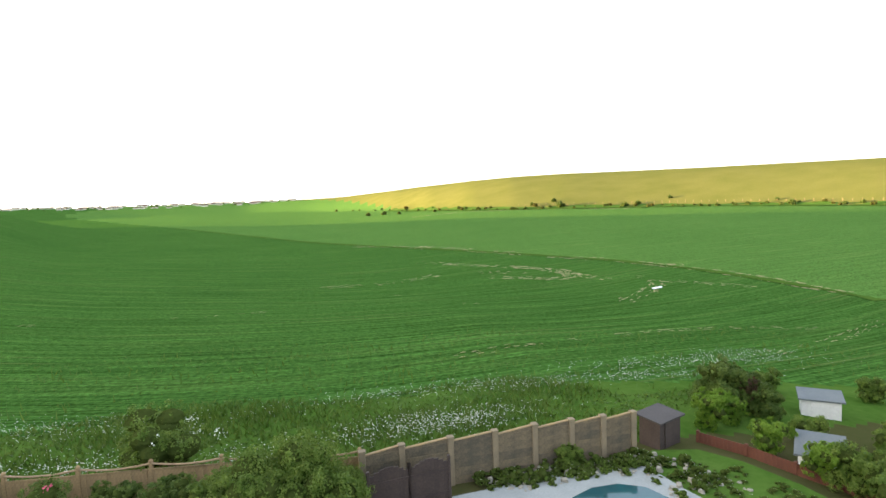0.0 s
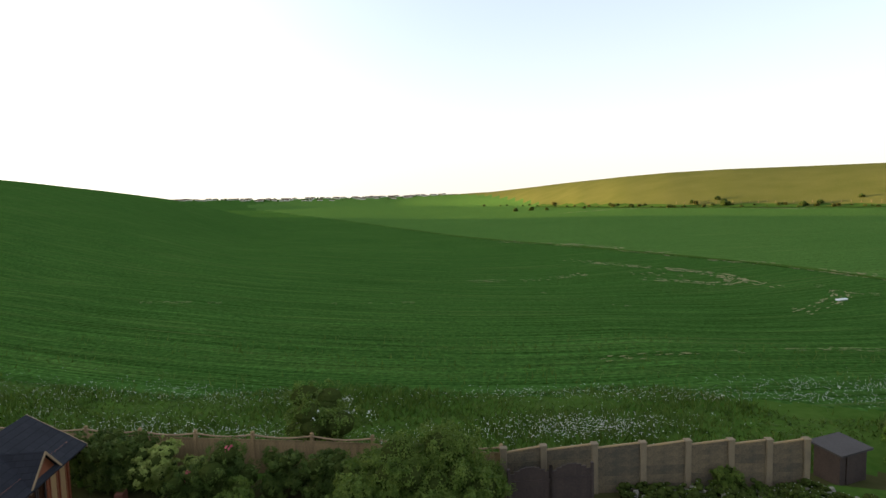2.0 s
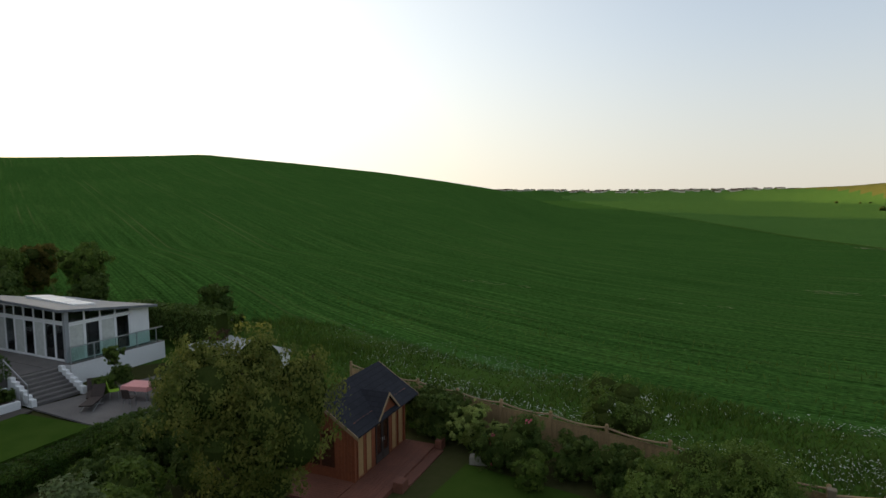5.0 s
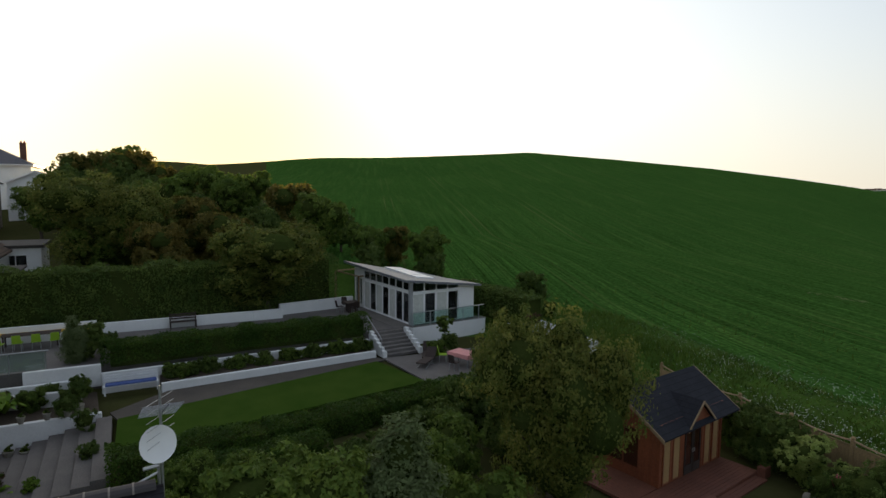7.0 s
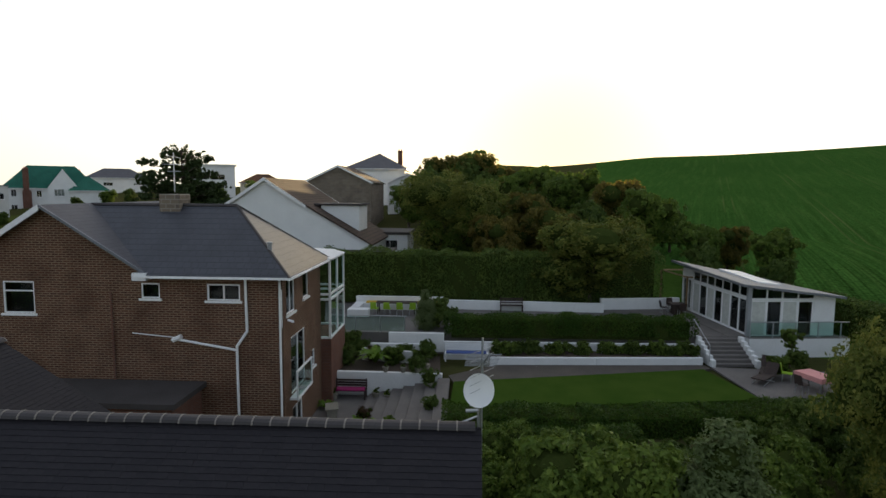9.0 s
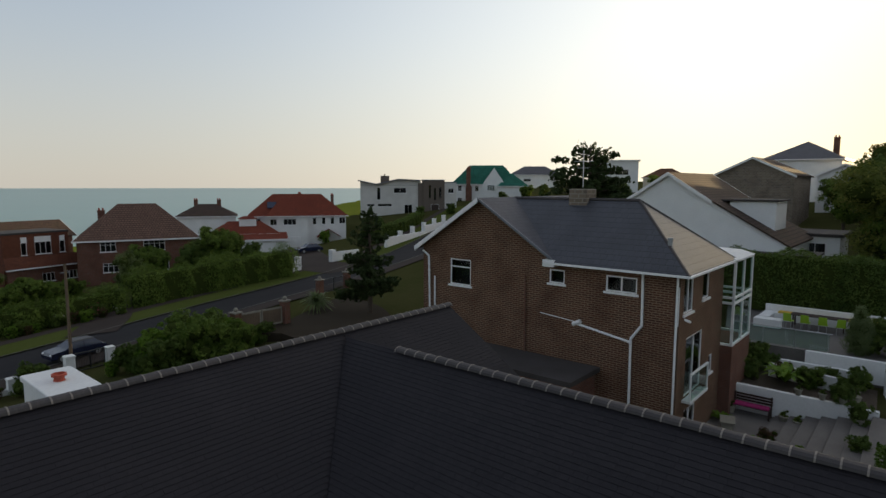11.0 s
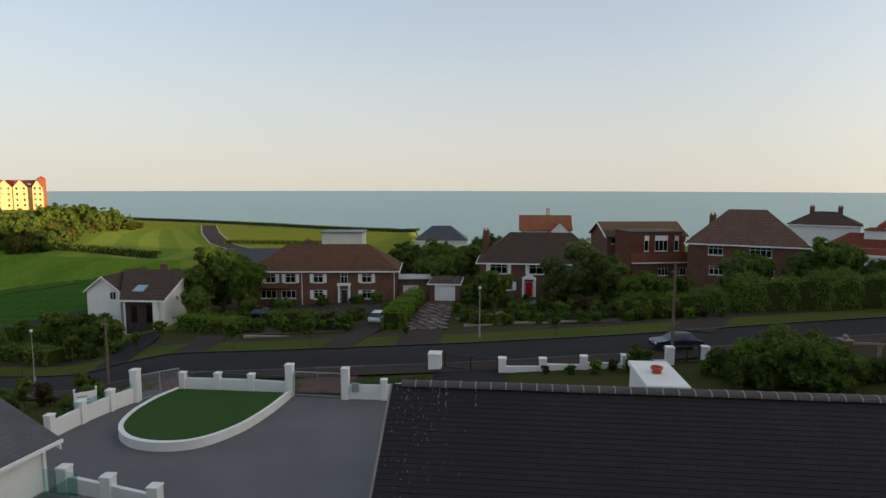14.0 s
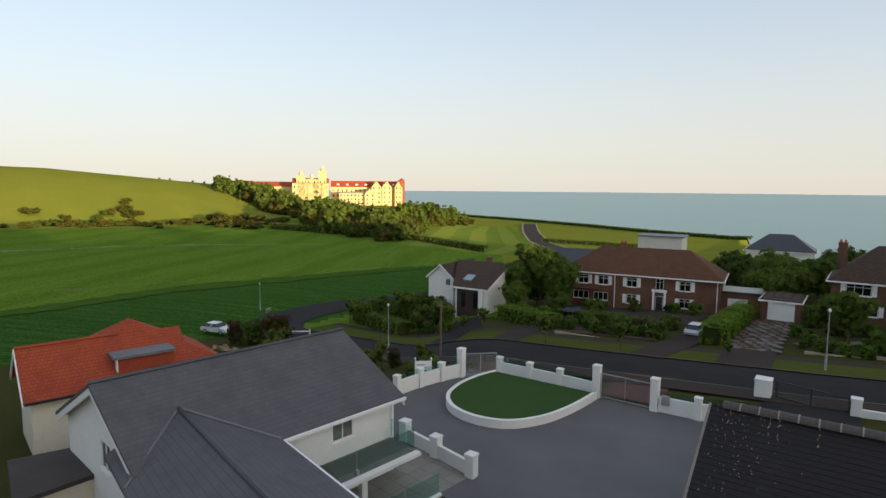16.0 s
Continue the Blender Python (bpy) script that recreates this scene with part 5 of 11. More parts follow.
    outline = [(30.3, -8.6), (29.2, -11.5), (25.9, -10.7), (26.0, -7.4)]
    part("side_roof", Shape().hull([(x, y, -0.5) for x, y in outline], [(x, y, -0.3) for x, y in outline]), M_FELT, h, "low flat felt roof").matrix_basis = low_at
    inset = [(x + (27.9 - x) * 0.06, y + (-9.6 - y) * 0.06) for x, y in outline]
    part("side_wall", Shape().hull([(x, y, -2.7) for x, y in inset], [(x, y, -0.5) for x, y in inset]), M_CREAM, h).matrix_basis = low_at
    # balcony along the west wall, over the sunken court
    part("balcony_floor", Shape().box(-6.5, -a - 0.01, -5.6, 1.3, -0.68, -0.5), M_SLAB, h)
    part("balcony_edge", Shape().box(-6.85, -6.5, -5.6, 1.3, -0.72, -0.56), M_WHITE, h)
    for y0, y1 in ((-5.5, -2.1), (-2.0, 1.2)):
        part("balcony_glass", Shape().box(-6.46, -6.44, y0, y1, -0.48, 0.5), M_CLEAR, h)
    part("balcony_glass", Shape().box(-6.4, -4.75, -5.56, -5.54, -0.48, 0.5), M_CLEAR, h)
    part("balcony_post", Shape().box(-6.55, -6.38, -2.12, -2.0, -0.5, -0.3), M_GREYMETAL, h)
    part("pillar", Shape().box(-6.5, -6.2, -2.6, -2.3, -2.3, -0.69), M_WHITE, h)
    return h


white_house()


def red_house():
    h = thing("house", 36.07, -15.39, -2.6, -13, "cream rendered house with bright red tiled roof", "house")
    a, b, ze, zr = 2.55, 3.9, 3.66, 5.6
    for p, q in (((-a, b), (-a, -b)), ((-a, -b), (a, -b)), ((a, -b), (a, b)), ((a, b), (-a, b))):
        s = Shape()
        wall_panel(s, p, q, -1.0, ze, [])
        if p[1] > 0 and q[1] > 0:
            s.poly((*p, ze), (*q, ze), (0, b, zr - 0.1))
        part("wall", s, M_CREAM, h)
    s = Shape()
    roof_gable(s, -a, a, -b, b, ze, zr, 0.35, 0.14, "y")
    part("roof", s, M_TILER, h)
    s = Shape()
    roof_hip(s, -2.2, 4.2, -6.2, 3.0, ze, 6.3, 0.35, 0.14)
    part("roof", s, M_TILER, h)
    part("wall", Shape().box(-2.5, 3.5, -6.0, -3.92, -1.0, ze), M_CREAM, h)
    part("ridge_tile", Shape().tube((0, -0.8, zr + 0.02), (0, b + 0.35, zr + 0.02), 0.1, n=6), M_TILER, h)
    for sx in (-1, 1):
        part("bargeboard", Shape().hull([(sx * 2.9, b + 0.36, ze - 0.5), (sx * 2.9, b + 0.42, ze - 0.5), (sx * 2.9, b + 0.42, ze - 0.24), (sx * 2.9, b + 0.36, ze - 0.24)], [(0, b + 0.36, zr - 0.26), (0, b + 0.42, zr - 0.26), (0, b + 0.42, zr), (0, b + 0.36, zr)]), M_UPVC, h)
    part("gutter", Shape().box(-a - 0.47, -a - 0.36, -b, b + 0.3, ze - 0.42, ze - 0.28), M_BLACK, h)
    d = part("dormer", Shape().box(-2.3, -0.2, -3.2, -0.25, 3.9, 4.70), M_TILER, h, "tile-hung dormer with a flat lead roof")
    part("dormer_roof", Shape().box(-2.5, 0.0, -3.3, 0.0, 4.70, 4.86), M_LEAD, d)
    part("dormer_front", Shape().box(-2.32, -0.2, -0.245, -0.18, 3.95, 4.695), M_UPVC, d, "white dormer front")
    part("dormer_window", Shape().box(-2.0, -1.1, -0.175, -0.16, 4.1, 4.6), M_GLASS, d)


red_house()


# ---- houses across the street and beyond ----
SW = dict(shutters=True, bars=1, cross=1)
def georgian():
    wn_ = []
    for u in (8.8, 15.6):
        wn_.append(("S", u, 3.0, 1.35, 1.25, SW))
    for u in (8.8, 15.6):
        wn_.append(("S", u, 0.7, 1.35, 1.25, SW))
    wn_ += [("S", 2.1, 3.0, 1.4, 1.25, SW), ("S", 4.9, 3.0, 1.4, 1.25, SW), ("S", 12.6, 2.7, 1.0, 1.7, dict(bars=1, cross=1)), ("S", 12.6, 0.0, 1.0, 2.05, dict(bars=0, sill=False, door=M_BLACK)), ("S", 1.4, 0.8, 2.2, 1.1, dict(bars=2)), ("S", 4.3, 0.8, 2.0, 1.1, dict(bars=2))]
    h = house("house", 25.2, -83.5, -4.6, 187, 20.5, 8.5, 5.0, 3.05, "two-storey brown brick house with white shuttered windows", wall=M_BRICK2, roof=M_TILEB, wins=wn_, chimneys=[(-3.2, 1.5, 0.9, 8.4, M_BRICK2)])
    for x in (-3.05, 9.9):
        part("downpipe", Shape().tube((x, -4.36, 4.6), (x, -4.36, -0.3), 0.06), M_UPVC, h)
    part("door_surround", Shape().box(2.0, 2.25, -4.55, -4.25, 0, 2.6).box(3.45, 3.7, -4.55, -4.25, 0, 2.6).box(1.9, 3.8, -4.6, -4.25, 2.6, 2.95), M_UPVC, h)
    part("bay_roof", Shape().hull([(-10.4, -5.3, 2.4), (-5.0, -5.3, 2.4), (-5.0, -4.25, 2.4), (-10.4, -4.25, 2.4)], [(-10.4, -4.6, 2.75), (-5.0, -4.6, 2.75), (-5.0, -4.25, 2.8), (-10.4, -4.25, 2.8)]), M_TILEB, h)
    e = house("side_extension", 12.6, -85.6, -4.4, 187, 5.0, 6.0, 2.7, 0.25, "flat-roofed brick garage wing", wall=M_BRICK2, roof=M_FELT, style="flat", over=0.15, wins=[("S", 0.8, 0.0, 2.3, 2.1, dict(bars=0, sill=False, door=M_UPVC))])
    part("roof_rail", Shape().box(-2.4, 2.4, -2.9, -2.84, 3.0, 3.7).box(-2.4, -2.34, -2.9, 2.9, 3.0, 3.7), M_UPVC, e)


georgian()
h3 = house("house", -5.6, -81.8, -2.8, 179, 16.5, 8.0, 4.95, 3.45, "brown brick house with red front door and white shutters", wall=M_BRICK2, roof=M_TILEK, chimneys=[(-7.6, 1.0, 0.9, 8.4, M_BRICK2)],
           wins=[("S", 1.4, 3.1, 2.3, 1.3, dict(shutters=True, bars=2, cross=1)), ("S", 6.6, 3.1, 1.9, 1.3, dict(shutters=True, bars=1, cross=1)), ("S", 11.6, 3.1, 1.9, 1.3, dict(shutters=True, bars=1, cross=1)), ("S", 3.0, 0.9, 1.4, 1.2, dict(shutters=True)), ("S", 6.1, 0.0, 1.05, 2.1, dict(bars=0, sill=False, door=M_REDPAINT)), ("S", 11.4, 0.9, 1.9, 1.2, dict(shutters=True))])
part("door_surround", Shape().box(-2.55, -2.25, -4.25, -4.0, 0, 2.4).box(-1.05, -0.75, -4.25, -4.0, 0, 2.4).box(-2.6, -0.7, -4.3, -4.0, 2.4, 2.65).hull([(-2.5, -4.2, 2.65), (-0.8, -4.2, 2.65), (-0.8, -4.0, 2.65), (-2.5, -4.0, 2.65)], [(-1.9, -4.2, 3.05), (-1.4, -4.2, 3.05), (-1.4, -4.0, 3.05), (-1.9, -4.0, 3.05)]), M_UPVC, h3)
house("garage", 7.3, -78.6, gz(7.6, -76) + 0.25, 180, 3.9, 6.0, 2.4, 0.4, "small garage with white up-and-over door", wall=M_BRICK2, roof=M_TILEK, style="hip", over=0.2, wins=[("S", 0.7, 0.05, 2.7, 2.05, dict(bars=0, sill=False, door=M_UPVC))], category="garage")
def l_house():
    h = thing("house", 41.95, -68.58, -5.67, 182, "white L-shaped house with brown tiled roof and brown front", "house")
    s = Shape()
    for p, q in (((-2.9, -4.0), (2.1, -4.0)), ((2.1, 7.6), (-2.9, 7.6)), ((-2.9, 7.6), (-2.9, -4.0))):
        wall_panel(s, p, q, -2.0, 4.3, [])
    part("wall", s, M_WHITE, h)
    s = Shape()
    wall_panel(s, (2.1, -4.0), (2.1, 7.6), -2.0, 4.3, [])
    s.poly((2.1, -4.0, 4.3), (2.1, 7.6, 4.3), (2.1, 2.0, 6.75))
    part("wall", s, M_WHITE, h)
    part("side_window", Shape().box(2.11, 2.16, 2.0, 3.2, 3.9, 5.1), M_GLASS, h)
    part("side_window_frame", Shape().box(2.11, 2.2, 1.9, 2.0, 3.8, 5.2).box(2.11, 2.2, 3.2, 3.3, 3.8, 5.2).box(2.11, 2.2, 1.9, 3.3, 5.1, 5.2).box(2.11, 2.24, 1.9, 3.3, 3.75, 3.9), M_UPVC, h)
    s = Shape()
    for y0, z0, y1, z1, x0, x1 in ((-4.5, 4.1, 2.05, 6.8, -3.0, -6.3), (8.1, 4.1, 2.05, 6.8, -6.3, -6.3)):
        s.hull([(x0, y0, z0), (2.4, y0, z0), (2.4, y0, z0 + 0.15), (x0, y0, z0 + 0.15)], [(x1, y1, z1), (2.4, y1, z1), (2.4, y1, z1 + 0.15), (x1, y1, z1 + 0.15)])
    part("roof", s, M_TILEK, h)
    for y0 in (-4.5, 8.1):
        part("bargeboard", Shape().hull([(2.41, y0, 3.96), (2.46, y0, 3.96), (2.46, y0, 4.2), (2.41, y0, 4.2)], [(2.41, 2.05, 6.68), (2.46, 2.05, 6.68), (2.46, 2.05, 6.92), (2.41, 2.05, 6.92)]), M_UPVC, h)
    part("fascia", Shape().box(-2.9, 2.4, -4.58, -4.52, 3.96, 4.18), M_UPVC, h)
    part("front_cladding", Shape().box(-2.6, 1.25, -4.08, -4.01, 0, 4.0), M_DARKWOOD, h, "brown boarded front")
    for u in (-1.9, 0.0):
        part("front_window", Shape().box(u, u + 0.7, -4.12, -4.085, 1.4, 3.5), M_GLASS, h)
    part("front_post", Shape().box(1.0, 1.6, -4.5, -4.09, 0, 4.0), M_WHITE, h)
    s = Shape()
    wall_panel(s, (-8.6, -2.2), (-4.4, -2.2), -2.0, 4.9, [(2.9, 3.7, 3.7, 4.7)])
    s.poly((-8.6, -2.2, 4.9), (-4.4, -2.2, 4.9), (-6.5, -2.2, 6.45))
    wall_panel(s, (-8.6, 7.0), (-8.6, -2.2), -2.0, 4.9, [])
    wall_panel(s, (-4.4, -2.2), (-4.4, 3.0), -2.0, 4.9, [])
    part("wall", s, M_WHITE, h)
    window(h, (-8.6, -2.2), (-4.4, -2.2), 2.9, 3.7, 3.7, 4.7)
    s = Shape()
    roof_gable(s, -8.6, -4.4, -2.2, 6.6, 4.9, 6.6, 0.25, 0.14, "y")
    s.hull([(-4.4, -2.0, 4.75), (-2.9, -2.0, 4.55), (-2.9, -2.0, 4.7), (-4.4, -2.0, 4.9)], [(-4.4, 3.0, 4.75), (-2.9, 3.0, 4.55), (-2.9, 3.0, 4.7), (-4.4, 3.0, 4.9)])
    part("roof", s, M_TILEK, h)
    for x0 in (-8.85, -4.15):
        part("bargeboard", Shape().hull([(x0, -2.51, 4.55), (x0, -2.46, 4.55), (x0, -2.46, 4.78), (x0, -2.51, 4.78)], [(-6.5, -2.51, 6.44), (-6.5, -2.46, 6.44), (-6.5, -2.46, 6.67), (-6.5, -2.51, 6.67)]), M_UPVC, h)
    part("roof_window", Shape().hull([(-2.3, -3.0, 4.86), (-1.0, -3.0, 4.86), (-1.0, -1.7, 5.40), (-2.3, -1.7, 5.40)], [(-2.3, -3.05, 5.0), (-1.0, -3.05, 5.0), (-1.0, -1.75, 5.53), (-2.3, -1.75, 5.53)]), M_SKYLIGHT, h)
    part("chimney", Shape().box(-2.2, -1.5, 3.2, 3.9, 5.6, 7.5, 0.02), M_BRICK2, h)


l_house()
house("house", 50.5, -116, -8.5, 190, 13, 8, 5.0, 2.6, "house with dark blue slate roof behind trees", wall=M_WHITE, roof=M_SLATE2, style="gable")
house("house", 37.5, -138, -6.5, 185, 9.5, 7, 7.4, 0.3, "grey flat-roofed modern house", wall=M_GREYR, roof=M_LEAD, style="flat", over=0.3)
house("house", 14.3, -143, -6.5, 183, 12.5, 8, 5.8, 3.0, "white house with dark blue slate roof", wall=M_WHITE, roof=M_SLATE2)
h12 = house("house", -9.3, -123.5, -4.2, 178, 10, 8, 7.6, 2.6, "white house with orange tiled roof", wall=M_WHITE, roof=M_TILEO, style="gable", chimneys=[(0.6, 0.5, 0.8, 11.2, M_CREAM)])
s_ = Shape()
roof_gable(s_, 0.4, 5.0, -6.5, -3.0, 6.9, 9.2, 0.2, along="y")
part("roof", s_, M_TILEO, h12)
s_ = Shape()
wall_panel(s_, (0.4, -6.5), (5.0, -6.5), 0, 6.9, [(1.8, 2.8, 6.4, 6.88)])
s_.poly((0.4, -6.5, 6.9), (5.0, -6.5, 6.9), (2.7, -6.5, 9.1))
part("wall", s_, M_WHITE, h12)
house("house", -22.8, -100.3, -2.6, 190, 13, 8, 6.8, 1.95, "long brown house with dark tiled roof", wall=M_BRICK2, roof=M_TILEK, style="gable", wins=[("S", 0.6, 5.4, 1.8, 1.0, dict(bars=1))])
h4 = house("house", -22.55, -91.83, -2.6, 193, 8.0, 5.5, 7.7, 0.22, "red tile-hung flat-topped house with tall white windows", wall=M_HUNG, roof=M_FELT, style="flat", over=0.12,
           wins=[("S", 2.1, 5.0, 0.7, 2.3, dict(bars=0, cross=1)), ("S", 3.75, 5.0, 2.05, 2.3, dict(bars=2, cross=1)), ("S", 6.85, 5.0, 0.7, 2.2, dict(bars=0, cross=1))])
for x0, x1 in ((-1.85, -1.2), (-0.2, 1.75), (2.9, 3.5)):
    part("window_panel", Shape().box(x0, x1, -2.82, -2.76, 6.55, 7.25), M_UPVC, h4, "white panel over a window")
part("tiled_skirt", Shape().hull([(-4.2, -3.7, 3.4), (5.7, -3.7, 3.4), (5.7, -2.76, 3.4), (-4.2, -2.76, 3.4)], [(-4.0, -2.85, 4.8), (5.0, -2.85, 4.8), (5.0, -2.76, 4.8), (-4.0, -2.76, 4.8)]), M_HUNG, h4)
part("gutter", Shape().box(-4.25, 5.75, -3.8, -3.7, 3.26, 3.42), M_UPVC, h4)
sl_ = Shape()
wall_panel(sl_, (-4.0, -3.4), (5.6, -3.4), -2.0, 3.35, [(4.1, 5.6, 1.4, 2.5), (7.0, 8.6, 1.4, 2.5)])
part("lower_wall", sl_, M_BRICK2, h4)
for u in (4.1, 7.0):
    window(h4, (-4.0, -3.4), (5.6, -3.4), u, u + 1.55, 1.4, 2.5, bars=2)
house("house", -34.3, -85.2, -0.8, 158, 14.2, 9.5, 5.4, 4.2, "brick house with pinkish brown pyramid roof", wall=M_BRICK2, roof=M_TILEP, chimneys=[(-4.5, 3.0, 0.9, 8.5, M_BRICK2)],
      wins=[("S", 2.6, 3.5, 1.8, 1.3, dict(bars=2, cross=1)), ("S", 7.6, 3.5, 2.6, 1.3, dict(bars=3, cross=1)), ("S", 2.8, 0.8, 1.8, 1.2, dict(bars=2, cross=1)), ("S", 8.4, 0.8, 2.2, 1.2, dict(bars=2, cross=1))])
house("house", -62.8, -120.0, -2.0, 150, 11.5, 8, 7.0, 2.2, "white house with dark pitched roof", wall=M_WHITE, roof=M_TILEK, chimneys=[(-2.2, 0, 0.8, 10, M_BRICK2), (2.4, 0, 0.8, 10, M_BRICK2)])
h7 = house("house", -75.5, -105.5, -1.6, 147, 19.5, 9.5, 6.9, 4.1, "white rendered house with red hipped tiled roof", wall=M_WHITE, roof=M_TILED, chimneys=[(7.6, 1.5, 0.6, 10.6, M_BRICK2), (0.6, 2.0, 0.6, 11.0, M_BRICK2)],
      wins=[("S", 1.0, 4.8, 1.2, 1.3, dict(bars=1)), ("S", 12.6, 4.7, 0.75, 1.4, dict(bars=0)), ("S", 14.5, 4.7, 0.75, 1.4, dict(bars=0)), ("S", 16.3, 4.7, 0.75, 1.4, dict(bars=0)), ("S", 18.1, 4.8, 1.3, 1.3, dict(bars=1)), ("S", 10.7, 1.0, 0.7, 1.6, dict(bars=0)), ("W", 3.0, 4.8, 1.6, 1.3, dict(bars=1))])
s_ = Shape()
wall_panel(s_, (-6.2, -6.6), (1.6, -6.6), -2.0, 6.9, [(0.5, 1.8, 4.8, 6.0), (3.1, 5.6, 4.8, 6.0)])
wall_panel(s_, (1.6, -6.6), (1.6, -4.7), -2.0, 6.9, [])
wall_panel(s_, (-6.2, -4.7), (-6.2, -6.6), -2.0, 6.9, [])
part("front_bay_wall", s_, M_WHITE, h7)
for u0, u1, k in ((0.5, 1.8, 1), (3.1, 5.6, 2)):
    window(h7, (-6.2, -6.6), (1.6, -6.6), u0, u1, 4.8, 6.0, bars=k)
part("garage_door", Shape().box(-2.9, 0.3, -6.7, -6.61, -0.3, 2.3).box(-2.95, 0.35, -6.72, -6.61, 2.3, 2.42), M_UPVC, h7)
part("bay_roof", Shape().hull([(-6.6, -7.0, 6.6), (2.0, -7.0, 6.6), (2.0, -1.0, 6.6), (-6.6, -1.0, 6.6)], [(-3.2, -2.8, 10.3), (-1.4, -2.8, 10.3), (-1.4, -1.0, 10.3), (-3.2, -1.0, 10.3)]), M_TILED, h7)
part("bay_gutter", Shape().box(-6.7, 2.1, -7.12, -7.0, 6.45, 6.62), M_UPVC, h7)
s_ = Shape()
roof_gable(s_, 3.8, 8.2, -6.6, -4.7, 2.35, 3.75, 0.25, along="y")
part("porch_roof", s_, M_TILED, h7)
part("porch_post", Shape().box(4.0, 4.25, -6.45, -6.2, -0.5, 2.35).box(7.75, 8.0, -6.45, -6.2, -0.5, 2.35).box(4.0, 8.0, -6.48, -6.4, 2.2, 2.4), M_WHITE, h7)
part("solar_panel", Shape().hull([(-6.2, -3.6, 8.1), (-4.4, -3.6, 8.1), (-4.4, -2.2, 9.3), (-6.2, -2.2, 9.3)], [(-6.2, -3.66, 8.2), (-4.4, -3.66, 8.2), (-4.4, -2.26, 9.4), (-6.2, -2.26, 9.4)]), M_SOLAR, h7)
gw_ = house("house", -62.3, -104.6, -1.4, 150, 12, 6, 3.6, 2.0, "low red-roofed garage wing with white walls", wall=M_WHITE, roof=M_TILED, category="garage")
part("roof_dormer", Shape().box(-1.0, 2.2, -1.4, 0.8, 4.4, 6.1), M_WHITE, gw_)
part("dormer_roof", Shape().hull([(-1.2, -1.6, 6.1), (2.4, -1.6, 6.1), (2.4, 1.0, 6.1), (-1.2, 1.0, 6.1)], [(-0.2, -0.5, 6.6), (1.4, -0.5, 6.6), (1.4, -0.2, 6.6), (-0.2, -0.2, 6.6)]), M_TILED, gw_)
part("lean_to_wall", Shape().box(-4.0, 7.6, -5.6, -3.01, -1.5, 2.2), M_WHITE, gw_)
part("lean_to_roof", Shape().hull([(-4.2, -5.9, 2.2), (7.8, -5.9, 2.2), (7.8, -2.9, 2.2), (-4.2, -2.9, 2.2)], [(-4.2, -5.9, 2.4), (7.8, -5.9, 2.4), (7.8, -2.9, 3.5), (-4.2, -2.9, 3.5)]), M_TILED, gw_)
part("lean_to_fascia", Shape().box(-4.2, 7.8, -5.98, -5.9, 2.05, 2.42), M_UPVC, gw_)
h8 = house("house", -106.9, -107.6, 2.2, 136, 16.8, 9, 9.0, 0.08, "pale grey modern house with a shallow winged roof", wall=M_GREYR, roof=M_LEAD, style="flat", over=0.0, wins=[("S", 4.1, 5.4, 0.9, 3.1, dict(bars=0)), ("S", 8.3, 7.1, 3.1, 1.3, dict(bars=1)), ("S", 4.25, 3.7, 3.5, 0.75, dict(bars=2)), ("S", 1.6, 3.7, 1.9, 0.7, dict(bars=1)), ("S", 10.9, 0.3, 2.0, 3.9, dict(bars=1))])
for x0, z0, x1, z1 in ((-9.0, 10.05, -4.5, 9.12), (-4.5, 9.12, 0.9, 10.35), (0.9, 10.35, 6.6, 10.1)):
    part("roof_wing", Shape().hull([(x0, -5.3, z0), (x1, -5.3, z1), (x1, -5.3, z1 + 0.28), (x0, -5.3, z0 + 0.28)], [(x0, 5.0, z0), (x1, 5.0, z1), (x1, 5.0, z1 + 0.28), (x0, 5.0, z0 + 0.28)]), M_LEAD, h8)
    part("upper_wall", Shape().hull([(max(x0, -8.4), -4.5, 9.08), (x1, -4.5, 9.08), (x1, -4.5, z1), (max(x0, -8.4), -4.5, z0)], [(max(x0, -8.4), 4.5, 9.08), (x1, 4.5, 9.08), (x1, 4.5, z1), (max(x0, -8.4), 4.5, z0)]), M_GREYR, h8)
part("roof_box", Shape().box(-3.4, -1.2, -2.0, 0.5, 9.2, 11.4, 0.03).box(-2.5, -2.2, -1.2, -0.9, 11.4, 11.8), M_DARKR, h8)
part("recess_panel", Shape().box(5.95, 7.4, -4.75, -4.51, -2, 9.65), M_DARKR, h8)
house("house", -113.35, -99.9, 2.6, 136, 5.2, 8, 9.85, 0.22, "dark brown clad block of a modern house", wall=M_DARKR, roof=M_LEAD, style="flat", over=0.12, wins=[("S", 1.2, 5.4, 0.6, 3.3, dict(bars=0, frame=M_DARKR)), ("S", 2.5, 4.95, 0.6, 3.05, dict(bars=0, frame=M_DARKR)), ("S", 3.8, 5.4, 0.65, 2.8, dict(bars=0, frame=M_DARKR)), ("S", 1.8, 0.3, 2.0, 3.6, dict(bars=0, sill=False, door=M_DARKWOOD))])
house("house", -116.5, -97.45, 2.6, 136, 3.4, 8, 9.3, 0.22, "pale grey rendered side block of a modern house", wall=M_GREYR, roof=M_LEAD, style="flat", over=0.12, wins=[("S", 1.3, 6.65, 1.4, 1.25, dict(bars=1)), ("S", 0.7, 3.45, 2.3, 0.7, dict(bars=1))])
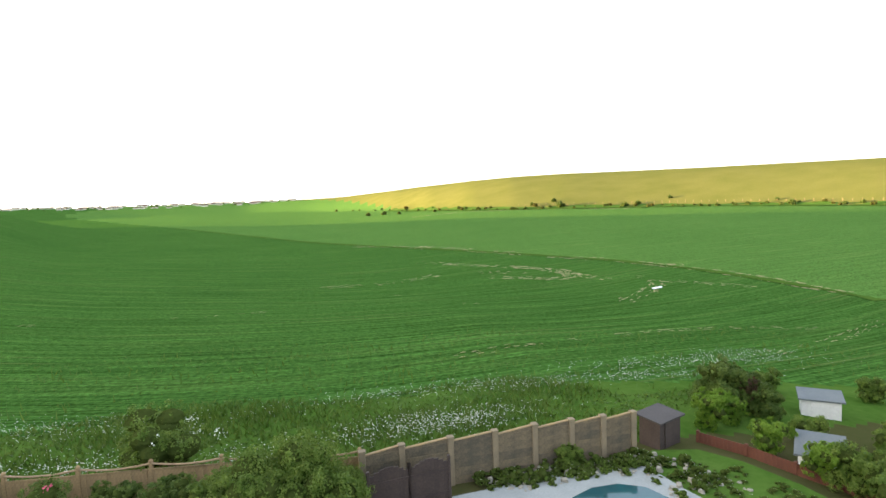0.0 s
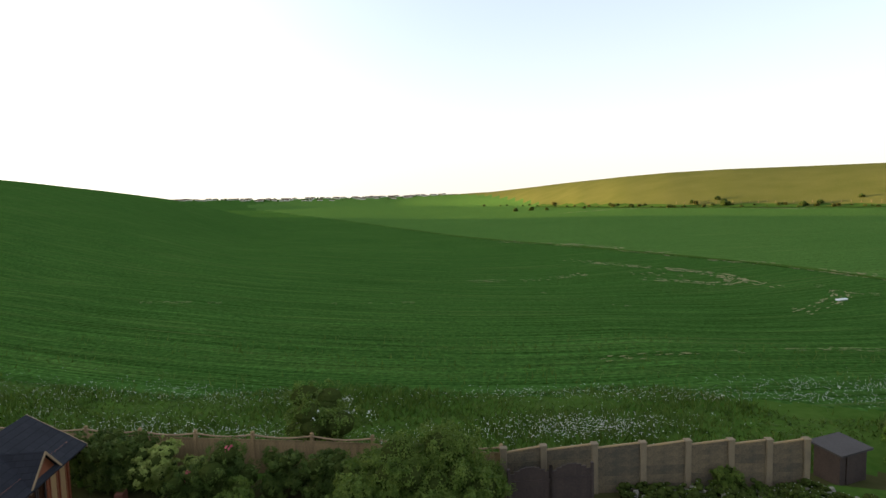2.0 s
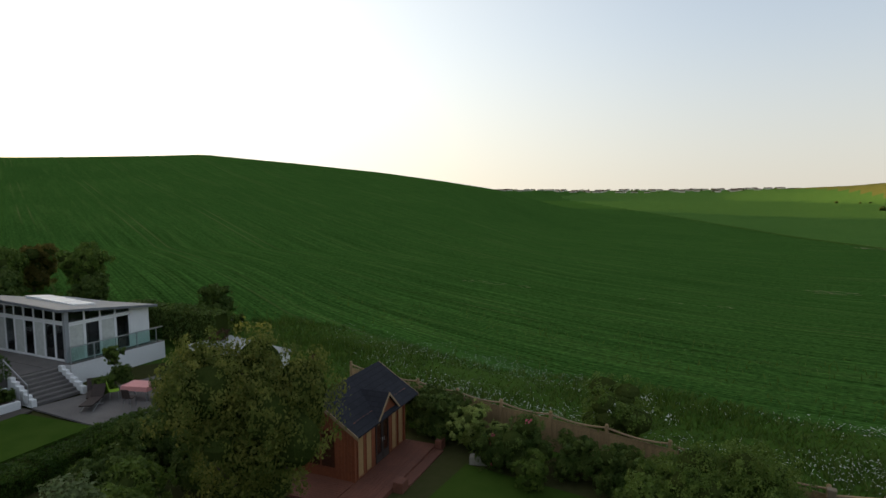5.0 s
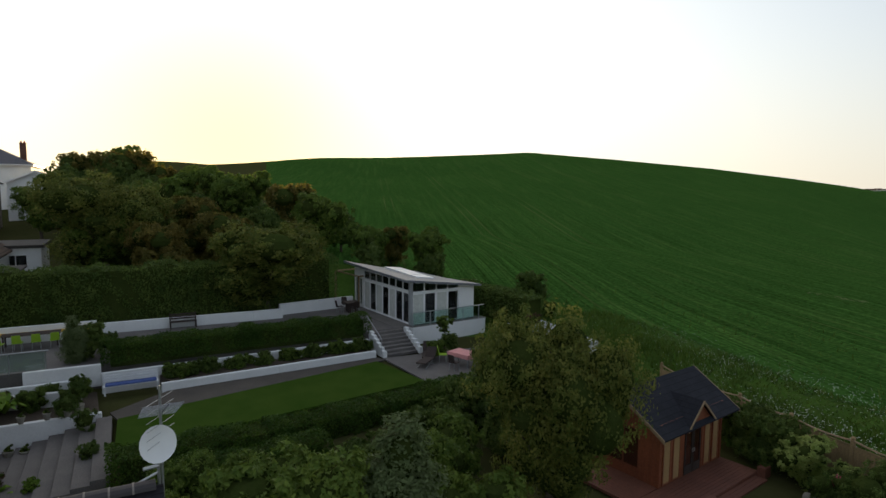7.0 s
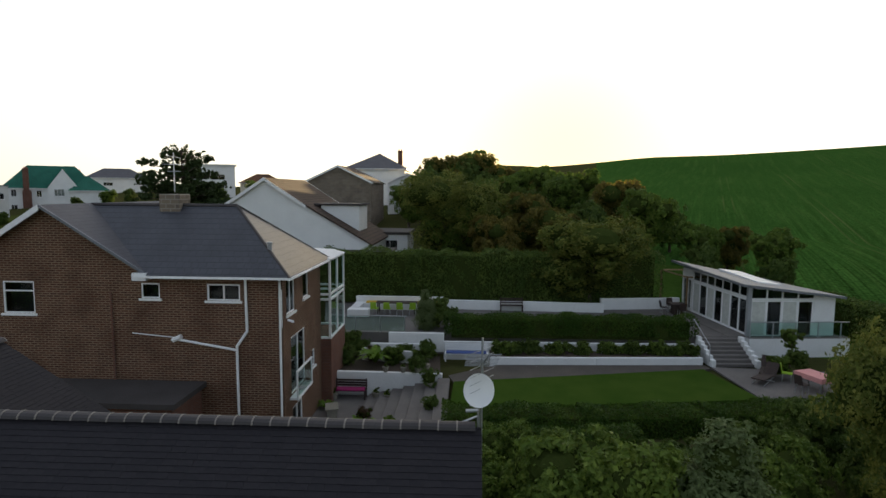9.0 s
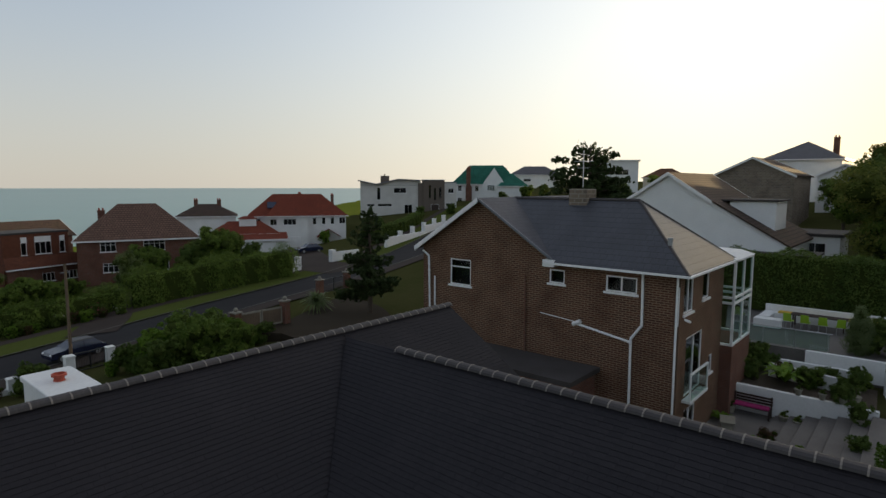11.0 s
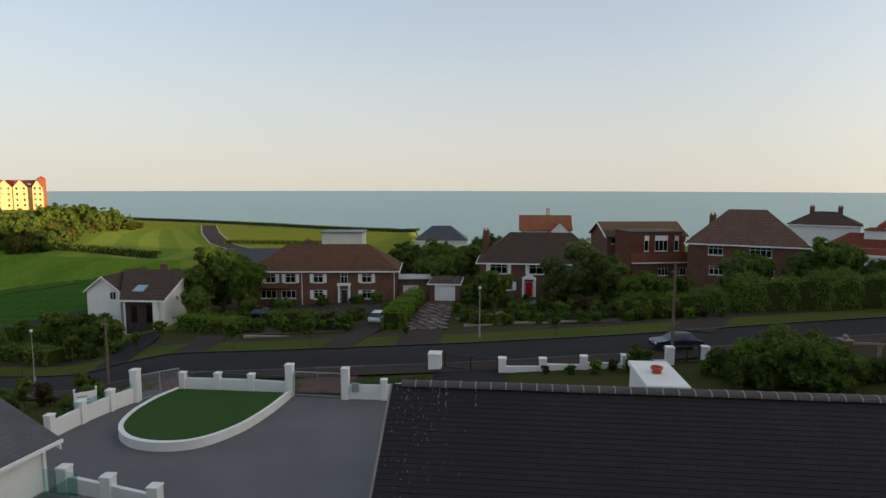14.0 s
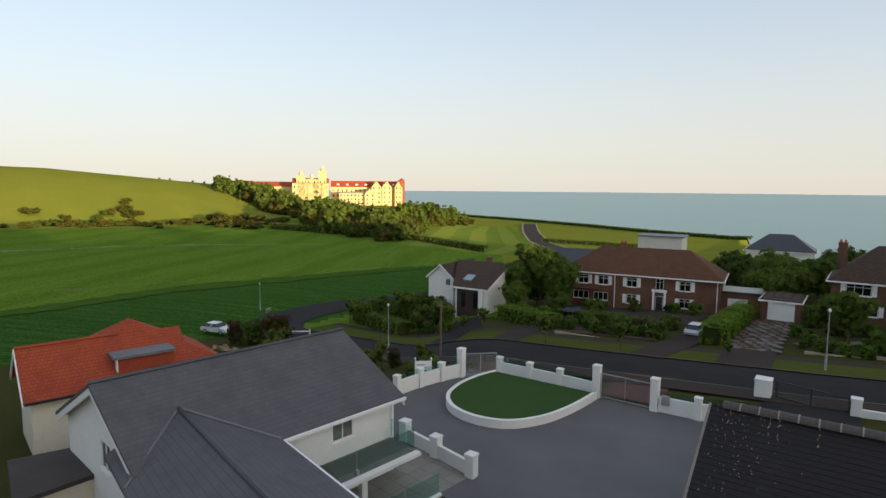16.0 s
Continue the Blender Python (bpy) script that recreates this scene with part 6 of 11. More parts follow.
h9 = house("house", -137.15, -100.33, 5.2, 123, 18.6, 9, 6.8, 4.9, "white house with green tiled roof, front gable and brick chimney", wall=M_WHITE, roof=M_TILEG, chimneys=[(5.4, 2.0, 1.0, 10.6, M_BRICK2)], wins=[("S", 1.6, 4.4, 1.0, 1.6, {}), ("S", 1.5, 0.6, 1.2, 1.9, {}), ("S", 15.4, 4.5, 0.7, 1.4, dict(bars=1)), ("S", 16.9, 4.5, 1.2, 1.4, dict(bars=1)), ("S", 6.4, 4.3, 1.0, 1.5, dict(bars=1))])
part("chimney_breast", Shape().box(-5.5, -3.8, -5.3, -4.52, -2, 5.6).hull([(-5.5, -5.3, 5.6), (-3.8, -5.3, 5.6), (-3.8, -4.52, 5.6), (-5.5, -4.52, 5.6)], [(-5.3, -5.3, 6.0), (-4.2, -5.3, 6.0), (-4.2, -4.52, 6.0), (-5.3, -4.52, 6.0)]).box(-5.3, -4.2, -5.3, -4.52, 6.0, 10.6).box(-5.38, -4.12, -5.38, -4.44, 10.6, 10.8), M_BRICK2, h9, "tall red-brown brick chimney")
part("chimney_pot", Shape().lathe(-4.95, -4.9, [(0.16, 10.8), (0.12, 11.2), (0.15, 11.25)], 8).lathe(-4.5, -4.9, [(0.16, 10.8), (0.12, 11.2), (0.15, 11.25)], 8), M_TERRA, h9)
s_ = Shape().box(-0.6, 5.4, -5.4, 0.5, -2, 6.6)
s_.hull([(-0.6, -5.4, 6.6), (5.4, -5.4, 6.6), (2.4, -5.4, 10.85)], [(-0.6, 0.5, 6.6), (5.4, 0.5, 6.6), (2.4, 0.5, 10.85)])
part("front_gable", s_, M_WHITE, h9)
s_ = Shape()
roof_gable(s_, -0.6, 5.4, -5.2, 0.6, 6.75, 11.0, 0.2, along="y")
part("gable_roof", s_, M_TILEG, h9)
part("gable_window", Shape().box(0.6, 2.6, -5.46, -5.41, 4.6, 6.1), M_GLASS, h9)
part("gable_window_frame", Shape().box(0.5, 2.7, -5.5, -5.41, 6.1, 6.2).box(0.5, 2.7, -5.54, -5.41, 4.45, 4.6).box(0.5, 0.62, -5.5, -5.41, 4.6, 6.1).box(2.58, 2.7, -5.5, -5.41, 4.6, 6.1).box(1.22, 1.3, -5.5, -5.41, 4.6, 6.1).box(1.9, 1.98, -5.5, -5.41, 4.6, 6.1), M_UPVC, h9)
house("house", -139.5, -93.0, 5.4, 127, 8, 8, 6.0, 3.2, "white wing with green tiled roof", wall=M_WHITE, roof=M_TILEG)
house("house", -173.5, -106.5, 7.8, 121, 16, 9, 7.2, 2.6, "white house with dark roof", wall=M_WHITE, roof=M_SLATE, wins=[("S", 4.4, 4.6, 2.4, 1.0, dict(bars=2)), ("S", 9.4, 2.2, 2.4, 1.0, dict(bars=2))])
house("house", -149.5, -66.0, 9.0, 113, 10.0, 8, 8.6, 0.3, "white flat-roofed house on the rise", wall=M_WHITE, roof=M_WHITE, style="flat", wins=[("S", 4.4, 5.0, 3.2, 1.4, dict(bars=1)), ("S", 1.0, 5.0, 2.0, 1.2, dict(bars=1))])
house("house", -157, -56.0, 9.0, 108, 11, 8, 4.6, 2.2, "cream house with brown roof on the rise", wall=M_CREAM, roof=M_TILEB)
house("house", -160, -45.0, 9.5, 105, 9, 8, 3.0, 1.8, "low house with dark roof on the rise", wall=M_CREAM, roof=M_TILEB, style="gable")
# west: the white gable house and the ones behind it
# the trees' shade on these roofs is put into the dark tile colour
wg = house("house", -55.2, -17.4, 4.2, 90, 6.6, 12, 6.3, 2.15, "white rendered gable house with brown tiled roof", wall=M_WHITE, roof=M_TILEK, style="gable", along="y", over=0.25)
s_ = Shape()
s_.hull([(3.3, -6.0, -2), (8.9, -6.0, -2), (8.9, -6.0, 2.9), (3.3, -6.0, 6.2)], [(3.3, 5.0, -2), (8.9, 5.0, -2), (8.9, 5.0, 2.9), (3.3, 5.0, 6.2)])
part("wall", s_, M_WHITE, wg)
part("roof", Shape().hull([(3.2, -6.25, 6.25), (9.2, -6.25, 2.75), (9.2, -6.25, 2.9), (3.2, -6.25, 6.4)], [(3.2, 5.1, 6.25), (9.2, 5.1, 2.75), (9.2, 5.1, 2.9), (3.2, 5.1, 6.4)]), M_TILEK, wg)
part("dormer", Shape().box(4.2, 7.6, -3.6, 0.5, 3.6, 6.1), M_WHITE, wg)
part("dormer_roof", Shape().box(3.6, 7.8, -3.8, 0.7, 6.1, 6.25), M_FELT, wg)
fl = thing("flat_extension", -50.0, -12.0, 4.0, 90, "low extension with a dark flat roof and white fascia", "extension")
part("wall", Shape().box(-4.5, 5.4, -2.0, 1.6, -2, 2.2), M_WHITE, fl)
part("roof", Shape().box(-4.7, 5.6, -2.3, 1.7, 2.45, 2.6), M_FELT, fl)
part("fascia", Shape().box(-4.68, 5.58, -2.28, 1.68, 2.2, 2.448), M_UPVC, fl)
house("house", -88.5, -18.6, 8.2, 90, 9.4, 12, 4.7, 2.25, "stone-fronted gable house with brown roof", wall=M_STONE, roof=M_TILEK, style="gable", along="y", gable=M_STONE, over=0.3)
house("house", -119.5, -18.3, 11.2, 90, 11.5, 12, 4.9, 3.0, "large white house with grey slate hipped roof", wall=M_WHITE, roof=M_SLATE, chimneys=[(4.4, -2.0, 0.9, 8.2, M_BRICK2)])
house("house", -104, -10.6, 9.6, 90, 6.6, 9, 3.5, 1.55, "white gable-fronted house with brown roof", wall=M_WHITE, roof=M_TILEK, style="gable", along="y", over=0.25, wins=[("S", 2.9, 1.4, 1.0, 0.9, dict(bars=1))])
house("garden_room", -62.0, -8.4, 4.6, 90, 4.3, 6, 2.6, 0.25, "small white building with flat dark roof and glazed doors", wall=M_WHITE, roof=M_FELT, style="flat", over=0.2, wins=[("S", 1.7, 0.05, 1.6, 2.0, dict(bars=1, sill=False))])


# ---- plants ----
def leaf_mesh(name, spots, normals, size, material, rng, long=1.7, core=None):
    """One small bent leaf at each spot, turned about at random."""
    n = len(spots)
    d = rng.normal(size=(n, 3))
    nrm = normals + 0.55 * rng.normal(size=(n, 3))
    nrm /= np.linalg.norm(nrm, axis=1)[:, None] + 1e-9
    t = np.cross(nrm, d)
    t /= np.linalg.norm(t, axis=1)[:, None] + 1e-9
    b = np.cross(nrm, t)
    s = size * rng.uniform(0.6, 1.35, n)[:, None]
    v = np.stack([spots - t * s * long / 2, spots + b * s * 0.5 + nrm * s * 0.12, spots + t * s * long / 2 - nrm * s * 0.15, spots - b * s * 0.5 + nrm * s * 0.12], axis=1).reshape(-1, 3)
    f = (np.arange(n)[:, None] * 4 + np.array([0, 1, 2, 3])[None]).tolist()
    v = v.tolist()
    if core is not None:
        k = len(v)
        v += core.v
        f += [tuple(k + i for i in q) for q in core.f]
    me = bpy.data.meshes.new(name)
    me.from_pydata(v, [], f)
    me.materials.append(material)
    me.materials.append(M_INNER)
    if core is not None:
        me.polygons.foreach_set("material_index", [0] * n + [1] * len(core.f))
    return me


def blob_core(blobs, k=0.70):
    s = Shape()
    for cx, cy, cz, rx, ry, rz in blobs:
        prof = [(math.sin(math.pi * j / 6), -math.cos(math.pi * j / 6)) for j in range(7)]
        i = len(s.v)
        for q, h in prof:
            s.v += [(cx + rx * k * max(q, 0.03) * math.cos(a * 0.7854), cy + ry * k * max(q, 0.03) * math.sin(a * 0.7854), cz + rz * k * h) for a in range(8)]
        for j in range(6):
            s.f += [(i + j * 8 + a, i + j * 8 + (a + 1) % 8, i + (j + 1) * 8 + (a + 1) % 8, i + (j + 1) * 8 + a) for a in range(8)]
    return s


def crown(name, blobs, count, size, material, seed=1, shell=0.30, core=True, long=1.7, spray=48):
    """Leaves in uneven sprays at the twigs' ends, over cores coloured dark as inner shade."""
    rng = np.random.default_rng(seed)
    bl = np.array(blobs, float)
    area = (bl[:, 3] * bl[:, 4] + bl[:, 4] * bl[:, 5] + bl[:, 3] * bl[:, 5])
    tufts = max(16, count // spray)
    pick = rng.choice(len(bl), tufts, p=area / area.sum())
    d = rng.normal(size=(tufts, 3)) + np.array([0, 0, 0.25])
    d /= np.linalg.norm(d, axis=1)[:, None]
    rad = 0.98 - shell * rng.random(tufts) ** 1.5 + 0.11 * rng.normal(size=tufts)
    lump = 1 + 0.14 * np.sin(d[:, 0] * 5 + pick) * np.sin(d[:, 1] * 6 + 2 * pick)
    at = bl[pick, :3] + d * bl[pick, 3:] * (rad * lump)[:, None]
    wide = bl[pick, 3:].mean(axis=1) * rng.uniform(0.10, 0.27, tufts)
    share = wide ** 1.4
    of = rng.choice(tufts, count, p=share / share.sum())
    off = rng.normal(size=(count, 3)) * 0.62
    along = (off * d[of]).sum(axis=1)
    off = off - d[of] * (along * 0.35)[:, None] - np.array([0, 0, 0.25]) * (off ** 2).sum(axis=1)[:, None] * 0.5
    spots = at[of] + off * wide[of][:, None]
    face = d[of] + 0.8 * off
    low = spots[:, 2] > 0.03
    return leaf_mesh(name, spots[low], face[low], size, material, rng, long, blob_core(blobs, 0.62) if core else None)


def puff(seed, n, w, h, base=0.3, top=1.0):
    """Ellipsoids that make an uneven crown of width w, from base * h to h."""
    rng = random.Random(seed)
    out = []
    for k in range(n):
        a, q = rng.uniform(0, 6.28), rng.random() ** 0.6
        zz = rng.uniform(base + 0.12, top - 0.14)
        e = math.sqrt(max(0.05, 1 - ((zz - (base + top) / 2) / ((top - base) / 2)) ** 2))
        r = w * 0.5 * q * e * 0.75
        s = w * rng.uniform(0.17, 0.27)
        out.append((r * math.cos(a), r * math.sin(a), zz * h, s, s, s * rng.uniform(0.7, 1.0)))
    out.append((0, 0, h * (base + top) / 2, w * 0.3, w * 0.3, h * (top - base) * 0.38))
    return out


def limbs(h, r, base, seed, n=6, spread=0.5):
    rng = random.Random(seed)
    s = Shape()
    lean = (rng.uniform(-0.05, 0.05) * h, rng.uniform(-0.05, 0.05) * h)
    mid = (lean[0] * 0.5, lean[1] * 0.5, h * base)
    s.tube((0, 0, -0.3), mid, r, r * 0.75, 8)
    s.tube(mid, (lean[0], lean[1], h * 0.85), r * 0.75, r * 0.2, 7)
    for k in range(n):
        a = 6.28 * k / n + rng.uniform(-0.4, 0.4)
        z0 = h * rng.uniform(base * 0.8, 0.6)
        s.tube((lean[0] * z0 / h, lean[1] * z0 / h, z0), (spread * h * 0.45 * math.cos(a), spread * h * 0.45 * math.sin(a), z0 + h * rng.uniform(0.15, 0.3)), r * 0.42, r * 0.1, 6)
    return s


PLANTS = {}
def plant_kind(key, h, w, material, count, size, name, label, category, base=0.25, n=14, trunk=True, seed=1, blobs=None, flowers=None, long=1.7, shell=0.30):
    """The meshes of one kind of plant, made once and then shared."""
    bl = blobs or puff(seed, n, w, h, base)
    PLANTS[key] = dict(name=name, label=label, category=category, crown=crown("crown", bl, count, size, material, seed, long=long, shell=shell), trunk=limbs(h, max(0.05, w * 0.035), base + 0.1, seed).mesh("trunk", M_BARK) if trunk else None,
                       flowers=crown("flowers", bl, flowers[1], flowers[2], flowers[0], seed + 50, shell=0.05, core=False, long=1.1) if flowers else None)


def plant(key, x, y, scale=1.0, turn=None, z=None, group="", label="", tall=1.0):
    k = PLANTS[key]
    ob = thing(k["name"], x, y, gz(x, y) - 0.05 if z is None else z, (x * 47 + y * 31) % 360 if turn is None else turn, label or k["label"], k["category"], group)
    ob.scale = (scale, scale, scale * tall)
    if k["trunk"]:
        part("trunk", k["trunk"], None, ob)
    part("crown", k["crown"], None, ob)
    if k["flowers"]:
        part("flowers", k["flowers"], None, ob)
    return ob


plant_kind("broad", 7, 6, M_LEAF, 18000, 0.16, "tree", "broad-leaved green garden tree", "tree", seed=4, n=16)
plant_kind("olive", 7.2, 6.6, M_LEAFO, 56000, 0.085, "tree", "large round tree with olive-brown green leaves", "tree", base=0.08, seed=7, n=26, shell=0.55)
plant_kind("elder", 3.4, 4.2, M_LEAF, 48000, 0.05, "shrub", "large spreading leafy green garden bush", "shrub", base=0.0, seed=41, n=16, trunk=False, shell=0.5)
plant_kind("wispy", 8, 4.6, M_LEAFW, 26000, 0.085, "tree", "tall airy tree with thin grey-green leaves", "tree", base=0.06, seed=45, n=24, shell=0.75)
plant_kind("dark", 6, 5, M_LEAFD, 16000, 0.15, "tree", "dense dark green garden tree", "tree", base=0.12, seed=9, n=15)
plant_kind("autumn", 6, 6, M_LEAFB, 16000, 0.15, "tree", "brownish green tree in a scrubby wood", "tree", base=0.1, seed=11, n=15)
plant_kind("willow", 6.5, 7.0, M_LEAFO, 24000, 0.14, "tree", "wide rounded tree with drooping dusky leaves", "tree", base=0.05, seed=13, n=18)
plant_kind("shrub", 2.2, 2.6, M_LEAF, 15000, 0.062, "shrub", "rounded mid-green leafy garden shrub", "shrub", base=0.0, seed=15, n=11, trunk=False)
plant_kind("darkshrub", 2.0, 2.4, M_LEAFD, 14000, 0.062, "shrub", "dense dark green leafy garden shrub", "shrub", base=0.0, seed=17, n=11, trunk=False)
plant_kind("lightshrub", 2.2, 2.0, M_LEAFL, 11000, 0.062, "shrub", "bright yellow-green leafy garden bush", "shrub", base=0.0, seed=19, n=11, trunk=False)
plant_kind("paleshrub", 2.4, 2.2, M_LEAFP, 11000, 0.062, "shrub", "bright pale yellow-green variegated bush", "shrub", base=0.0, seed=43, n=10, trunk=False)
plant_kind("grey", 4.4, 2.3, M_LEAFG, 34000, 0.055, "shrub", "tall rounded pale grey-green shrub", "shrub", base=0.0, seed=21, trunk=False, blobs=[(0, 0, 1.1, 1.1, 1.1, 1.3), (0.1, 0, 2.3, 0.95, 0.95, 1.2), (0, 0.05, 3.4, 0.62, 0.62, 1.0), (0.3, 0.2, 2.9, 0.5, 0.5, 0.7), (-0.4, -0.1, 2.4, 0.6, 0.6, 0.8)])
plant_kind("copper", 2.6, 2.4, M_LEAFR, 9000, 0.05, "shrub", "dark copper-leaved rounded garden shrub", "shrub", base=0.0, seed=23, n=11, trunk=False)
plant_kind("whiteflower", 2.6, 3.4, M_LEAF, 14000, 0.05, "shrub", "elder bush covered in white blossom", "shrub", base=0.0, seed=25, n=13, trunk=False, flowers=(M_PETAL, 300, 0.05))
plant_kind("rose", 2.0, 2.8, M_LEAFD, 10000, 0.045, "shrub", "rose bush with pink and red blooms", "shrub", base=0.0, seed=27, n=12, trunk=False, flowers=(M_PETALP, 160, 0.09))
plant_kind("yellowbush", 1.8, 2.6, M_LEAFL, 3000, 0.08, "shrub", "rounded bush covered with yellow blossom", "shrub", base=0.0, seed=29, n=11, trunk=False, flowers=(M_PETALY, 900, 0.08))
plant_kind("young", 3.6, 2.0, M_LEAF, 3000, 0.10, "tree", "slender young green street tree", "tree", base=0.35, seed=31, n=9)
plant_kind("scrub", 5, 8, M_LEAFD, 5000, 0.30, "scrub", "clump of dark hillside scrub", "scrub", base=0.0, seed=33, n=14, trunk=False)
plant_kind("scrubb", 5, 8, M_LEAFB, 5000, 0.30, "scrub", "clump of brownish hillside scrub", "scrub", base=0.0, seed=35, n=14, trunk=False)
plant_kind("hillbush", 4, 9, M_LEAFB, 6000, 0.24, "bush", "low brown and olive bush on the golden hillside", "bush", base=0.0, seed=47, n=16, trunk=False, shell=0.5)
plant_kind("farwood", 9, 13, M_LEAF, 7000, 0.42, "tree", "rounded tree in a hillside wood", "tree", base=0.0, seed=37, n=16, trunk=False)
plant_kind("tuft", 0.5, 0.7, M_LEAF, 420, 0.06, "plant", "low leafy plant between rockery stones", "plant", base=0.0, seed=39, n=6, trunk=False, flowers=(M_PETAL, 7, 0.03))


def pine(x, y, h, label, seed=1, z=None, w=0.34, low=0.16, taper=0.8, tiers=11, flat=0.05, leaves=9000, category="tree"):
    """A conifer of flat, ragged branch layers; taper: how far the layers shrink towards the top."""
    t = thing("conifer", x, y, gz(x, y) if z is None else z, 0, label, category)
    rng = random.Random(seed)
    part("trunk", Shape().tube((0, 0, -0.3), (0, 0, h * 0.96), 0.025 * h, 0.008 * h, 8), M_BARK, t)
    bl = []
    br = Shape()
    for k in range(tiers):
        q0 = k / (tiers - 1)
        r = h * w * (1 - taper * q0 ** 1.4)
        for j in range(5):
            zz = h * (low + (0.95 - low) * q0) + rng.uniform(-0.03, 0.03) * h
            a = rng.uniform(0, 6.28)
            q = r * rng.choice((0.6, 0.8, 1.0, 1.25)) * rng.uniform(0.85, 1.1)
            lift = q * rng.uniform(-0.12, 0.28)
            br.tube((0, 0, zz - h * 0.02), (q * math.cos(a), q * math.sin(a), zz + lift), 0.006 * h, 0.002 * h, 5)
            for e in (0.3, 0.55, 0.8, 1.0):
                s = max(q * rng.uniform(0.13, 0.24), 0.018 * h)
                b = a + rng.uniform(-0.3, 0.3)
                bl.append((q * e * math.cos(b), q * e * math.sin(b), zz + lift * e + h * 0.01, s, s, h * flat * rng.uniform(0.35, 0.75)))
    part("branch", br, M_BARK, t)
    part("crown", crown("crown", bl, leaves, 0.014 * h, M_CONIFER, seed, core=False, long=2.4, shell=0.9, spray=8), None, t)
    return t


def hedge(line, width, height, label, z=None, material=M_HEDGE, seed=1, dens=450, size=0.062, name="hedge", loose=1.0):
    """A clipped hedge along a line: a leafy skin over a body coloured dark as inner shade."""
    rng = np.random.default_rng(seed)
    h = thing(name, line[0][0], line[0][1], 0, 0, label, "hedge")
    ox, oy = line[0]
    spots, nrm = [], []
    core = Shape()
    for (x0, y0), (x1, y1) in zip(line, line[1:]):
        ln = math.hypot(x1 - x0, y1 - y0)
        dx, dy = (x1 - x0) / ln, (y1 - y0) / ln
        n = int(ln * (width + 2 * height) * dens)
        u = rng.random(n) * (ln + width * 0.6) - width * 0.3
        q = rng.random(n) * (width + 2 * height)
        side = np.where(q < height, -1, np.where(q < height + width, 0, 1))
        off = np.where(side == -1, -width / 2, np.where(side == 1, width / 2, q - height - width / 2))
        up = np.where(side == 0, height, np.where(side == -1, q, q - height - width))
        wob = (0.10 * np.sin(u * 1.7 + seed) + 0.07 * np.sin(u * 4.3 + up * 3)) * loose + (loose - 1) * 0.16 * (np.sin(u * 0.9 + seed * 2) + np.sin(u * 2.3 + off * 1.9)) + 0.05 * loose * rng.normal(size=n)
        off = off + np.where(side != 0, side * wob, 0) * min(1, width)
        up = up + np.where(side == 0, wob, 0)
        up = np.where((side == 0), up - 0.18 * (np.abs(off) / (width / 2)) ** 4, up)
        px, py = x0 + dx * u - dy * off, y0 + dy * u + dx * off
        g = (ground(px, py) if z is None else z) + np.clip(up, 0.0, None)
        spots.append(np.stack([px - ox, py - oy, g], 1))
        nrm.append(np.stack([-dy * side, dx * side, np.where(side == 0, 1.0, 0.15)], 1))
        k = max(1, int(ln / 3))
        for j in range(k):
            a, b = ln * j / k, ln * (j + 1) / k
            c = []
            for uu in (a, b):
                for o in (-width / 2 + 0.1, width / 2 - 0.1):
                    c.append((x0 + dx * uu - dy * o - ox, y0 + dy * uu + dx * o - oy))
            g0 = [(gz(p[0] + ox, p[1] + oy) if z is None else z) for p in c]
            ring = (0, 2, 3, 1)
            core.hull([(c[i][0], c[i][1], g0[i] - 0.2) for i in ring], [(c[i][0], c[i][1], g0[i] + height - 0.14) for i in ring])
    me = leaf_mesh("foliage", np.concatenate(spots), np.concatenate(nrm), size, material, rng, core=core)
    part("foliage", me, None, h)
    return h


# ---- gardens to the north ----
def run(line, step):
    """Points every step metres along a line, with their turn."""
    out, rest = [], 0.0
    for (x0, y0), (x1, y1) in zip(line, line[1:]):
        ln = math.hypot(x1 - x0, y1 - y0)
        u = rest
        while u < ln:
            out.append((x0 + (x1 - x0) * u / ln, y0 + (y1 - y0) * u / ln, math.degrees(math.atan2(y1 - y0, x1 - x0))))
            u += step
        rest = u - ln
    return out


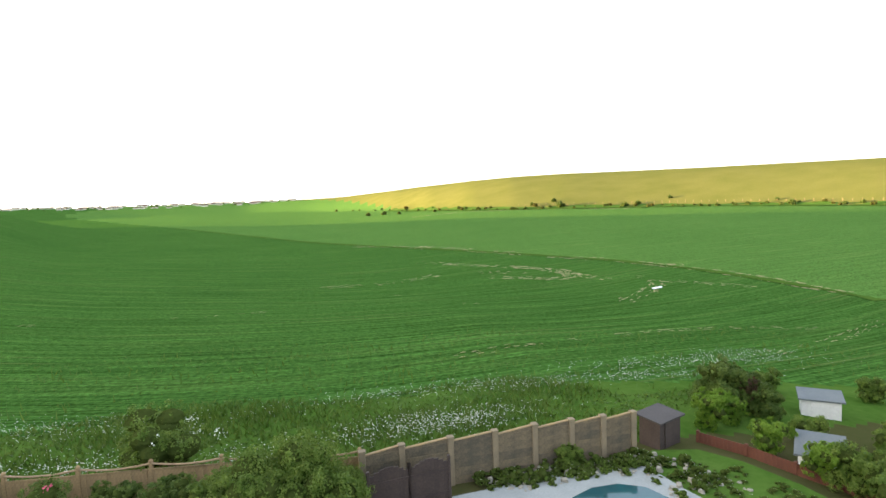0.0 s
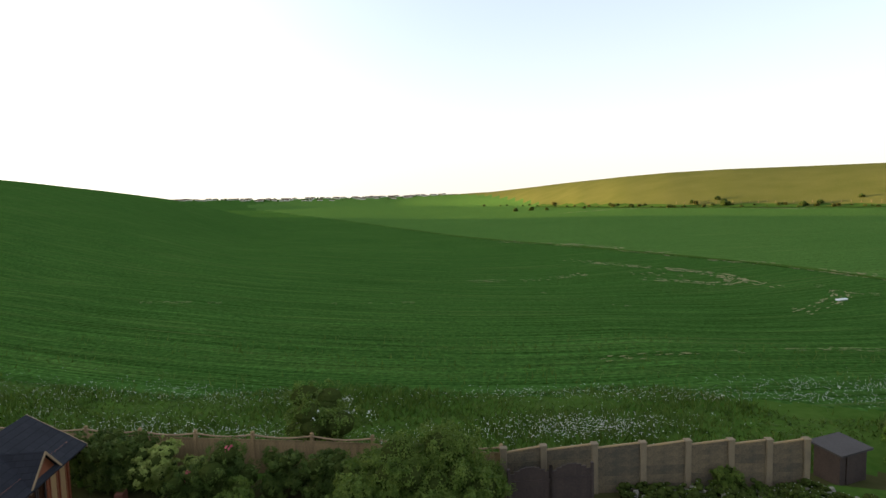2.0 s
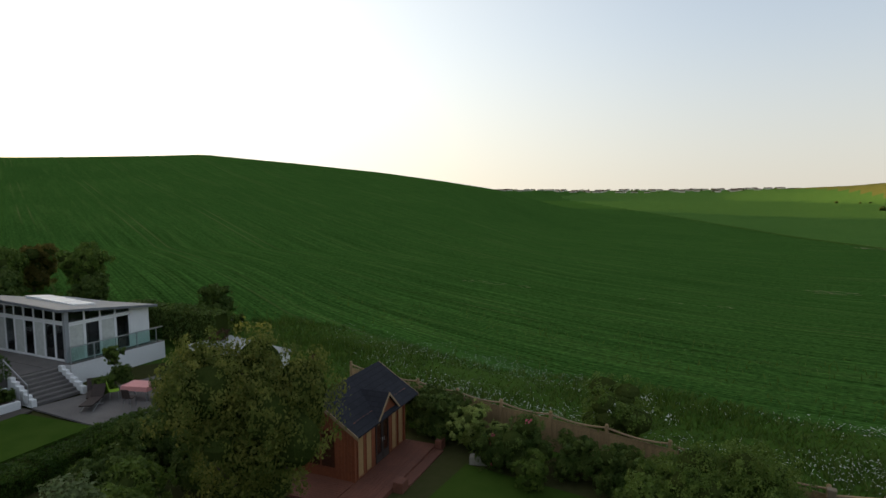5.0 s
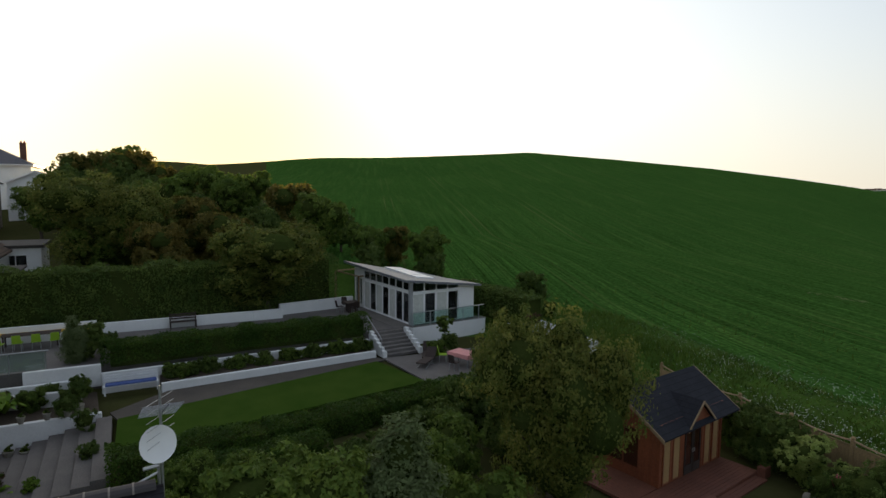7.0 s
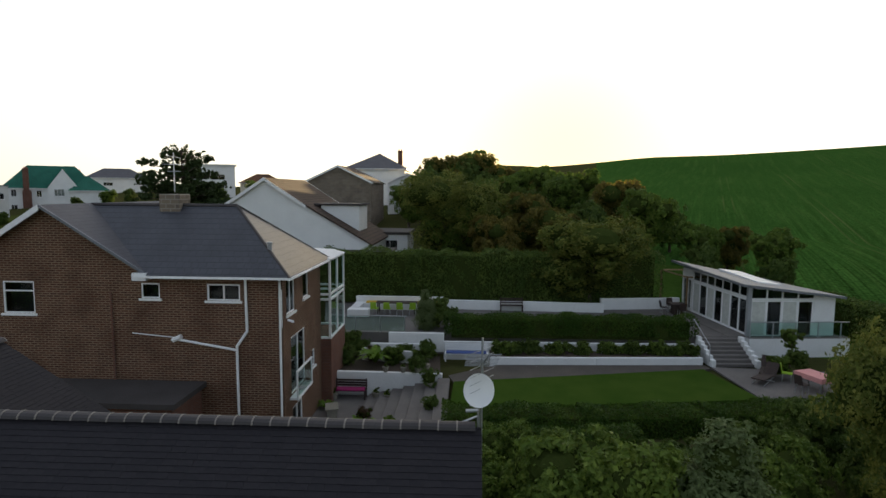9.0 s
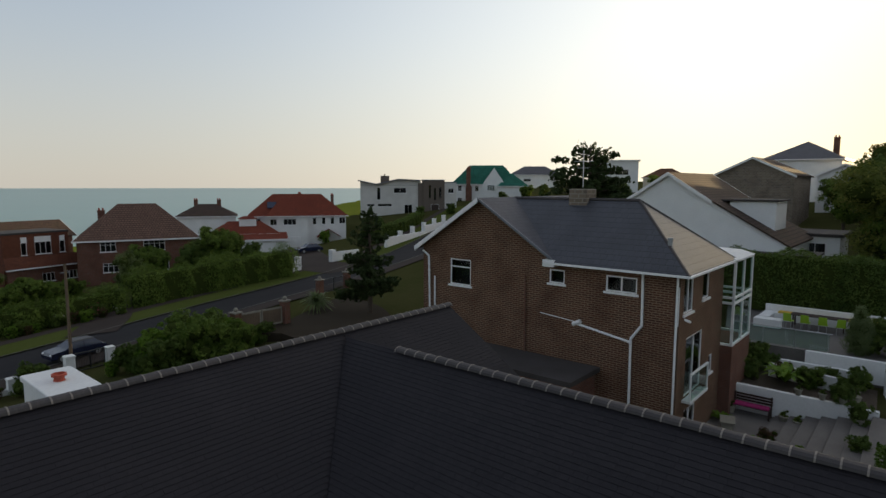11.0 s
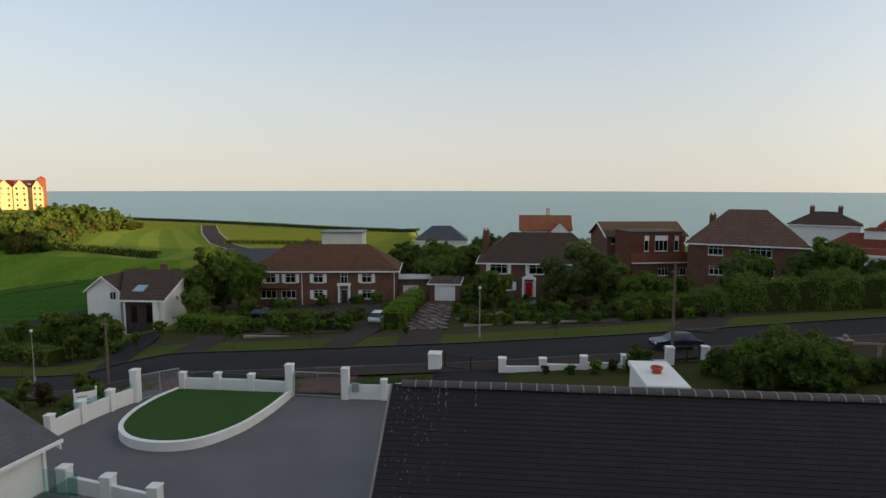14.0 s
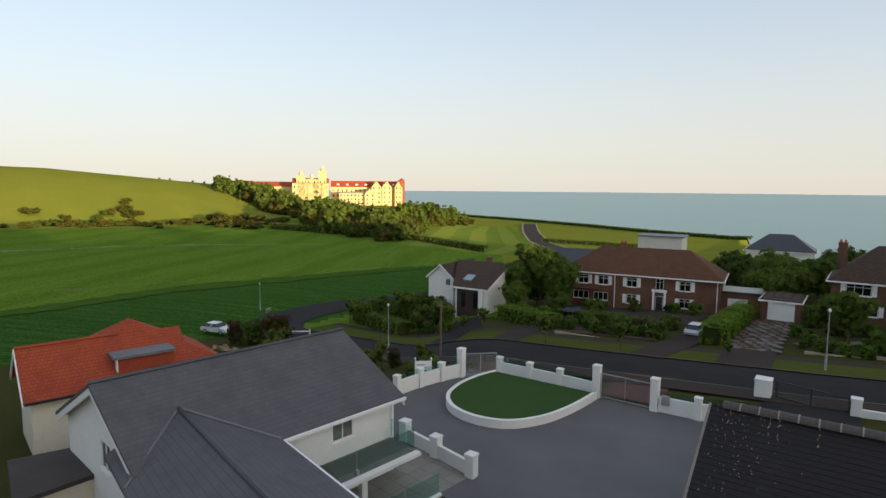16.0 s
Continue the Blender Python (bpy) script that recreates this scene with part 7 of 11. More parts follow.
def closeboard_fence():
    """Boards between posts; the trellis rail above sags from post to post."""
    line = [(-20.0, 23.6), (-19.5, 23.4), (-15.07, 22.9), (-12.0, 22.5), (-9.0, 22.05), (-6.4, 21.7), (-3.8, 21.3), (-1.0, 20.6), (1.5, 20.0)]
    top = lambda x: 3.47 + 0.016 * max(0.0, x + 11)
    f = thing("garden_fence", 0, 0, 0, 0, "weathered close-board timber fence with sagging top rail and finials", "fence")
    board = Shape().box(-0.065, 0.065, -0.012, 0.012, 0, 1.35).mesh("board", M_FENCE)
    rng = random.Random(4)
    for x, y, a in run(line, 0.135):
        b = part("board", board, None, f)
        b.matrix_basis = pose(x, y, top(x) - 1.52 + rng.uniform(-0.015, 0.015), rng.uniform(-0.6, 0.6), 0, a)
    post = Shape().box(-0.06, 0.06, -0.06, 0.06, -0.3, 1.45).lathe(0, 0, [(0.05, 1.45), (0.08, 1.49), (0.08, 1.54), (0.06, 1.57), (0.02, 1.60)], 8).mesh("post", M_FENCE)
    spots = run(line, 2.42)
    for x, y, a in spots:
        part("post", post, None, f).matrix_basis = pose(x, y + 0.02, top(x) - 1.42, 0, 0, a)
    lat = Shape()
    for (x0, y0, a0), (x1, y1, a1) in zip(spots, spots[1:]):
        rail, under = Shape(), Shape()
        n = 8
        for j in range(n):
            pts = []
            for t in (j / n, (j + 1) / n):
                x, y = x0 + (x1 - x0) * t, y0 + (y1 - y0) * t
                pts.append((x, y, top(x) + 0.03 - 0.11 * math.sin(math.pi * t)))
                lat.box(x - 0.01, x + 0.01, y - 0.01, y + 0.01, top(x) - 0.18, pts[-1][2])
            rail.tube(*pts, 0.036, n=6)
        under.tube((x0, y0, top(x0) - 0.17), (x1, y1, top(x1) - 0.17), 0.026, n=5)
        part("top_rail", rail, M_BARGE, f, "pale curved top rail")
        part("lower_rail", under, M_FENCE, f)
    tagged(part("trellis", lat, M_FENCE, f), kind="stuff")


closeboard_fence()


def concrete_wall():
    w = thing("garden_wall", 0, 0, 0, 0, "pebbled concrete panel wall with posts, stepping up a slope", "wall")
    posts = [(1.5, 19.75), (2.9, 19.9), (4.7, 20.0), (6.4, 20.05), (8.0, 20.15), (9.5, 20.15), (10.8, 20.1), (12.1, 20.1)]
    for i, (x, y) in enumerate(posts):
        top = 3.72
        part("post", Shape().box(x - 0.11, x + 0.11, y - 0.11, y + 0.11, 1.9, top + 0.06, 0.02).box(x - 0.13, x + 0.13, y - 0.13, y + 0.13, top + 0.06, top + 0.11, 0.02), M_POST, w)
        if i + 1 < len(posts):
            x1, y1 = posts[i + 1]
            a = math.degrees(math.atan2(y1 - y, x1 - x))
            ln = math.hypot(x1 - x, y1 - y)
            for k in range(5):
                p = part("panel", Shape().box(0.11, ln - 0.11, -0.03, 0.03, 0, 0.322, 0.006), M_CONC, w)
                p.matrix_basis = pose(x, y, 1.95 + 0.33 * k, 0, 0, a)
            part("panel", Shape().hull([(0.11, -0.03, 3.60), (ln - 0.11, -0.03, 3.60), (ln - 0.11, 0.03, 3.60), (0.11, 0.03, 3.60)], [(0.11, -0.03, 3.62), (ln - 0.11, -0.03, 3.76), (ln - 0.11, 0.03, 3.76), (0.11, 0.03, 3.62)]), M_CONC, w).matrix_basis = pose(x, y, 0, 0, 0, a)
            part("coping", Shape().hull([(0.1, -0.05, 3.622), (ln - 0.1, -0.05, 3.762), (ln - 0.1, 0.05, 3.762), (0.1, 0.05, 3.622)], [(0.1, -0.04, 3.665), (ln - 0.1, -0.04, 3.805), (ln - 0.1, 0.04, 3.805), (0.1, 0.04, 3.665)]), M_LICHENED, w, "coping stained with orange lichen").matrix_basis = pose(x, y, 0, 0, 0, a)


concrete_wall()


def panel_gate(x0, y0, x1, y1, z, h):
    g = thing("wooden_gate", x0, y0, z, math.degrees(math.atan2(y1 - y0, x1 - x0)), "dark stained wooden garden gate with arched panels", "gate")
    ln = math.hypot(x1 - x0, y1 - y0)
    n = 16
    for side in range(2):
        a, b = side * ln / 2 + 0.03, (side + 1) * ln / 2 - 0.03
        for k in range(n // 2):
            u = a + (b - a) * (k + 0.5) / (n // 2)
            q = (u - a) / (b - a)
            hh = h - 0.22 + 0.26 * math.sin(math.pi * q)
            part("slat", Shape().box(u - 0.085, u + 0.085, -0.015, 0.015, 0.05, hh), M_DARKWOOD, g)
        part("rail", Shape().box(a, b, -0.05, -0.016, 0.3, 0.4).box(a, b, -0.05, -0.016, h - 0.5, h - 0.4), M_DARKWOOD, g)
        for u in (a - 0.03, b + 0.03):
            part("post", Shape().box(u - 0.05, u + 0.05, -0.05, 0.05, 0, h + 0.02, 0.01), M_DARKWOOD, g)


panel_gate(1.55, 18.42, 4.35, 18.85, 2.05, 1.6)


def shed(name, x, y, z, turn, lx, ly, h0, h1, wall, roof, label, over=0.15, window_=False):
    s = thing(name, x, y, z, turn, label, "shed")
    a, b = lx / 2, ly / 2
    n = int(h0 / 0.14)
    wl = Shape().hull([(-a, -b, 0), (a, -b, 0), (a, b, 0), (-a, b, 0)], [(-a, -b, h0), (a, -b, h0), (a, b, h1), (-a, b, h1)])
    part("wall", wl, wall, s)
    for k in range(n):
        zz = k * 0.14
        part("board", Shape().hull([(-a - 0.012, -b - 0.02, zz), (a + 0.012, -b - 0.02, zz), (a + 0.012, -b, zz), (-a - 0.012, -b, zz)], [(-a - 0.012, -b - 0.008, zz + 0.135), (a + 0.012, -b - 0.008, zz + 0.135), (a + 0.012, -b, zz + 0.135), (-a - 0.012, -b, zz + 0.135)]), wall, s)
    part("roof", Shape().hull([(-a - over, -b - over, h0), (a + over, -b - over, h0), (a + over, b + over, h1), (-a - over, b + over, h1)], [(-a - over, -b - over, h0 + 0.07), (a + over, -b - over, h0 + 0.07), (a + over, b + over, h1 + 0.07), (-a - over, b + over, h1 + 0.07)]), roof, s)
    part("door", Shape().box(-0.4, 0.4, -b - 0.06, -b - 0.025, 0.05, min(h0, 1.85) - 0.05), wall, s)
    if window_:
        part("pane", Shape().box(a + 0.013, a + 0.03, -0.5, 0.5, 0.9, 1.5), M_GLASS, s)
    return s


shed("garden_shed", 13.8, 20.9, 1.95, 23, 1.4, 0.95, 1.15, 1.28, M_DARKWOOD, M_FELT, "small dark brown wooden shed with grey felt roof")
shed("garden_shed", 23.7, 22.7, 1.15, -40, 1.6, 1.1, 1.0, 1.15, M_GREYR, M_SHEDROOF, "pale grey shed with blue-grey sloping roof")
shed("garden_shed", 18.35, 17.55, 1.55, -46, 1.35, 1.1, 0.8, 1.25, M_WHITE, M_SHEDROOF, "low white shed with blue-grey sheet roof")


def red_fence():
    f = thing("garden_fence", 0, 0, 0, 0, "low red-brown stained panel fence", "fence")
    line = [(15.4, 20.6), (16.4, 19.1), (17.2, 16.9), (17.8, 15.5), (18.0, 14.9)]
    pl = Shape().box(-0.075, 0.075, -0.012, 0.012, 0, 0.64).mesh("plank", M_REDFENCE)
    for x, y, a in run(line, 0.155):
        part("plank", pl, None, f).matrix_basis = pose(x, y, gz(x, y) - 0.2, 0, 0, a)
    po = Shape().box(-0.06, 0.06, -0.06, 0.06, -0.3, 0.5).mesh("post", M_REDFENCE)
    for x, y, a in run(line, 1.85):
        part("post", po, None, f).matrix_basis = pose(x, y, gz(x, y), 0, 0, a)


red_fence()


def slab_sheet(name, pts, z, material, label, thick=0.08):
    return setting(name, Shape().hull([(x, y, z - thick) for x, y in pts], [(x, y, z) for x, y in pts]), material, label)


slab_sheet("patio", [(4.4, 18.9), (6.4, 19.1), (8.3, 19.3), (10.0, 19.2), (11.6, 19.5), (12.0, 18.4), (12.2, 17.0), (12.6, 15.5), (12.8, 12.0), (4.0, 12.0)], 2.14, M_PALE, "pale blue-grey paved pool surround")
slab_sheet("pond", [(8.3, 17.6), (9.2, 18.0), (10.2, 18.0), (11.0, 17.5), (11.4, 16.4), (11.2, 14.0), (8.0, 13.5), (7.6, 16.6)], 2.165, M_POND, "small dark teal pond", 0.02)
slab_sheet("bed", [(11.9, 19.4), (13.0, 20.2), (14.7, 19.7), (15.6, 18.3), (16.2, 16.2), (16.6, 12.0), (12.7, 12.0), (12.5, 15.5), (12.1, 17.0)], 2.07, M_VERGE, "worn grassy slope beside the pool", 0.6)
slab_sheet("path", [(1.4, 18.3), (4.3, 18.8), (4.3, 12.0), (1.2, 12.0)], 2.13, M_SLAB, "dark paved yard behind the gate")
rng_r = random.Random(8)
for k in range(40):
    x = rng_r.uniform(6.0, 12.6)
    y = 19.45 + rng_r.uniform(-0.25, 0.45) if x < 11.6 else rng_r.uniform(17.0, 19.6)
    r = rng_r.uniform(0.06, 0.16)
    st = thing("rock", x, y, 2.13, rng_r.uniform(0, 360), "rough grey-brown rockery stone", "rock", "rockery stones")
    part("stone", Shape().hull([(r * math.cos(a) * rng_r.uniform(0.8, 1.2), r * math.sin(a) * rng_r.uniform(0.7, 1.1), -0.05) for a in [j * 1.047 for j in range(6)]], [(r * 0.6 * math.cos(a), r * 0.6 * math.sin(a), r * rng_r.uniform(0.6, 1.0)) for a in [j * 1.047 for j in range(6)]]), M_STOOL, st)
for k in range(26):
    x = rng_r.uniform(12.4, 15.6)
    y = 19.2 - (x - 12.4) * 1.3 + rng_r.uniform(-0.9, 0.9)
    r = rng_r.uniform(0.06, 0.17)
    st = thing("rock", x, y, gz(x, y) + 0.02, rng_r.uniform(0, 360), "rough grey-brown rockery stone", "rock", "rockery stones")
    part("stone", Shape().hull([(r * math.cos(a) * rng_r.uniform(0.8, 1.2), r * math.sin(a) * rng_r.uniform(0.7, 1.1), -0.05) for a in [j * 1.047 for j in range(6)]], [(r * 0.6 * math.cos(a), r * 0.6 * math.sin(a), r * rng_r.uniform(0.5, 0.8)) for a in [j * 1.047 for j in range(6)]]), M_STOOL, st)
for k in range(110):
    x = rng_r.uniform(5.6, 12.6)
    plant("tuft", x, 19.6 + rng_r.uniform(-0.6, 0.3), rng_r.uniform(0.35, 1.15), z=2.1, group="rockery plants", tall=rng_r.uniform(0.4, 0.9))
for k in range(70):
    x = rng_r.uniform(12.2, 15.9)
    plant("tuft", x, 19.6 - (x - 12.4) * 0.9 + rng_r.uniform(-2.6, 0.5), rng_r.uniform(0.25, 0.9), z=2.05, group="rockery plants", tall=rng_r.uniform(0.3, 0.7))
for x, y, s in ((13.4, 18.8, 1.2), (14.2, 17.6, 0.9), (13.0, 17.6, 0.8)):
    plant("tuft", x, y, s)
plant("shrub", 9.2, 19.85, 0.45)
for x, y, s, k in ((16.9, 21.9, 0.9, "lightshrub"), (18.3, 22.2, 0.7, "lightshrub"), (20.4, 23.8, 0.7, "copper"), (17.6, 16.6, 0.75, "lightshrub"), (17.4, 19.0, 0.75, "lightshrub"), (18.0, 15.6, 0.8, "shrub"), (19.8, 19.4, 0.6, "shrub"), (17.7, 13.6, 0.9, "shrub"), (20.6, 22.6, 0.7, "darkshrub"), (26.6, 20.6, 0.7, "yellowbush"), (21.4, 24.6, 0.8, "darkshrub"), (24.0, 26.2, 0.6, "shrub"), (28.5, 24.2, 0.6, "shrub"), (22.4, 18.0, 0.6, "shrub"), (19.4, 24.2, 1.15, "darkshrub")):
    plant(k, x, y, s)
for x, y, s, k in ((-0.9, 18.2, 0.92, "elder"), (0.6, 18.9, 0.55, "elder"), (-3.0, 18.9, 0.6, "elder"), (-2.2, 18.7, 1.1, "darkshrub"), (-3.2, 17.4, 1.0, "shrub"), (-4.6, 19.6, 0.9, "darkshrub"), (-6.4, 20.2, 0.8, "darkshrub"), (-8.3, 20.0, 1.0, "rose"), (-9.2, 19.4, 0.7, "rose"), (-11.0, 20.4, 0.86, "paleshrub"), (-9.9, 20.7, 0.55, "paleshrub"), (-12.2, 20.9, 1.0, "darkshrub"), (-7.4, 18.6, 0.6, "shrub"), (0.4, 16.8, 1.0, "shrub"), (-1.4, 16.6, 0.9, "shrub")):
    plant(k, x, y, s)
plant("whiteflower", -5.6, 23.9, 1.3, tall=0.85)
slab_sheet("lawn", [(-10.4, 19.0), (-3.0, 18.8), (0.5, 15.5), (0.5, 4.5), (-10.0, 8.0)], 2.06, M_LAWN, "back garden lawn")


# ---- the summerhouse ----
def summerhouse():
    s = thing("summerhouse", -13.07, 15.48, 1.98, 98.4, "red-brown timber summerhouse with dark grey shingle roof", "summerhouse")
    # local x runs north along the front, local -y faces east to the deck
    L, D, ze, zr, ov = 4.05, 2.9, 2.42, 3.33, 0.46
    k_ = (zr - ze) / (D / 2)
    part("wall", Shape().box(0.02, L - 0.02, 0.02, D, 0, ze), M_CEDAR, s)
    gaps = ((0.25, 0.62), (0.85, 1.22), (1.5, 2.62), (2.9, 3.24), (3.48, 3.82))
    for k in range(int(L / 0.135)):
        u = k * 0.135
        if not any(g0 - 0.06 < u + 0.067 < g1 + 0.06 for g0, g1 in gaps):
            part("board", Shape().box(u + 0.004, u + 0.131, -0.008, 0.02, 0, ze), M_CEDAR, s)
        else:
            part("board", Shape().box(u + 0.004, u + 0.131, -0.008, 0.02, 2.1, ze), M_CEDAR, s)
    for k in range(int(D / 0.135)):
        u = k * 0.135
        if not 0.75 < u < 2.2:
            part("board", Shape().box(-0.008, 0.02, u + 0.004, u + 0.131, 0, ze), M_CEDAR, s)
    for u0, u1 in (gaps[0], gaps[1], gaps[3], gaps[4]):
        w = part("window", Shape().box(u0, u1, -0.012, 0.018, 0.25, 2.0), M_BLIND, s, "narrow window with a drawn straw blind")
        part("window_frame", Shape().box(u0 - 0.05, u0, -0.025, 0.02, 0.2, 2.06).box(u1, u1 + 0.05, -0.025, 0.02, 0.2, 2.06).box(u0, u1, -0.025, 0.02, 2.0, 2.06).box(u0, u1, -0.025, 0.02, 0.2, 0.25), M_CEDAR, w)
    for u0 in (1.58, 2.12):
        d = part("door", Shape().box(u0, u0 + 0.06, -0.02, 0.02, 0.02, 2.08).box(u0 + 0.44, u0 + 0.5, -0.02, 0.02, 0.02, 2.08).box(u0 + 0.06, u0 + 0.44, -0.02, 0.02, 0.02, 0.5).box(u0 + 0.06, u0 + 0.44, -0.02, 0.02, 2.0, 2.08), M_DARKWOOD, s)
        part("pane", Shape().box(u0 + 0.06, u0 + 0.44, -0.008, 0.01, 0.5, 2.0), M_GLASS, d)
        part("handle", Shape().tube((u0 + (0.46 if u0 < 2 else 0.04), -0.05, 0.95), (u0 + (0.46 if u0 < 2 else 0.04), -0.05, 1.1), 0.012, n=6), M_STEEL, d)
    part("side_window", Shape().box(-0.012, 0.018, 0.85, 1.4, 0.6, 1.95), M_GLASS, s)
    part("side_window", Shape().box(-0.012, 0.018, 1.5, 2.1, 0.6, 1.95), M_GLASS, s)
    part("corner_post", Shape().box(-0.03, 0.07, -0.03, 0.07, 0, ze), M_CEDAR, s)
    part("corner_post", Shape().box(L - 0.07, L + 0.03, -0.03, 0.07, 0, ze), M_CEDAR, s)
    for x in (0, L):
        part("gable", Shape().hull([(x - 0.02, 0.02, ze), (x - 0.02, D, ze), (x - 0.02, D / 2, zr - 0.1)], [(x + 0.02, 0.02, ze), (x + 0.02, D, ze), (x + 0.02, D / 2, zr - 0.1)]), M_CEDAR, s)
    shingle = coursed("grey_shingles", (0.026, 0.027, 0.034), (0.021, 0.022, 0.028), (0.012, 0.013, 0.016), 0.3, 0.14, 0.006, rough=0.9, bump=0.4)
    r = Shape()
    roof_gable(r, 0, L, 0, D, ze, zr, ov, 0.06)
    part("roof", r, shingle, s)
    for x0 in (-ov - 0.035, L + ov):
        for y0 in (-ov, D + ov):
            lo = ze - ov * k_
            part("bargeboard", Shape().hull([(x0, y0, lo - 0.13), (x0 + 0.035, y0, lo - 0.13), (x0 + 0.035, y0, lo + 0.005), (x0, y0, lo + 0.005)], [(x0, D / 2, zr - 0.13), (x0 + 0.035, D / 2, zr - 0.13), (x0 + 0.035, D / 2, zr + 0.005), (x0, D / 2, zr + 0.005)]), M_BARGE, s, "pale wooden bargeboard")
    m, top, foot = 1.95, 2.98, 2.18
    part("dormer_front", Shape().hull([(m - 0.78, -0.30, foot), (m + 0.78, -0.30, foot), (m, -0.30, top - 0.08)], [(m - 0.78, -0.26, foot), (m + 0.78, -0.26, foot), (m, -0.26, top - 0.08)]), M_CEDAR, s)
    inner = (top - (ze - 0.0)) / k_
    for e in (-1, 1):
        part("dormer_roof", Shape().hull([(m, -0.42, top), (m + e * 0.92, -0.42, foot - 0.08), (m + e * 0.92, -0.42, foot - 0.13), (m, -0.42, top - 0.05)], [(m, inner, top), (m + e * 0.92, -0.30, foot - 0.08), (m + e * 0.92, -0.30, foot - 0.13), (m, inner, top - 0.05)]), shingle, s)
        part("dormer_bargeboard", Shape().hull([(m, -0.455, top + 0.005), (m, -0.425, top + 0.005), (m, -0.425, top - 0.10), (m, -0.455, top - 0.10)], [(m + e * 0.92, -0.455, foot - 0.075), (m + e * 0.92, -0.425, foot - 0.075), (m + e * 0.92, -0.425, foot - 0.17), (m + e * 0.92, -0.455, foot - 0.17)]), M_BARGE, s)
    d = thing("timber_deck", -13.07, 15.48, 1.97, 98.4, "stained timber deck with steps round a summerhouse", "deck")
    for k in range(10):
        part("deck_board", Shape().box(-1.6, L + 0.05, -1.42 + k * 0.14, -1.29 + k * 0.14, 0.1, 0.2), M_DECK, d)
    for k in range(12):
        part("deck_board", Shape().box(-1.6 + k * 0.135, -1.475 + k * 0.135, 0.01, 2.4, 0.1, 0.2), M_DECK, d)
    for y0, z1 in ((-1.86, 0.10), (-2.30, 0.0)):
        for k in range(3):
            part("step_board", Shape().box(0.7, L - 0.15, y0 + k * 0.145, y0 + k * 0.145 + 0.135, z1 - 0.05, z1), M_DECK, d)
        part("riser", Shape().box(0.7, L - 0.15, y0 + 0.005, y0 + 0.03, z1 - 0.25, z1 - 0.05), M_DECK, d)
    part("skirt", Shape().box(-1.6, L + 0.05, -1.44, -1.425, -0.2, 0.19), M_DECK, d)
    part("end_box", Shape().box(L - 0.1, L + 0.35, -1.75, -1.45, -0.2, 0.42, 0.02), M_DECK, d)
    part("end_box", Shape().box(0.15, 0.65, -1.85, -1.46, -0.2, 0.42, 0.02), M_DECK, d)
    p = thing("plant_trough", -10.0, 19.3, 2.05, 20, "pale stone trough with small plants", "planter")
    part("trough", Shape().box(-0.35, 0.35, -0.18, 0.18, 0, 0.32, 0.03), M_STOOL, p)
    plant("tuft", -10.0, 19.3, 0.7, z=2.32)


summerhouse()


# ---- the terraced garden to the west ----
def low_wall(name, pts, z0, z1, thick, label, cap=False):
    """A rendered wall along points, its top at z1."""
    w = thing(name, 0, 0, 0, 0, label, "wall")
    for (x0, y0), (x1, y1) in zip(pts, pts[1:]):
        ln, a = math.hypot(x1 - x0, y1 - y0), math.degrees(math.atan2(y1 - y0, x1 - x0))
        p = part("wall_length", Shape().box(0, ln, -thick / 2, thick / 2, z0, z1, 0.025), M_WHITE, w)
        p.matrix_basis = pose(x0, y0, 0, 0, 0, a)
    return w


slab_sheet("lawn", [(-28.2, -0.7), (-31.15, 12.6), (-26.6, 13.5), (-24.6, -0.8)], 2.24, M_LAWN, "clipped garden lawn")
slab_sheet("path", [(-29.2, -1.0), (-31.2, 1.5), (-32.0, 13.0), (-31.3, 13.1), (-31.1, 12.6), (-28.15, -0.7)], 2.22, M_PATH, "dark gravel garden path")
slab_sheet("patio", [(-31.6, 13.2), (-26.5, 13.55), (-24.5, 20.5), (-31.0, 21.0)], 2.23, M_SLAB, "grey paved terrace")
slab_sheet("patio", [(-29.0, -8.0), (-29.0, -2.2), (-22.2, -2.0), (-22.0, -8.0)], 1.2, M_SLAB, "sunken grey paved yard")
slab_sheet("bed", [(-31.6, 1.6), (-32.3, 12.8), (-33.2, 12.8), (-32.9, 1.2)], 2.6, M_SOIL, "planted flower bed", 0.8)
slab_sheet("terrace", [(-33.9, -1.2), (-34.1, 13.0), (-34.4, 22.0), (-45, 21.0), (-44, -11), (-33.6, -8.5)], 3.3, M_SLAB, "upper paved terrace", 1.5)
slab_sheet("lawn", [(-35.6, -1.0), (-36.0, 12.0), (-39.2, 12.0), (-38.6, -1.0)], 3.34, M_LAWN, "narrow strip of upper lawn")
low_wall("garden_wall", [(-31.3, 1.2), (-31.65, 7.0), (-32.05, 12.9)], 2.0, 2.62, 0.22, "low white rendered garden wall")
low_wall("garden_wall", [(-32.9, -1.4), (-33.1, 7.0), (-33.3, 12.9)], 2.0, 3.05, 0.22, "white rendered terrace wall behind a flower bed")
low_wall("garden_wall", [(-41.0, -2.2), (-40.8, 3.4), (-40.6, 7.4), (-40.6, 9.4)], 3.1, 3.95, 0.25, "white rendered retaining wall below a tall hedge")
low_wall("garden_wall", [(-41.6, 9.4), (-42.4, 15.2)], 3.1, 4.1, 0.25, "white rendered retaining wall")
low_wall("garden_wall", [(-29.0, -8.2), (-28.9, -1.3)], 1.0, 2.42, 0.22, "white rendered wall of a sunken yard")
low_wall("garden_wall", [(-32.6, -6.2), (-32.6, -2.7)], 2.0, 2.95, 0.22, "white rendered terrace wall")
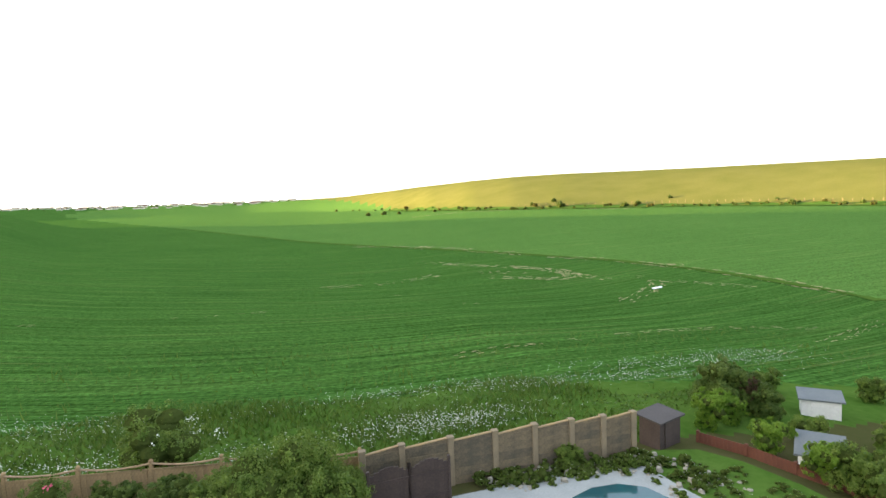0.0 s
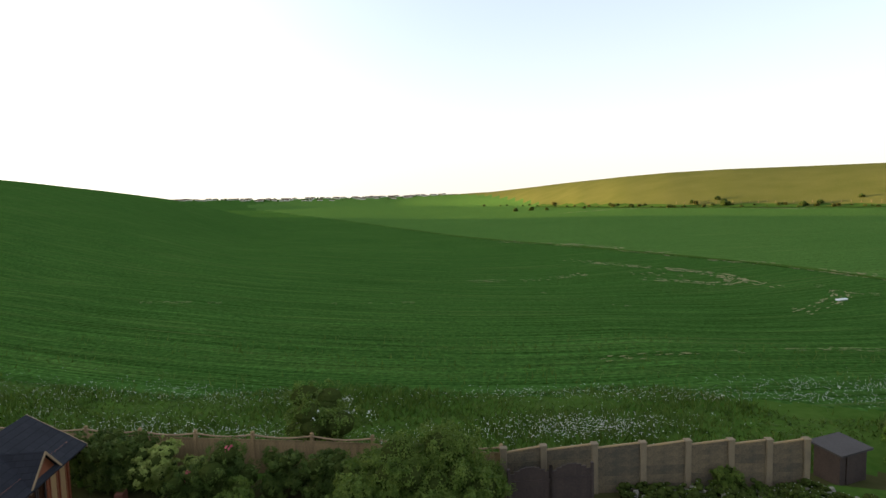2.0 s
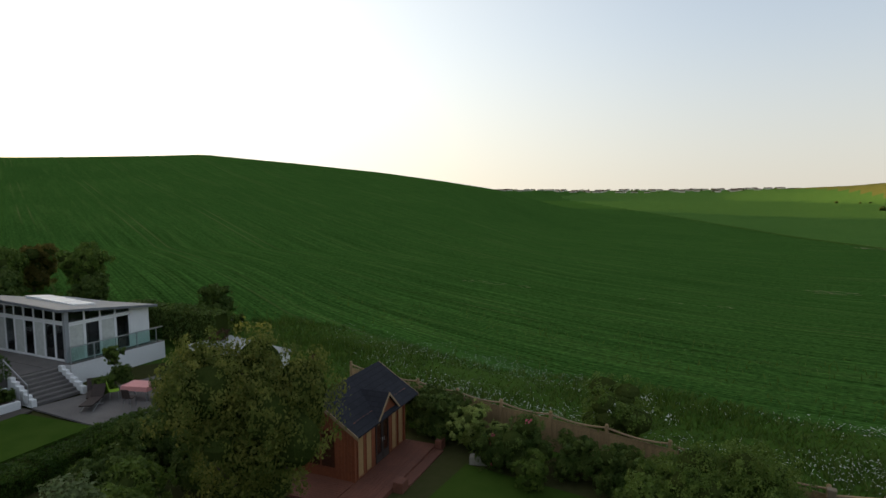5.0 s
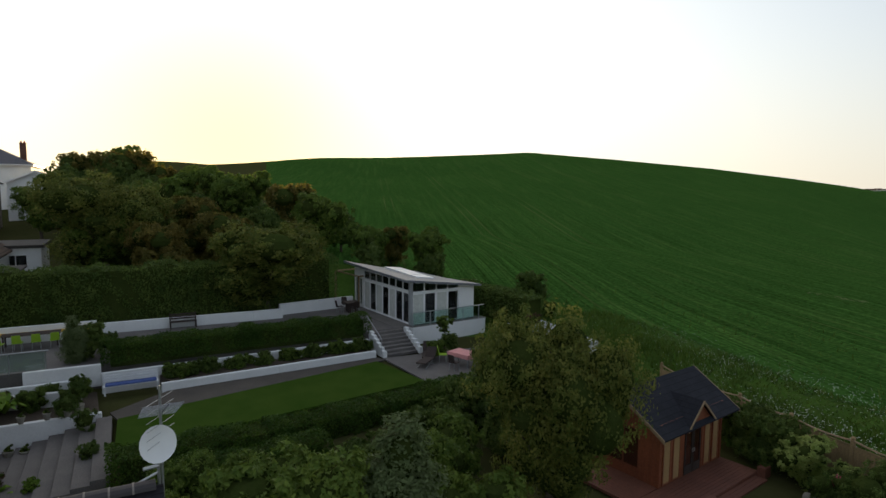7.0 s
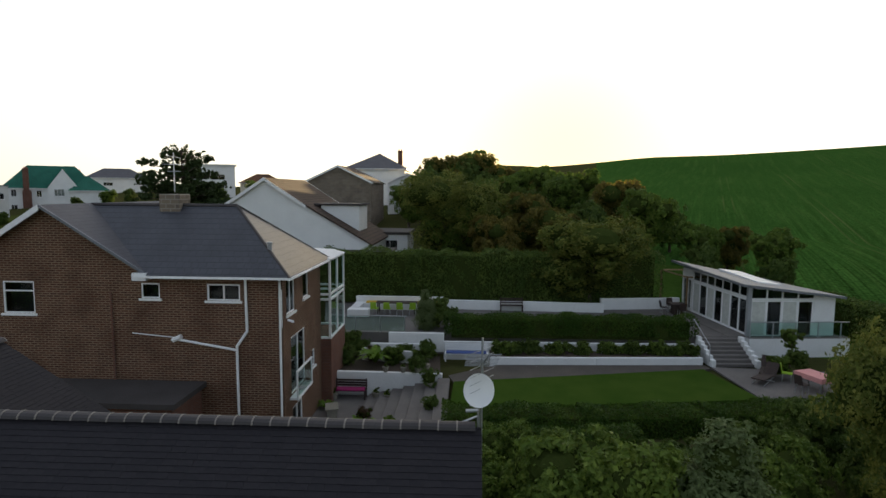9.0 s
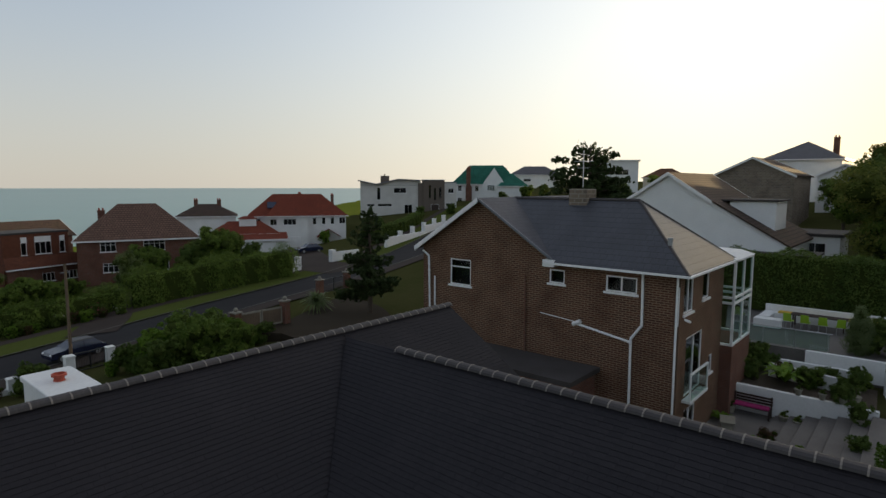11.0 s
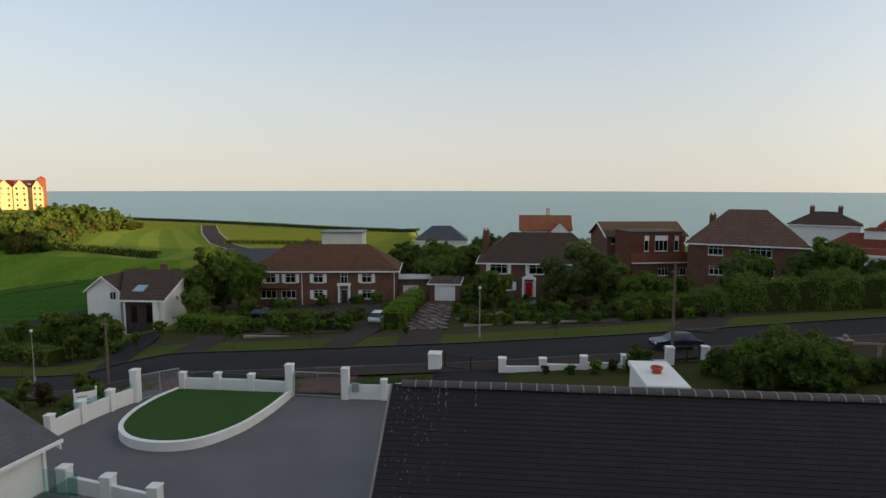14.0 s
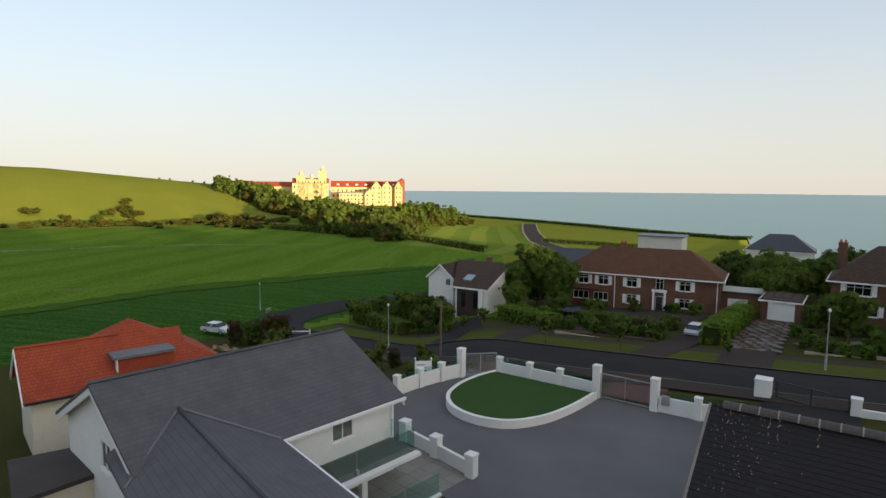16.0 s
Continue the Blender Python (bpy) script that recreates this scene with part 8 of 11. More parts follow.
low_wall("garden_wall", [(-33.0, -4.6), (-33.0, -1.4)], 2.4, 3.5, 0.22, "white rendered terrace wall")
slab_sheet("bed", [(-29.1, -8.2), (-29.0, -1.4), (-32.5, -1.6), (-32.5, -8.4)], 2.25, M_SOIL, "sloping planted bed", 1.2)
for k in range(7):
    s_ = thing("stone_step", -25.6, -4.7 + 0.58 * k, 1.2, 0, "broad grey stone garden step", "step", "garden steps")
    part("tread", Shape().box(-3.1, 3.2, -0.29, 0.31, 0, 0.148 * (k + 1), 0.015), M_SLAB, s_)
for k in range(7):
    s_ = thing("stone_step", -31.75 - 0.32 * k, 14.55, 2.2, 3, "grey stone step between white walls", "step", "terrace steps")
    part("tread", Shape().box(-0.33, 0.01, -1.05, 1.05, 0, 0.157 * (k + 1), 0.01), M_SLAB, s_)
for side, lab in ((-1, "stepped white wall beside garden steps"), (1, "stepped white wall beside garden steps")):
    w_ = thing("stair_wall", -31.6, 14.55 + side * 1.2, 2.2, 3, lab, "wall", "stair walls")
    for k in range(6):
        part("wall_step", Shape().box(-0.36 * (k + 1), -0.36 * k, -0.12, 0.12, 0, 0.4 + 0.17 * k, 0.02), M_WHITE, w_)
r_ = thing("handrail", -31.6, 13.1, 2.2, 3, "thin steel handrail beside the steps", "railing")
part("rail", Shape().tube((0, 0, 1.2), (-2.1, 0, 2.2), 0.025).tube((0, 0, 0.3), (0, 0, 1.2), 0.02).tube((-2.1, 0, 1.2), (-2.1, 0, 2.2), 0.02), M_STEEL, r_)


def garden_house():
    g = thing("garden_house", -34.4, 16.35, 3.3, 5.0, "white garden house with glazed walls and single-pitch grey roof", "garden house")
    L, D, zs, zn = 8.6, 5.2, 2.95, 2.35
    s = Shape()
    holes = [(1.6, 8.45, 0.05, 2.15), (1.6, 8.45, 2.3, 2.85), (0.2, 0.6, 0.2, 2.2), (0.9, 1.3, 0.2, 2.2)]
    wall_panel(s, (-L, 0), (0, 0), -0.4, zs, holes)
    part("wall", s, M_WHITE, g)
    s = Shape()
    wall_panel(s, (0, 0), (0, D), -0.4, 2.25, [(0.15, 3.9, 0.05, 2.1)])
    s.poly((0, 3.9, 2.25), (0, D, 2.25), (0, D, zn), (0, 3.9, zs - (zs - zn) * 3.9 / D))
    part("wall", s, M_WHITE, g)
    s = Shape()
    wall_panel(s, (0, D), (-L, D), -0.4, zn, [])
    s.poly((-L, D, -0.4), (-L, 0, -0.4), (-L, 0, zs), (-L, D, zn))
    part("wall", s, M_WHITE, g)
    for k in range(7):
        a, b = -7.0 + k * 0.98, -6.02 + k * 0.98
        pane = part("glass_door", Shape().box(a, a + 0.07, 0.03, 0.1, 0.05, 2.15).box(b - 0.07, b, 0.03, 0.1, 0.05, 2.15).box(a, b, 0.03, 0.1, 0.05, 0.12).box(a, b, 0.03, 0.1, 2.08, 2.15), M_UPVC, g)
        part("pane", Shape().box(a + 0.07, b - 0.07, 0.06, 0.07, 0.12, 2.08), M_CURTAIN if k in (0, 2, 4) else M_GLASS, pane)
        part("fanlight", Shape().box(a + 0.05, b - 0.05, 0.06, 0.07, 2.32, 2.88), M_GLASS, g)
        part("mullion", Shape().box(b - 0.04, b + 0.04, 0.02, 0.1, 2.3, 2.9), M_UPVC, g)
    for k in range(4):
        a, b = 0.15 + k * 0.94, 1.08 + k * 0.94
        pane = part("glass_door", Shape().box(-0.1, -0.03, a, a + 0.07, 0.05, 2.1).box(-0.1, -0.03, b - 0.07, b, 0.05, 2.1).box(-0.1, -0.03, a, b, 2.03, 2.1), M_UPVC, g)
        part("pane", Shape().box(-0.07, -0.06, a + 0.07, b - 0.07, 0.05, 2.03), M_CURTAIN if k in (0, 2) else M_GLASS, pane)
        zt = zs - (zs - zn) * (a + 0.4) / D - 0.12
        part("fanlight", Shape().box(-0.07, -0.06, a + 0.04, b - 0.04, 2.3, zt), M_GLASS, g)
        part("mullion", Shape().box(-0.1, -0.02, b - 0.03, b + 0.05, 2.25, zt), M_UPVC, g)
    for u in (0.2, 0.9):
        part("window", Shape().box(-L + u, -L + u + 0.4, 0.05, 0.06, 0.2, 2.2), M_GLASS, g)
    # added dark sheets indoors, painted as the unlit room
    part("room_shade", Shape().box(-7.0, -0.4, 1.6, 1.65, 0, 2.9).box(-0.6, -0.55, 0.3, 4.0, 0, 2.2), M_DARKIN, g)
    part("corner_post", Shape().box(-0.12, 0.1, -0.1, 0.12, -0.4, zs), M_GREYMETAL, g)
    part("roof", Shape().hull([(-L - 0.6, -0.6, zs + 0.32), (0.5, -0.6, zs + 0.05), (0.5, D + 0.3, zn - 0.06), (-L - 0.6, D + 0.3, zn - 0.42)], [(-L - 0.6, -0.6, zs + 0.48), (0.5, -0.6, zs + 0.2), (0.5, D + 0.3, zn + 0.08), (-L - 0.6, D + 0.3, zn - 0.26)]), M_LEAD, g)
    part("fascia", Shape().hull([(-L - 0.6, -0.64, zs + 0.32), (-L - 0.6, -0.605, zs + 0.32), (-L - 0.6, -0.605, zs + 0.48), (-L - 0.6, -0.64, zs + 0.48)], [(0.5, -0.64, zs + 0.05), (0.5, -0.605, zs + 0.05), (0.5, -0.605, zs + 0.18), (0.5, -0.64, zs + 0.18)]), M_LEAD, g)
    for k in range(4):
        x0 = -5.7 + k * 1.18
        part("roof_light", Shape().hull([(x0, 1.1, zs - 0.35), (x0 + 1.12, 1.1, zs - 0.35), (x0 + 1.12, 2.5, zs - 0.45), (x0, 2.5, zs - 0.45)], [(x0, 1.1, zs + 0.30 - k * 0.05), (x0 + 1.12, 1.1, zs + 0.26 - k * 0.05), (x0 + 1.12, 2.5, zs + 0.10 - k * 0.05), (x0, 2.5, zs + 0.14 - k * 0.05)]), M_UPVC, g, "white framed roof light")
    dk = thing("terrace_base", -34.4, 16.35, 3.3, 5.0, "white rendered deck edge with glass balustrade", "terrace")
    part("edge", Shape().box(-0.02, 0.6, -0.2, D + 0.6, -1.3, 0.0), M_WHITE, dk)
    part("deck", Shape().box(-4.5, 0.0, -1.2, -0.01, -0.12, 0.02).box(0.003, 0.62, -0.22, D + 0.6, 0.003, 0.03), M_SLAB, dk)
    part("balustrade_glass", Shape().box(0.5, 0.515, -0.1, D + 0.5, 0.08, 0.92), M_CLEAR, dk)
    part("balustrade_rail", Shape().box(0.47, 0.54, -0.15, D + 0.55, 0.92, 0.97), M_STEEL, dk)
    for k in range(5):
        part("balustrade_post", Shape().box(0.48, 0.53, -0.15 + k * 1.35, -0.1 + k * 1.35, 0.03, 0.92), M_STEEL, dk)


garden_house()


def bench(x, y, z, turn, label, seat_m, cushion=None, ln=1.6):
    b = thing("garden_bench", x, y, z, turn, label, "bench")
    for u in (-ln / 2 + 0.05, ln / 2 - 0.05):
        for v in (-0.22, 0.22):
            part("leg", Shape().box(u - 0.035, u + 0.035, v - 0.035, v + 0.035, 0, 0.42), seat_m, b)
    for k in range(4):
        part("slat", Shape().box(-ln / 2, ln / 2, -0.25 + k * 0.13, -0.15 + k * 0.13, 0.42, 0.45), seat_m, b)
    for k in range(3):
        part("back_slat", Shape().box(-ln / 2, ln / 2, 0.24, 0.27, 0.55 + k * 0.13, 0.64 + k * 0.13), seat_m, b)
    for u in (-ln / 2 + 0.05, ln / 2 - 0.05):
        part("back_post", Shape().box(u - 0.03, u + 0.03, 0.2, 0.26, 0.42, 0.95), seat_m, b)
    if cushion:
        part("cushion", Shape().box(-ln / 2 + 0.08, ln / 2 - 0.08, -0.24, 0.2, 0.45, 0.53, 0.03), cushion, b)


bench(-28.4, -5.9, 1.2, 90, "dark wooden bench with magenta cushion", M_DARKWOOD, M_MAGENTA)
bench(-40.3, 3.0, 3.32, 90, "dark weathered wooden bench against a white wall", M_DARKWOOD)
bench(-31.9, -0.1, 2.22, 90, "long white bench with blue back cushion", M_UPVC, M_BLUE, ln=2.4)


def chair(x, y, z, turn, m, label, group):
    c = thing("garden_chair", x, y, z, turn, label, "chair", group)
    for u in (-0.2, 0.2):
        for v in (-0.2, 0.2):
            part("leg", Shape().tube((u, v, 0), (u * 0.9, v * 0.9, 0.44), 0.015, n=6), M_STEEL, c)
    part("seat", Shape().box(-0.23, 0.23, -0.23, 0.23, 0.44, 0.47, 0.01), m, c)
    part("backrest", Shape().hull([(-0.22, 0.2, 0.47), (0.22, 0.2, 0.47), (0.22, 0.23, 0.47), (-0.22, 0.23, 0.47)], [(-0.2, 0.3, 0.92), (0.2, 0.3, 0.92), (0.2, 0.33, 0.92), (-0.2, 0.33, 0.92)]), m, c)


def dining_terrace():
    t = thing("garden_table", -39.2, -4.9, 3.32, 90, "dark slatted outdoor dining table", "table")
    for k in range(7):
        part("slat", Shape().box(-1.4, 1.4, -0.45 + k * 0.13, -0.34 + k * 0.13, 0.71, 0.75), M_DARKWOOD, t)
    for u in (-1.25, 1.25):
        for v in (-0.35, 0.35):
            part("leg", Shape().box(u - 0.04, u + 0.04, v - 0.04, v + 0.04, 0, 0.71), M_DARKWOOD, t)
    for k in range(4):
        chair(-38.4, -6.3 + k * 0.85, 3.32, -90 + (k - 1.5) * 6, M_LIME, "lime green plastic garden chair", "chairs round the table")
    w = thing("bench_wall", -40.4, -7.2, 3.32, 90, "white built-in corner bench with yellow cushions", "bench")
    part("base", Shape().box(-0.8, 5.4, -0.25, 0.35, 0, 0.45, 0.02).box(-0.8, -0.2, -1.6, -0.26, 0, 0.45, 0.02), M_WHITE, w)
    part("backrest", Shape().box(-0.8, 5.4, 0.352, 0.55, 0, 0.85, 0.02), M_WHITE, w)
    for k in range(5):
        part("cushion", Shape().box(0.0 + k * 1.05, 0.95 + k * 1.05, -0.2, 0.3, 0.452, 0.55, 0.03), M_YELLOW, w)
    p = thing("planter_box", -38.0, -7.3, 3.32, 90, "white rendered planter box", "planter")
    part("box", Shape().box(-0.7, 0.7, -0.35, 0.35, 0, 0.5, 0.02), M_WHITE, p)
    r = thing("railing", -33.6, -8.2, 3.32, 90, "thin steel railing along the terrace edge", "railing")
    part("top_rail", Shape().tube((0, 0, 1.0), (4.6, 0, 1.0), 0.025), M_STEEL, r)
    for k in range(4):
        part("post", Shape().tube((0.1 + k * 1.45, 0, 0), (0.1 + k * 1.45, 0, 1.0), 0.022), M_STEEL, r)
    part("glass", Shape().box(0.1, 4.5, -0.006, 0.006, 0.1, 0.95), M_CLEAR, r)
    tb = thing("garden_table", -28.3, 16.8, 2.24, 20, "small table with a pink cloth", "table")
    part("tabletop", Shape().box(-0.75, 0.75, -0.5, 0.5, 0.7, 0.74, 0.01), M_PINK, tb)
    part("cloth", Shape().box(-0.76, 0.76, -0.51, 0.51, 0.5, 0.698), M_PINK, tb)
    for u in (-0.65, 0.65):
        for v in (-0.4, 0.4):
            part("leg", Shape().box(u - 0.03, u + 0.03, v - 0.03, v + 0.03, 0, 0.5), M_STEEL, tb)
    chair(-29.3, 16.0, 2.24, 150, M_LIME, "lime green plastic garden chair", "chairs round the pink table")
    chair(-27.6, 15.8, 2.24, 200, M_DARKWOOD, "dark woven garden chair", "chairs round the pink table")
    chair(-27.6, 17.9, 2.24, 20, M_DARKWOOD, "dark woven garden chair", "chairs round the pink table")
    for x, y, a in ((-30.3, 15.5, 60), (-29.2, 14.9, 40)):
        l = thing("sun_lounger", x, y, 2.24, a, "dark folding sun lounger", "lounger", "loungers")
        part("seat", Shape().box(-0.3, 0.3, -0.9, 0.4, 0.28, 0.34, 0.01), M_DARKWOOD, l)
        part("backrest", Shape().hull([(-0.3, 0.4, 0.3), (0.3, 0.4, 0.3), (0.3, 0.44, 0.3), (-0.3, 0.44, 0.3)], [(-0.3, 0.85, 0.85), (0.3, 0.85, 0.85), (0.3, 0.89, 0.85), (-0.3, 0.89, 0.85)]), M_DARKWOOD, l)
        part("frame", Shape().tube((-0.28, -0.8, 0), (-0.28, 0.3, 0.28), 0.02).tube((0.28, -0.8, 0), (0.28, 0.3, 0.28), 0.02).tube((-0.28, 0.4, 0), (-0.28, -0.6, 0.28), 0.02).tube((0.28, 0.4, 0), (0.28, -0.6, 0.28), 0.02), M_STEEL, l)
    tb = thing("garden_table", -40.4, 14.4, 3.32, 0, "brown wicker terrace table", "table")
    part("tabletop", Shape().box(-0.5, 0.5, -0.5, 0.5, 0.68, 0.74, 0.02), M_DARKWOOD, tb)
    part("base", Shape().box(-0.35, 0.35, -0.35, 0.35, 0, 0.68, 0.02), M_DARKWOOD, tb)
    for x, y, a in ((-41.2, 14.2, 90), (-39.6, 14.4, -90), (-40.4, 13.5, 180)):
        chair(x, y, 3.32, a, M_DARKWOOD, "dark woven garden chair", "terrace chairs")


dining_terrace()


def topiary(x, y, z, h, r, pot=True):
    t = thing("topiary", x, y, z, 0, "clipped ball topiary in a pot", "plant", "topiary balls")
    if pot:
        part("pot", Shape().lathe(0, 0, [(0.16, 0), (0.22, 0.35), (0.24, 0.36), (0.24, 0.42), (0.2, 0.42)], 12), M_STOOL, t)
    part("stem", Shape().tube((0, 0, 0.3), (0, 0, h - r * 0.6), 0.025, n=6), M_BARK, t)
    part("crown", crown("crown", [(0, 0, h - r, r, r, r)], 1500, 0.05, M_LEAFD, int(x * -7)), None, t)


topiary(-29.6, -2.2, 2.25, 1.5, 0.42)
topiary(-29.0, -2.6, 2.4, 0.9, 0.45)
topiary(-31.05, -2.3, 2.25, 1.4, 0.36)
low_wall("garden_wall", [(-31.7, -5.9), (-31.1, -2.9)], 2.0, 2.9, 0.2, "white rendered retaining wall above a planting bed")
topiary(-25.0, -1.6, 2.0, 0.7, 0.42, pot=False)
topiary(-27.9, -1.9, 2.0, 1.0, 0.5)
for x, y in ((-28.3, -4.6), (-28.0, -4.0), (-28.2, -6.7)):
    p_ = thing("plant_pot", x, y, 1.2, 0, "small grey plant pot beside a white wall", "pot", "pots in the yard")
    part("pot", Shape().lathe(0, 0, [(0.13, 0), (0.19, 0.3), (0.21, 0.31), (0.21, 0.36), (0.16, 0.36)], 10), M_STOOL, p_)
    plant("tuft", x, y, 0.7, z=1.5)
tb_ = thing("garden_table", -26.0, -6.3, 1.2, 15, "low pale stone garden table", "table")
part("tabletop", Shape().box(-0.45, 0.45, -0.3, 0.3, 0.42, 0.48, 0.01), M_STOOL, tb_)
for u in (-0.3, 0.3):
    part("leg", Shape().box(u - 0.06, u + 0.06, -0.22, 0.22, 0, 0.42), M_STOOL, tb_)


def fern(x, y, z, size, seed):
    """Arching fronds from one root."""
    f = thing("fern", x, y, z, 0, "arching yellow-green fern in a paved yard", "plant", "ferns in the yard")
    rng = random.Random(seed)
    s = Shape()
    for k in range(26):
        a, rise, reach = 6.283 * k / 26 + rng.uniform(-0.2, 0.2), rng.uniform(0.5, 1.0) * size, rng.uniform(0.5, 1.0) * size
        side = Vector((-math.sin(a), math.cos(a), 0))
        ridge = [Vector((math.cos(a) * reach * t, math.sin(a) * reach * t, rise * (1.7 * t - 1.25 * t * t))) for t in (0.0, 0.35, 0.7, 1.0)]
        for (p, w0), (q, w1) in zip(zip(ridge, (0.02, 0.10, 0.08, 0.01)), zip(ridge[1:], (0.10, 0.08, 0.01))):
            s.poly(p - side * w0 * size, p + side * w0 * size, q + side * w1 * size, q - side * w1 * size)
    part("fronds", s, M_LEAFL, f)


fern(-24.6, -4.6, 1.2, 0.9, 1)
fern(-30.6, -5.0, 2.4, 1.3, 2)
fern(-26.9, -6.8, 1.2, 0.6, 3)
for x, y in ((-28.9, -4.2), (-28.9, -3.3), (-28.9, -2.6)):
    p_ = thing("plant_pot", x, y, 2.43, 0, "small pale pot standing on a white wall", "pot", "pots on the wall")
    part("pot", Shape().lathe(0, 0, [(0.10, 0), (0.15, 0.24), (0.17, 0.25), (0.17, 0.29), (0.12, 0.29)], 10), M_STOOL, p_)
    plant("tuft", x, y, 0.55, z=2.68)
for x, y, s, k, z in ((-31.8, -3.4, 0.45, "darkshrub", 2.2), (-32.2, -6.6, 0.75, "darkshrub", 2.2), (-30.4, -2.6, 0.5, "darkshrub", 2.2), (-32.0, -2.2, 0.4, "shrub", 2.2), (-30.6, -6.8, 0.6, "darkshrub", 2.2), (-31.4, -5.2, 0.4, "copper", 2.2), (-30.8, -4.0, 0.5, "shrub", 2.2), (-30.2, -7.6, 0.6, "shrub", 2.2), (-34.6, -2.6, 0.55, "grey", 3.3), (-35.4, -1.9, 0.9, "darkshrub", 3.3), (-31.9, 2.2, 0.36, "shrub", 2.55), (-32.2, 3.6, 0.42, "darkshrub", 2.55), (-32.2, 5.0, 0.36, "shrub", 2.55), (-32.3, 6.4, 0.4, "darkshrub", 2.55), (-32.4, 7.8, 0.36, "shrub", 2.55), (-32.4, 9.2, 0.42, "darkshrub", 2.55), (-32.5, 10.6, 0.4, "shrub", 2.55), (-32.6, 12.0, 0.42, "darkshrub", 2.55), (-30.2, 17.0, 0.55, "darkshrub", 2.5), (-29.9, 15.9, 0.45, "shrub", 2.4), (-24.0, -3.4, 0.4, "lightshrub", 1.2), (-25.0, -4.6, 0.36, "copper", 1.2), (-26.2, 17.6, 0.8, "darkshrub", 2.2), (-25.0, 16.4, 0.9, "darkshrub", 2.2), (-26.6, 19.6, 0.8, "shrub", 2.2)):
    plant(k, x, y, s, z=z)
rng_b = random.Random(77)
for k in range(60):
    yy = rng_b.uniform(1.6, 12.7)
    kind = rng_b.choice(("tuft", "tuft", "shrub", "darkshrub"))
    plant(kind, -32.15 - 0.05 * yy + rng_b.uniform(-0.35, 0.3), yy, rng_b.uniform(0.8, 1.6) if kind == "tuft" else rng_b.uniform(0.2, 0.32), z=2.55, group="flower bed plants")
plant("young", -31.3, 17.2, 0.62, z=2.5, label="small round standard tree in a terrace bed")
hedge([(-34.2, -1.0), (-34.4, 6), (-34.5, 12.8)], 1.5, 1.0, "clipped green hedge along a terrace", z=3.3, seed=2)
hedge([(-22.8, -0.6), (-22.9, 5.0), (-23.4, 10), (-24.4, 14.6)], 1.5, 1.05, "clipped dark green hedge beside the lawn", z=1.9, seed=3)
hedge([(-43.6, -13), (-43.2, -4), (-43.0, 4), (-43.8, 13.4)], 2.2, 3.5, "tall dark clipped boundary hedge", z=3.6, material=M_LEAFD, seed=4, dens=200, size=0.08, loose=1.6)
hedge([(-41.0, 24.0), (-36, 24.4), (-32.0, 24.6)], 1.6, 2.0, "dark hedge behind the garden house", z=3.0, material=M_LEAFD, seed=5, dens=90, size=0.11)
hedge([(-20.6, 0.5), (-20.8, 6.0)], 1.2, 1.0, "low leafy green garden hedge", z=2.0, seed=6)
# trees and shrubs of the back gardens
plant("olive", -13.1, 10.85, 0.72, turn=40, z=2.0, tall=1.28)
plant("grey", -13.1, 5.85, 1.3, z=1.9, tall=0.78)
for x, y, s, k in ((-13.8, 3.4, 1.7, "shrub"), (-14.2, 2.2, 1.4, "shrub"), (-14.4, 7.2, 1.35, "shrub"), (-12.4, 7.4, 1.3, "shrub"), (-15.6, 8.6, 1.3, "shrub"), (-16.6, 6.6, 1.2, "darkshrub"), (-17.6, 3.2, 1.0, "shrub"), (-18.4, 9.8, 1.2, "darkshrub"), (-17.6, 13.0, 1.3, "darkshrub"), (-19.0, 1.2, 0.9, "shrub"), (-20.6, 12.4, 1.2, "darkshrub"), (-22.6, 17.2, 1.2, "darkshrub"), (-12.6, 3.8, 1.2, "shrub"), (-16.2, 0.6, 1.0, "shrub"), (-11.0, 6.2, 1.0, "shrub")):
    plant(k, x, y, s, z=1.9)
for x, y, s, k in ((-34.5, 26.5, 0.42, "dark"), (-30.4, 24.6, 0.6, "darkshrub"), (-26.0, 24.0, 0.7, "darkshrub"), (-24.0, 25.0, 0.5, "copper"), (-30.6, 23.4, 0.9, "copper"), (-40.3, 30.7, 1.3, "darkshrub"), (-36.0, 29.0, 0.55, "whiteflower"), (-13.6, 21.3, 1.0, "darkshrub"), (-12.9, 20.9, 0.9, "darkshrub"), (-14.4, 21.5, 0.8, "shrub")):
    plant(k, x, y, s)
sw_ = thing("outbuilding", -27.8, 22.6, 2.0, -6, "low white building with a flat pale roof", "outbuilding")
part("wall", Shape().box(-3.0, 3.0, -1.4, 1.4, 0, 1.5), M_WHITE, sw_)
part("roof", Shape().box(-3.1, 3.1, -1.5, 1.5, 1.5, 1.62), M_PALE, sw_)
fr_ = thing("pergola", -43.5, 16.5, 3.4, 8, "open timber pergola frame", "pergola")
part("beam", Shape().box(-2.0, 2.0, -1.5, -1.42, 2.3, 2.4).box(-2.0, 2.0, 1.42, 1.5, 2.3, 2.4).box(-2.0, -1.92, -1.5, 1.5, 2.3, 2.4).box(1.92, 2.0, -1.5, 1.5, 2.3, 2.4), M_FENCE, fr_)
for u, v in ((-1.95, -1.45), (1.95, -1.45), (-1.95, 1.45), (1.95, 1.45)):
    part("post", Shape().box(u - 0.05, u + 0.05, v - 0.05, v + 0.05, 0, 2.3), M_FENCE, fr_)
plant("willow", -42.6, 8.8, 1.27, z=3.9, tall=0.72)
plant("olive", -57.0, -1.5, 1.62, turn=110, z=4.6, tall=0.76, label="large dark spreading tree above a boundary hedge")
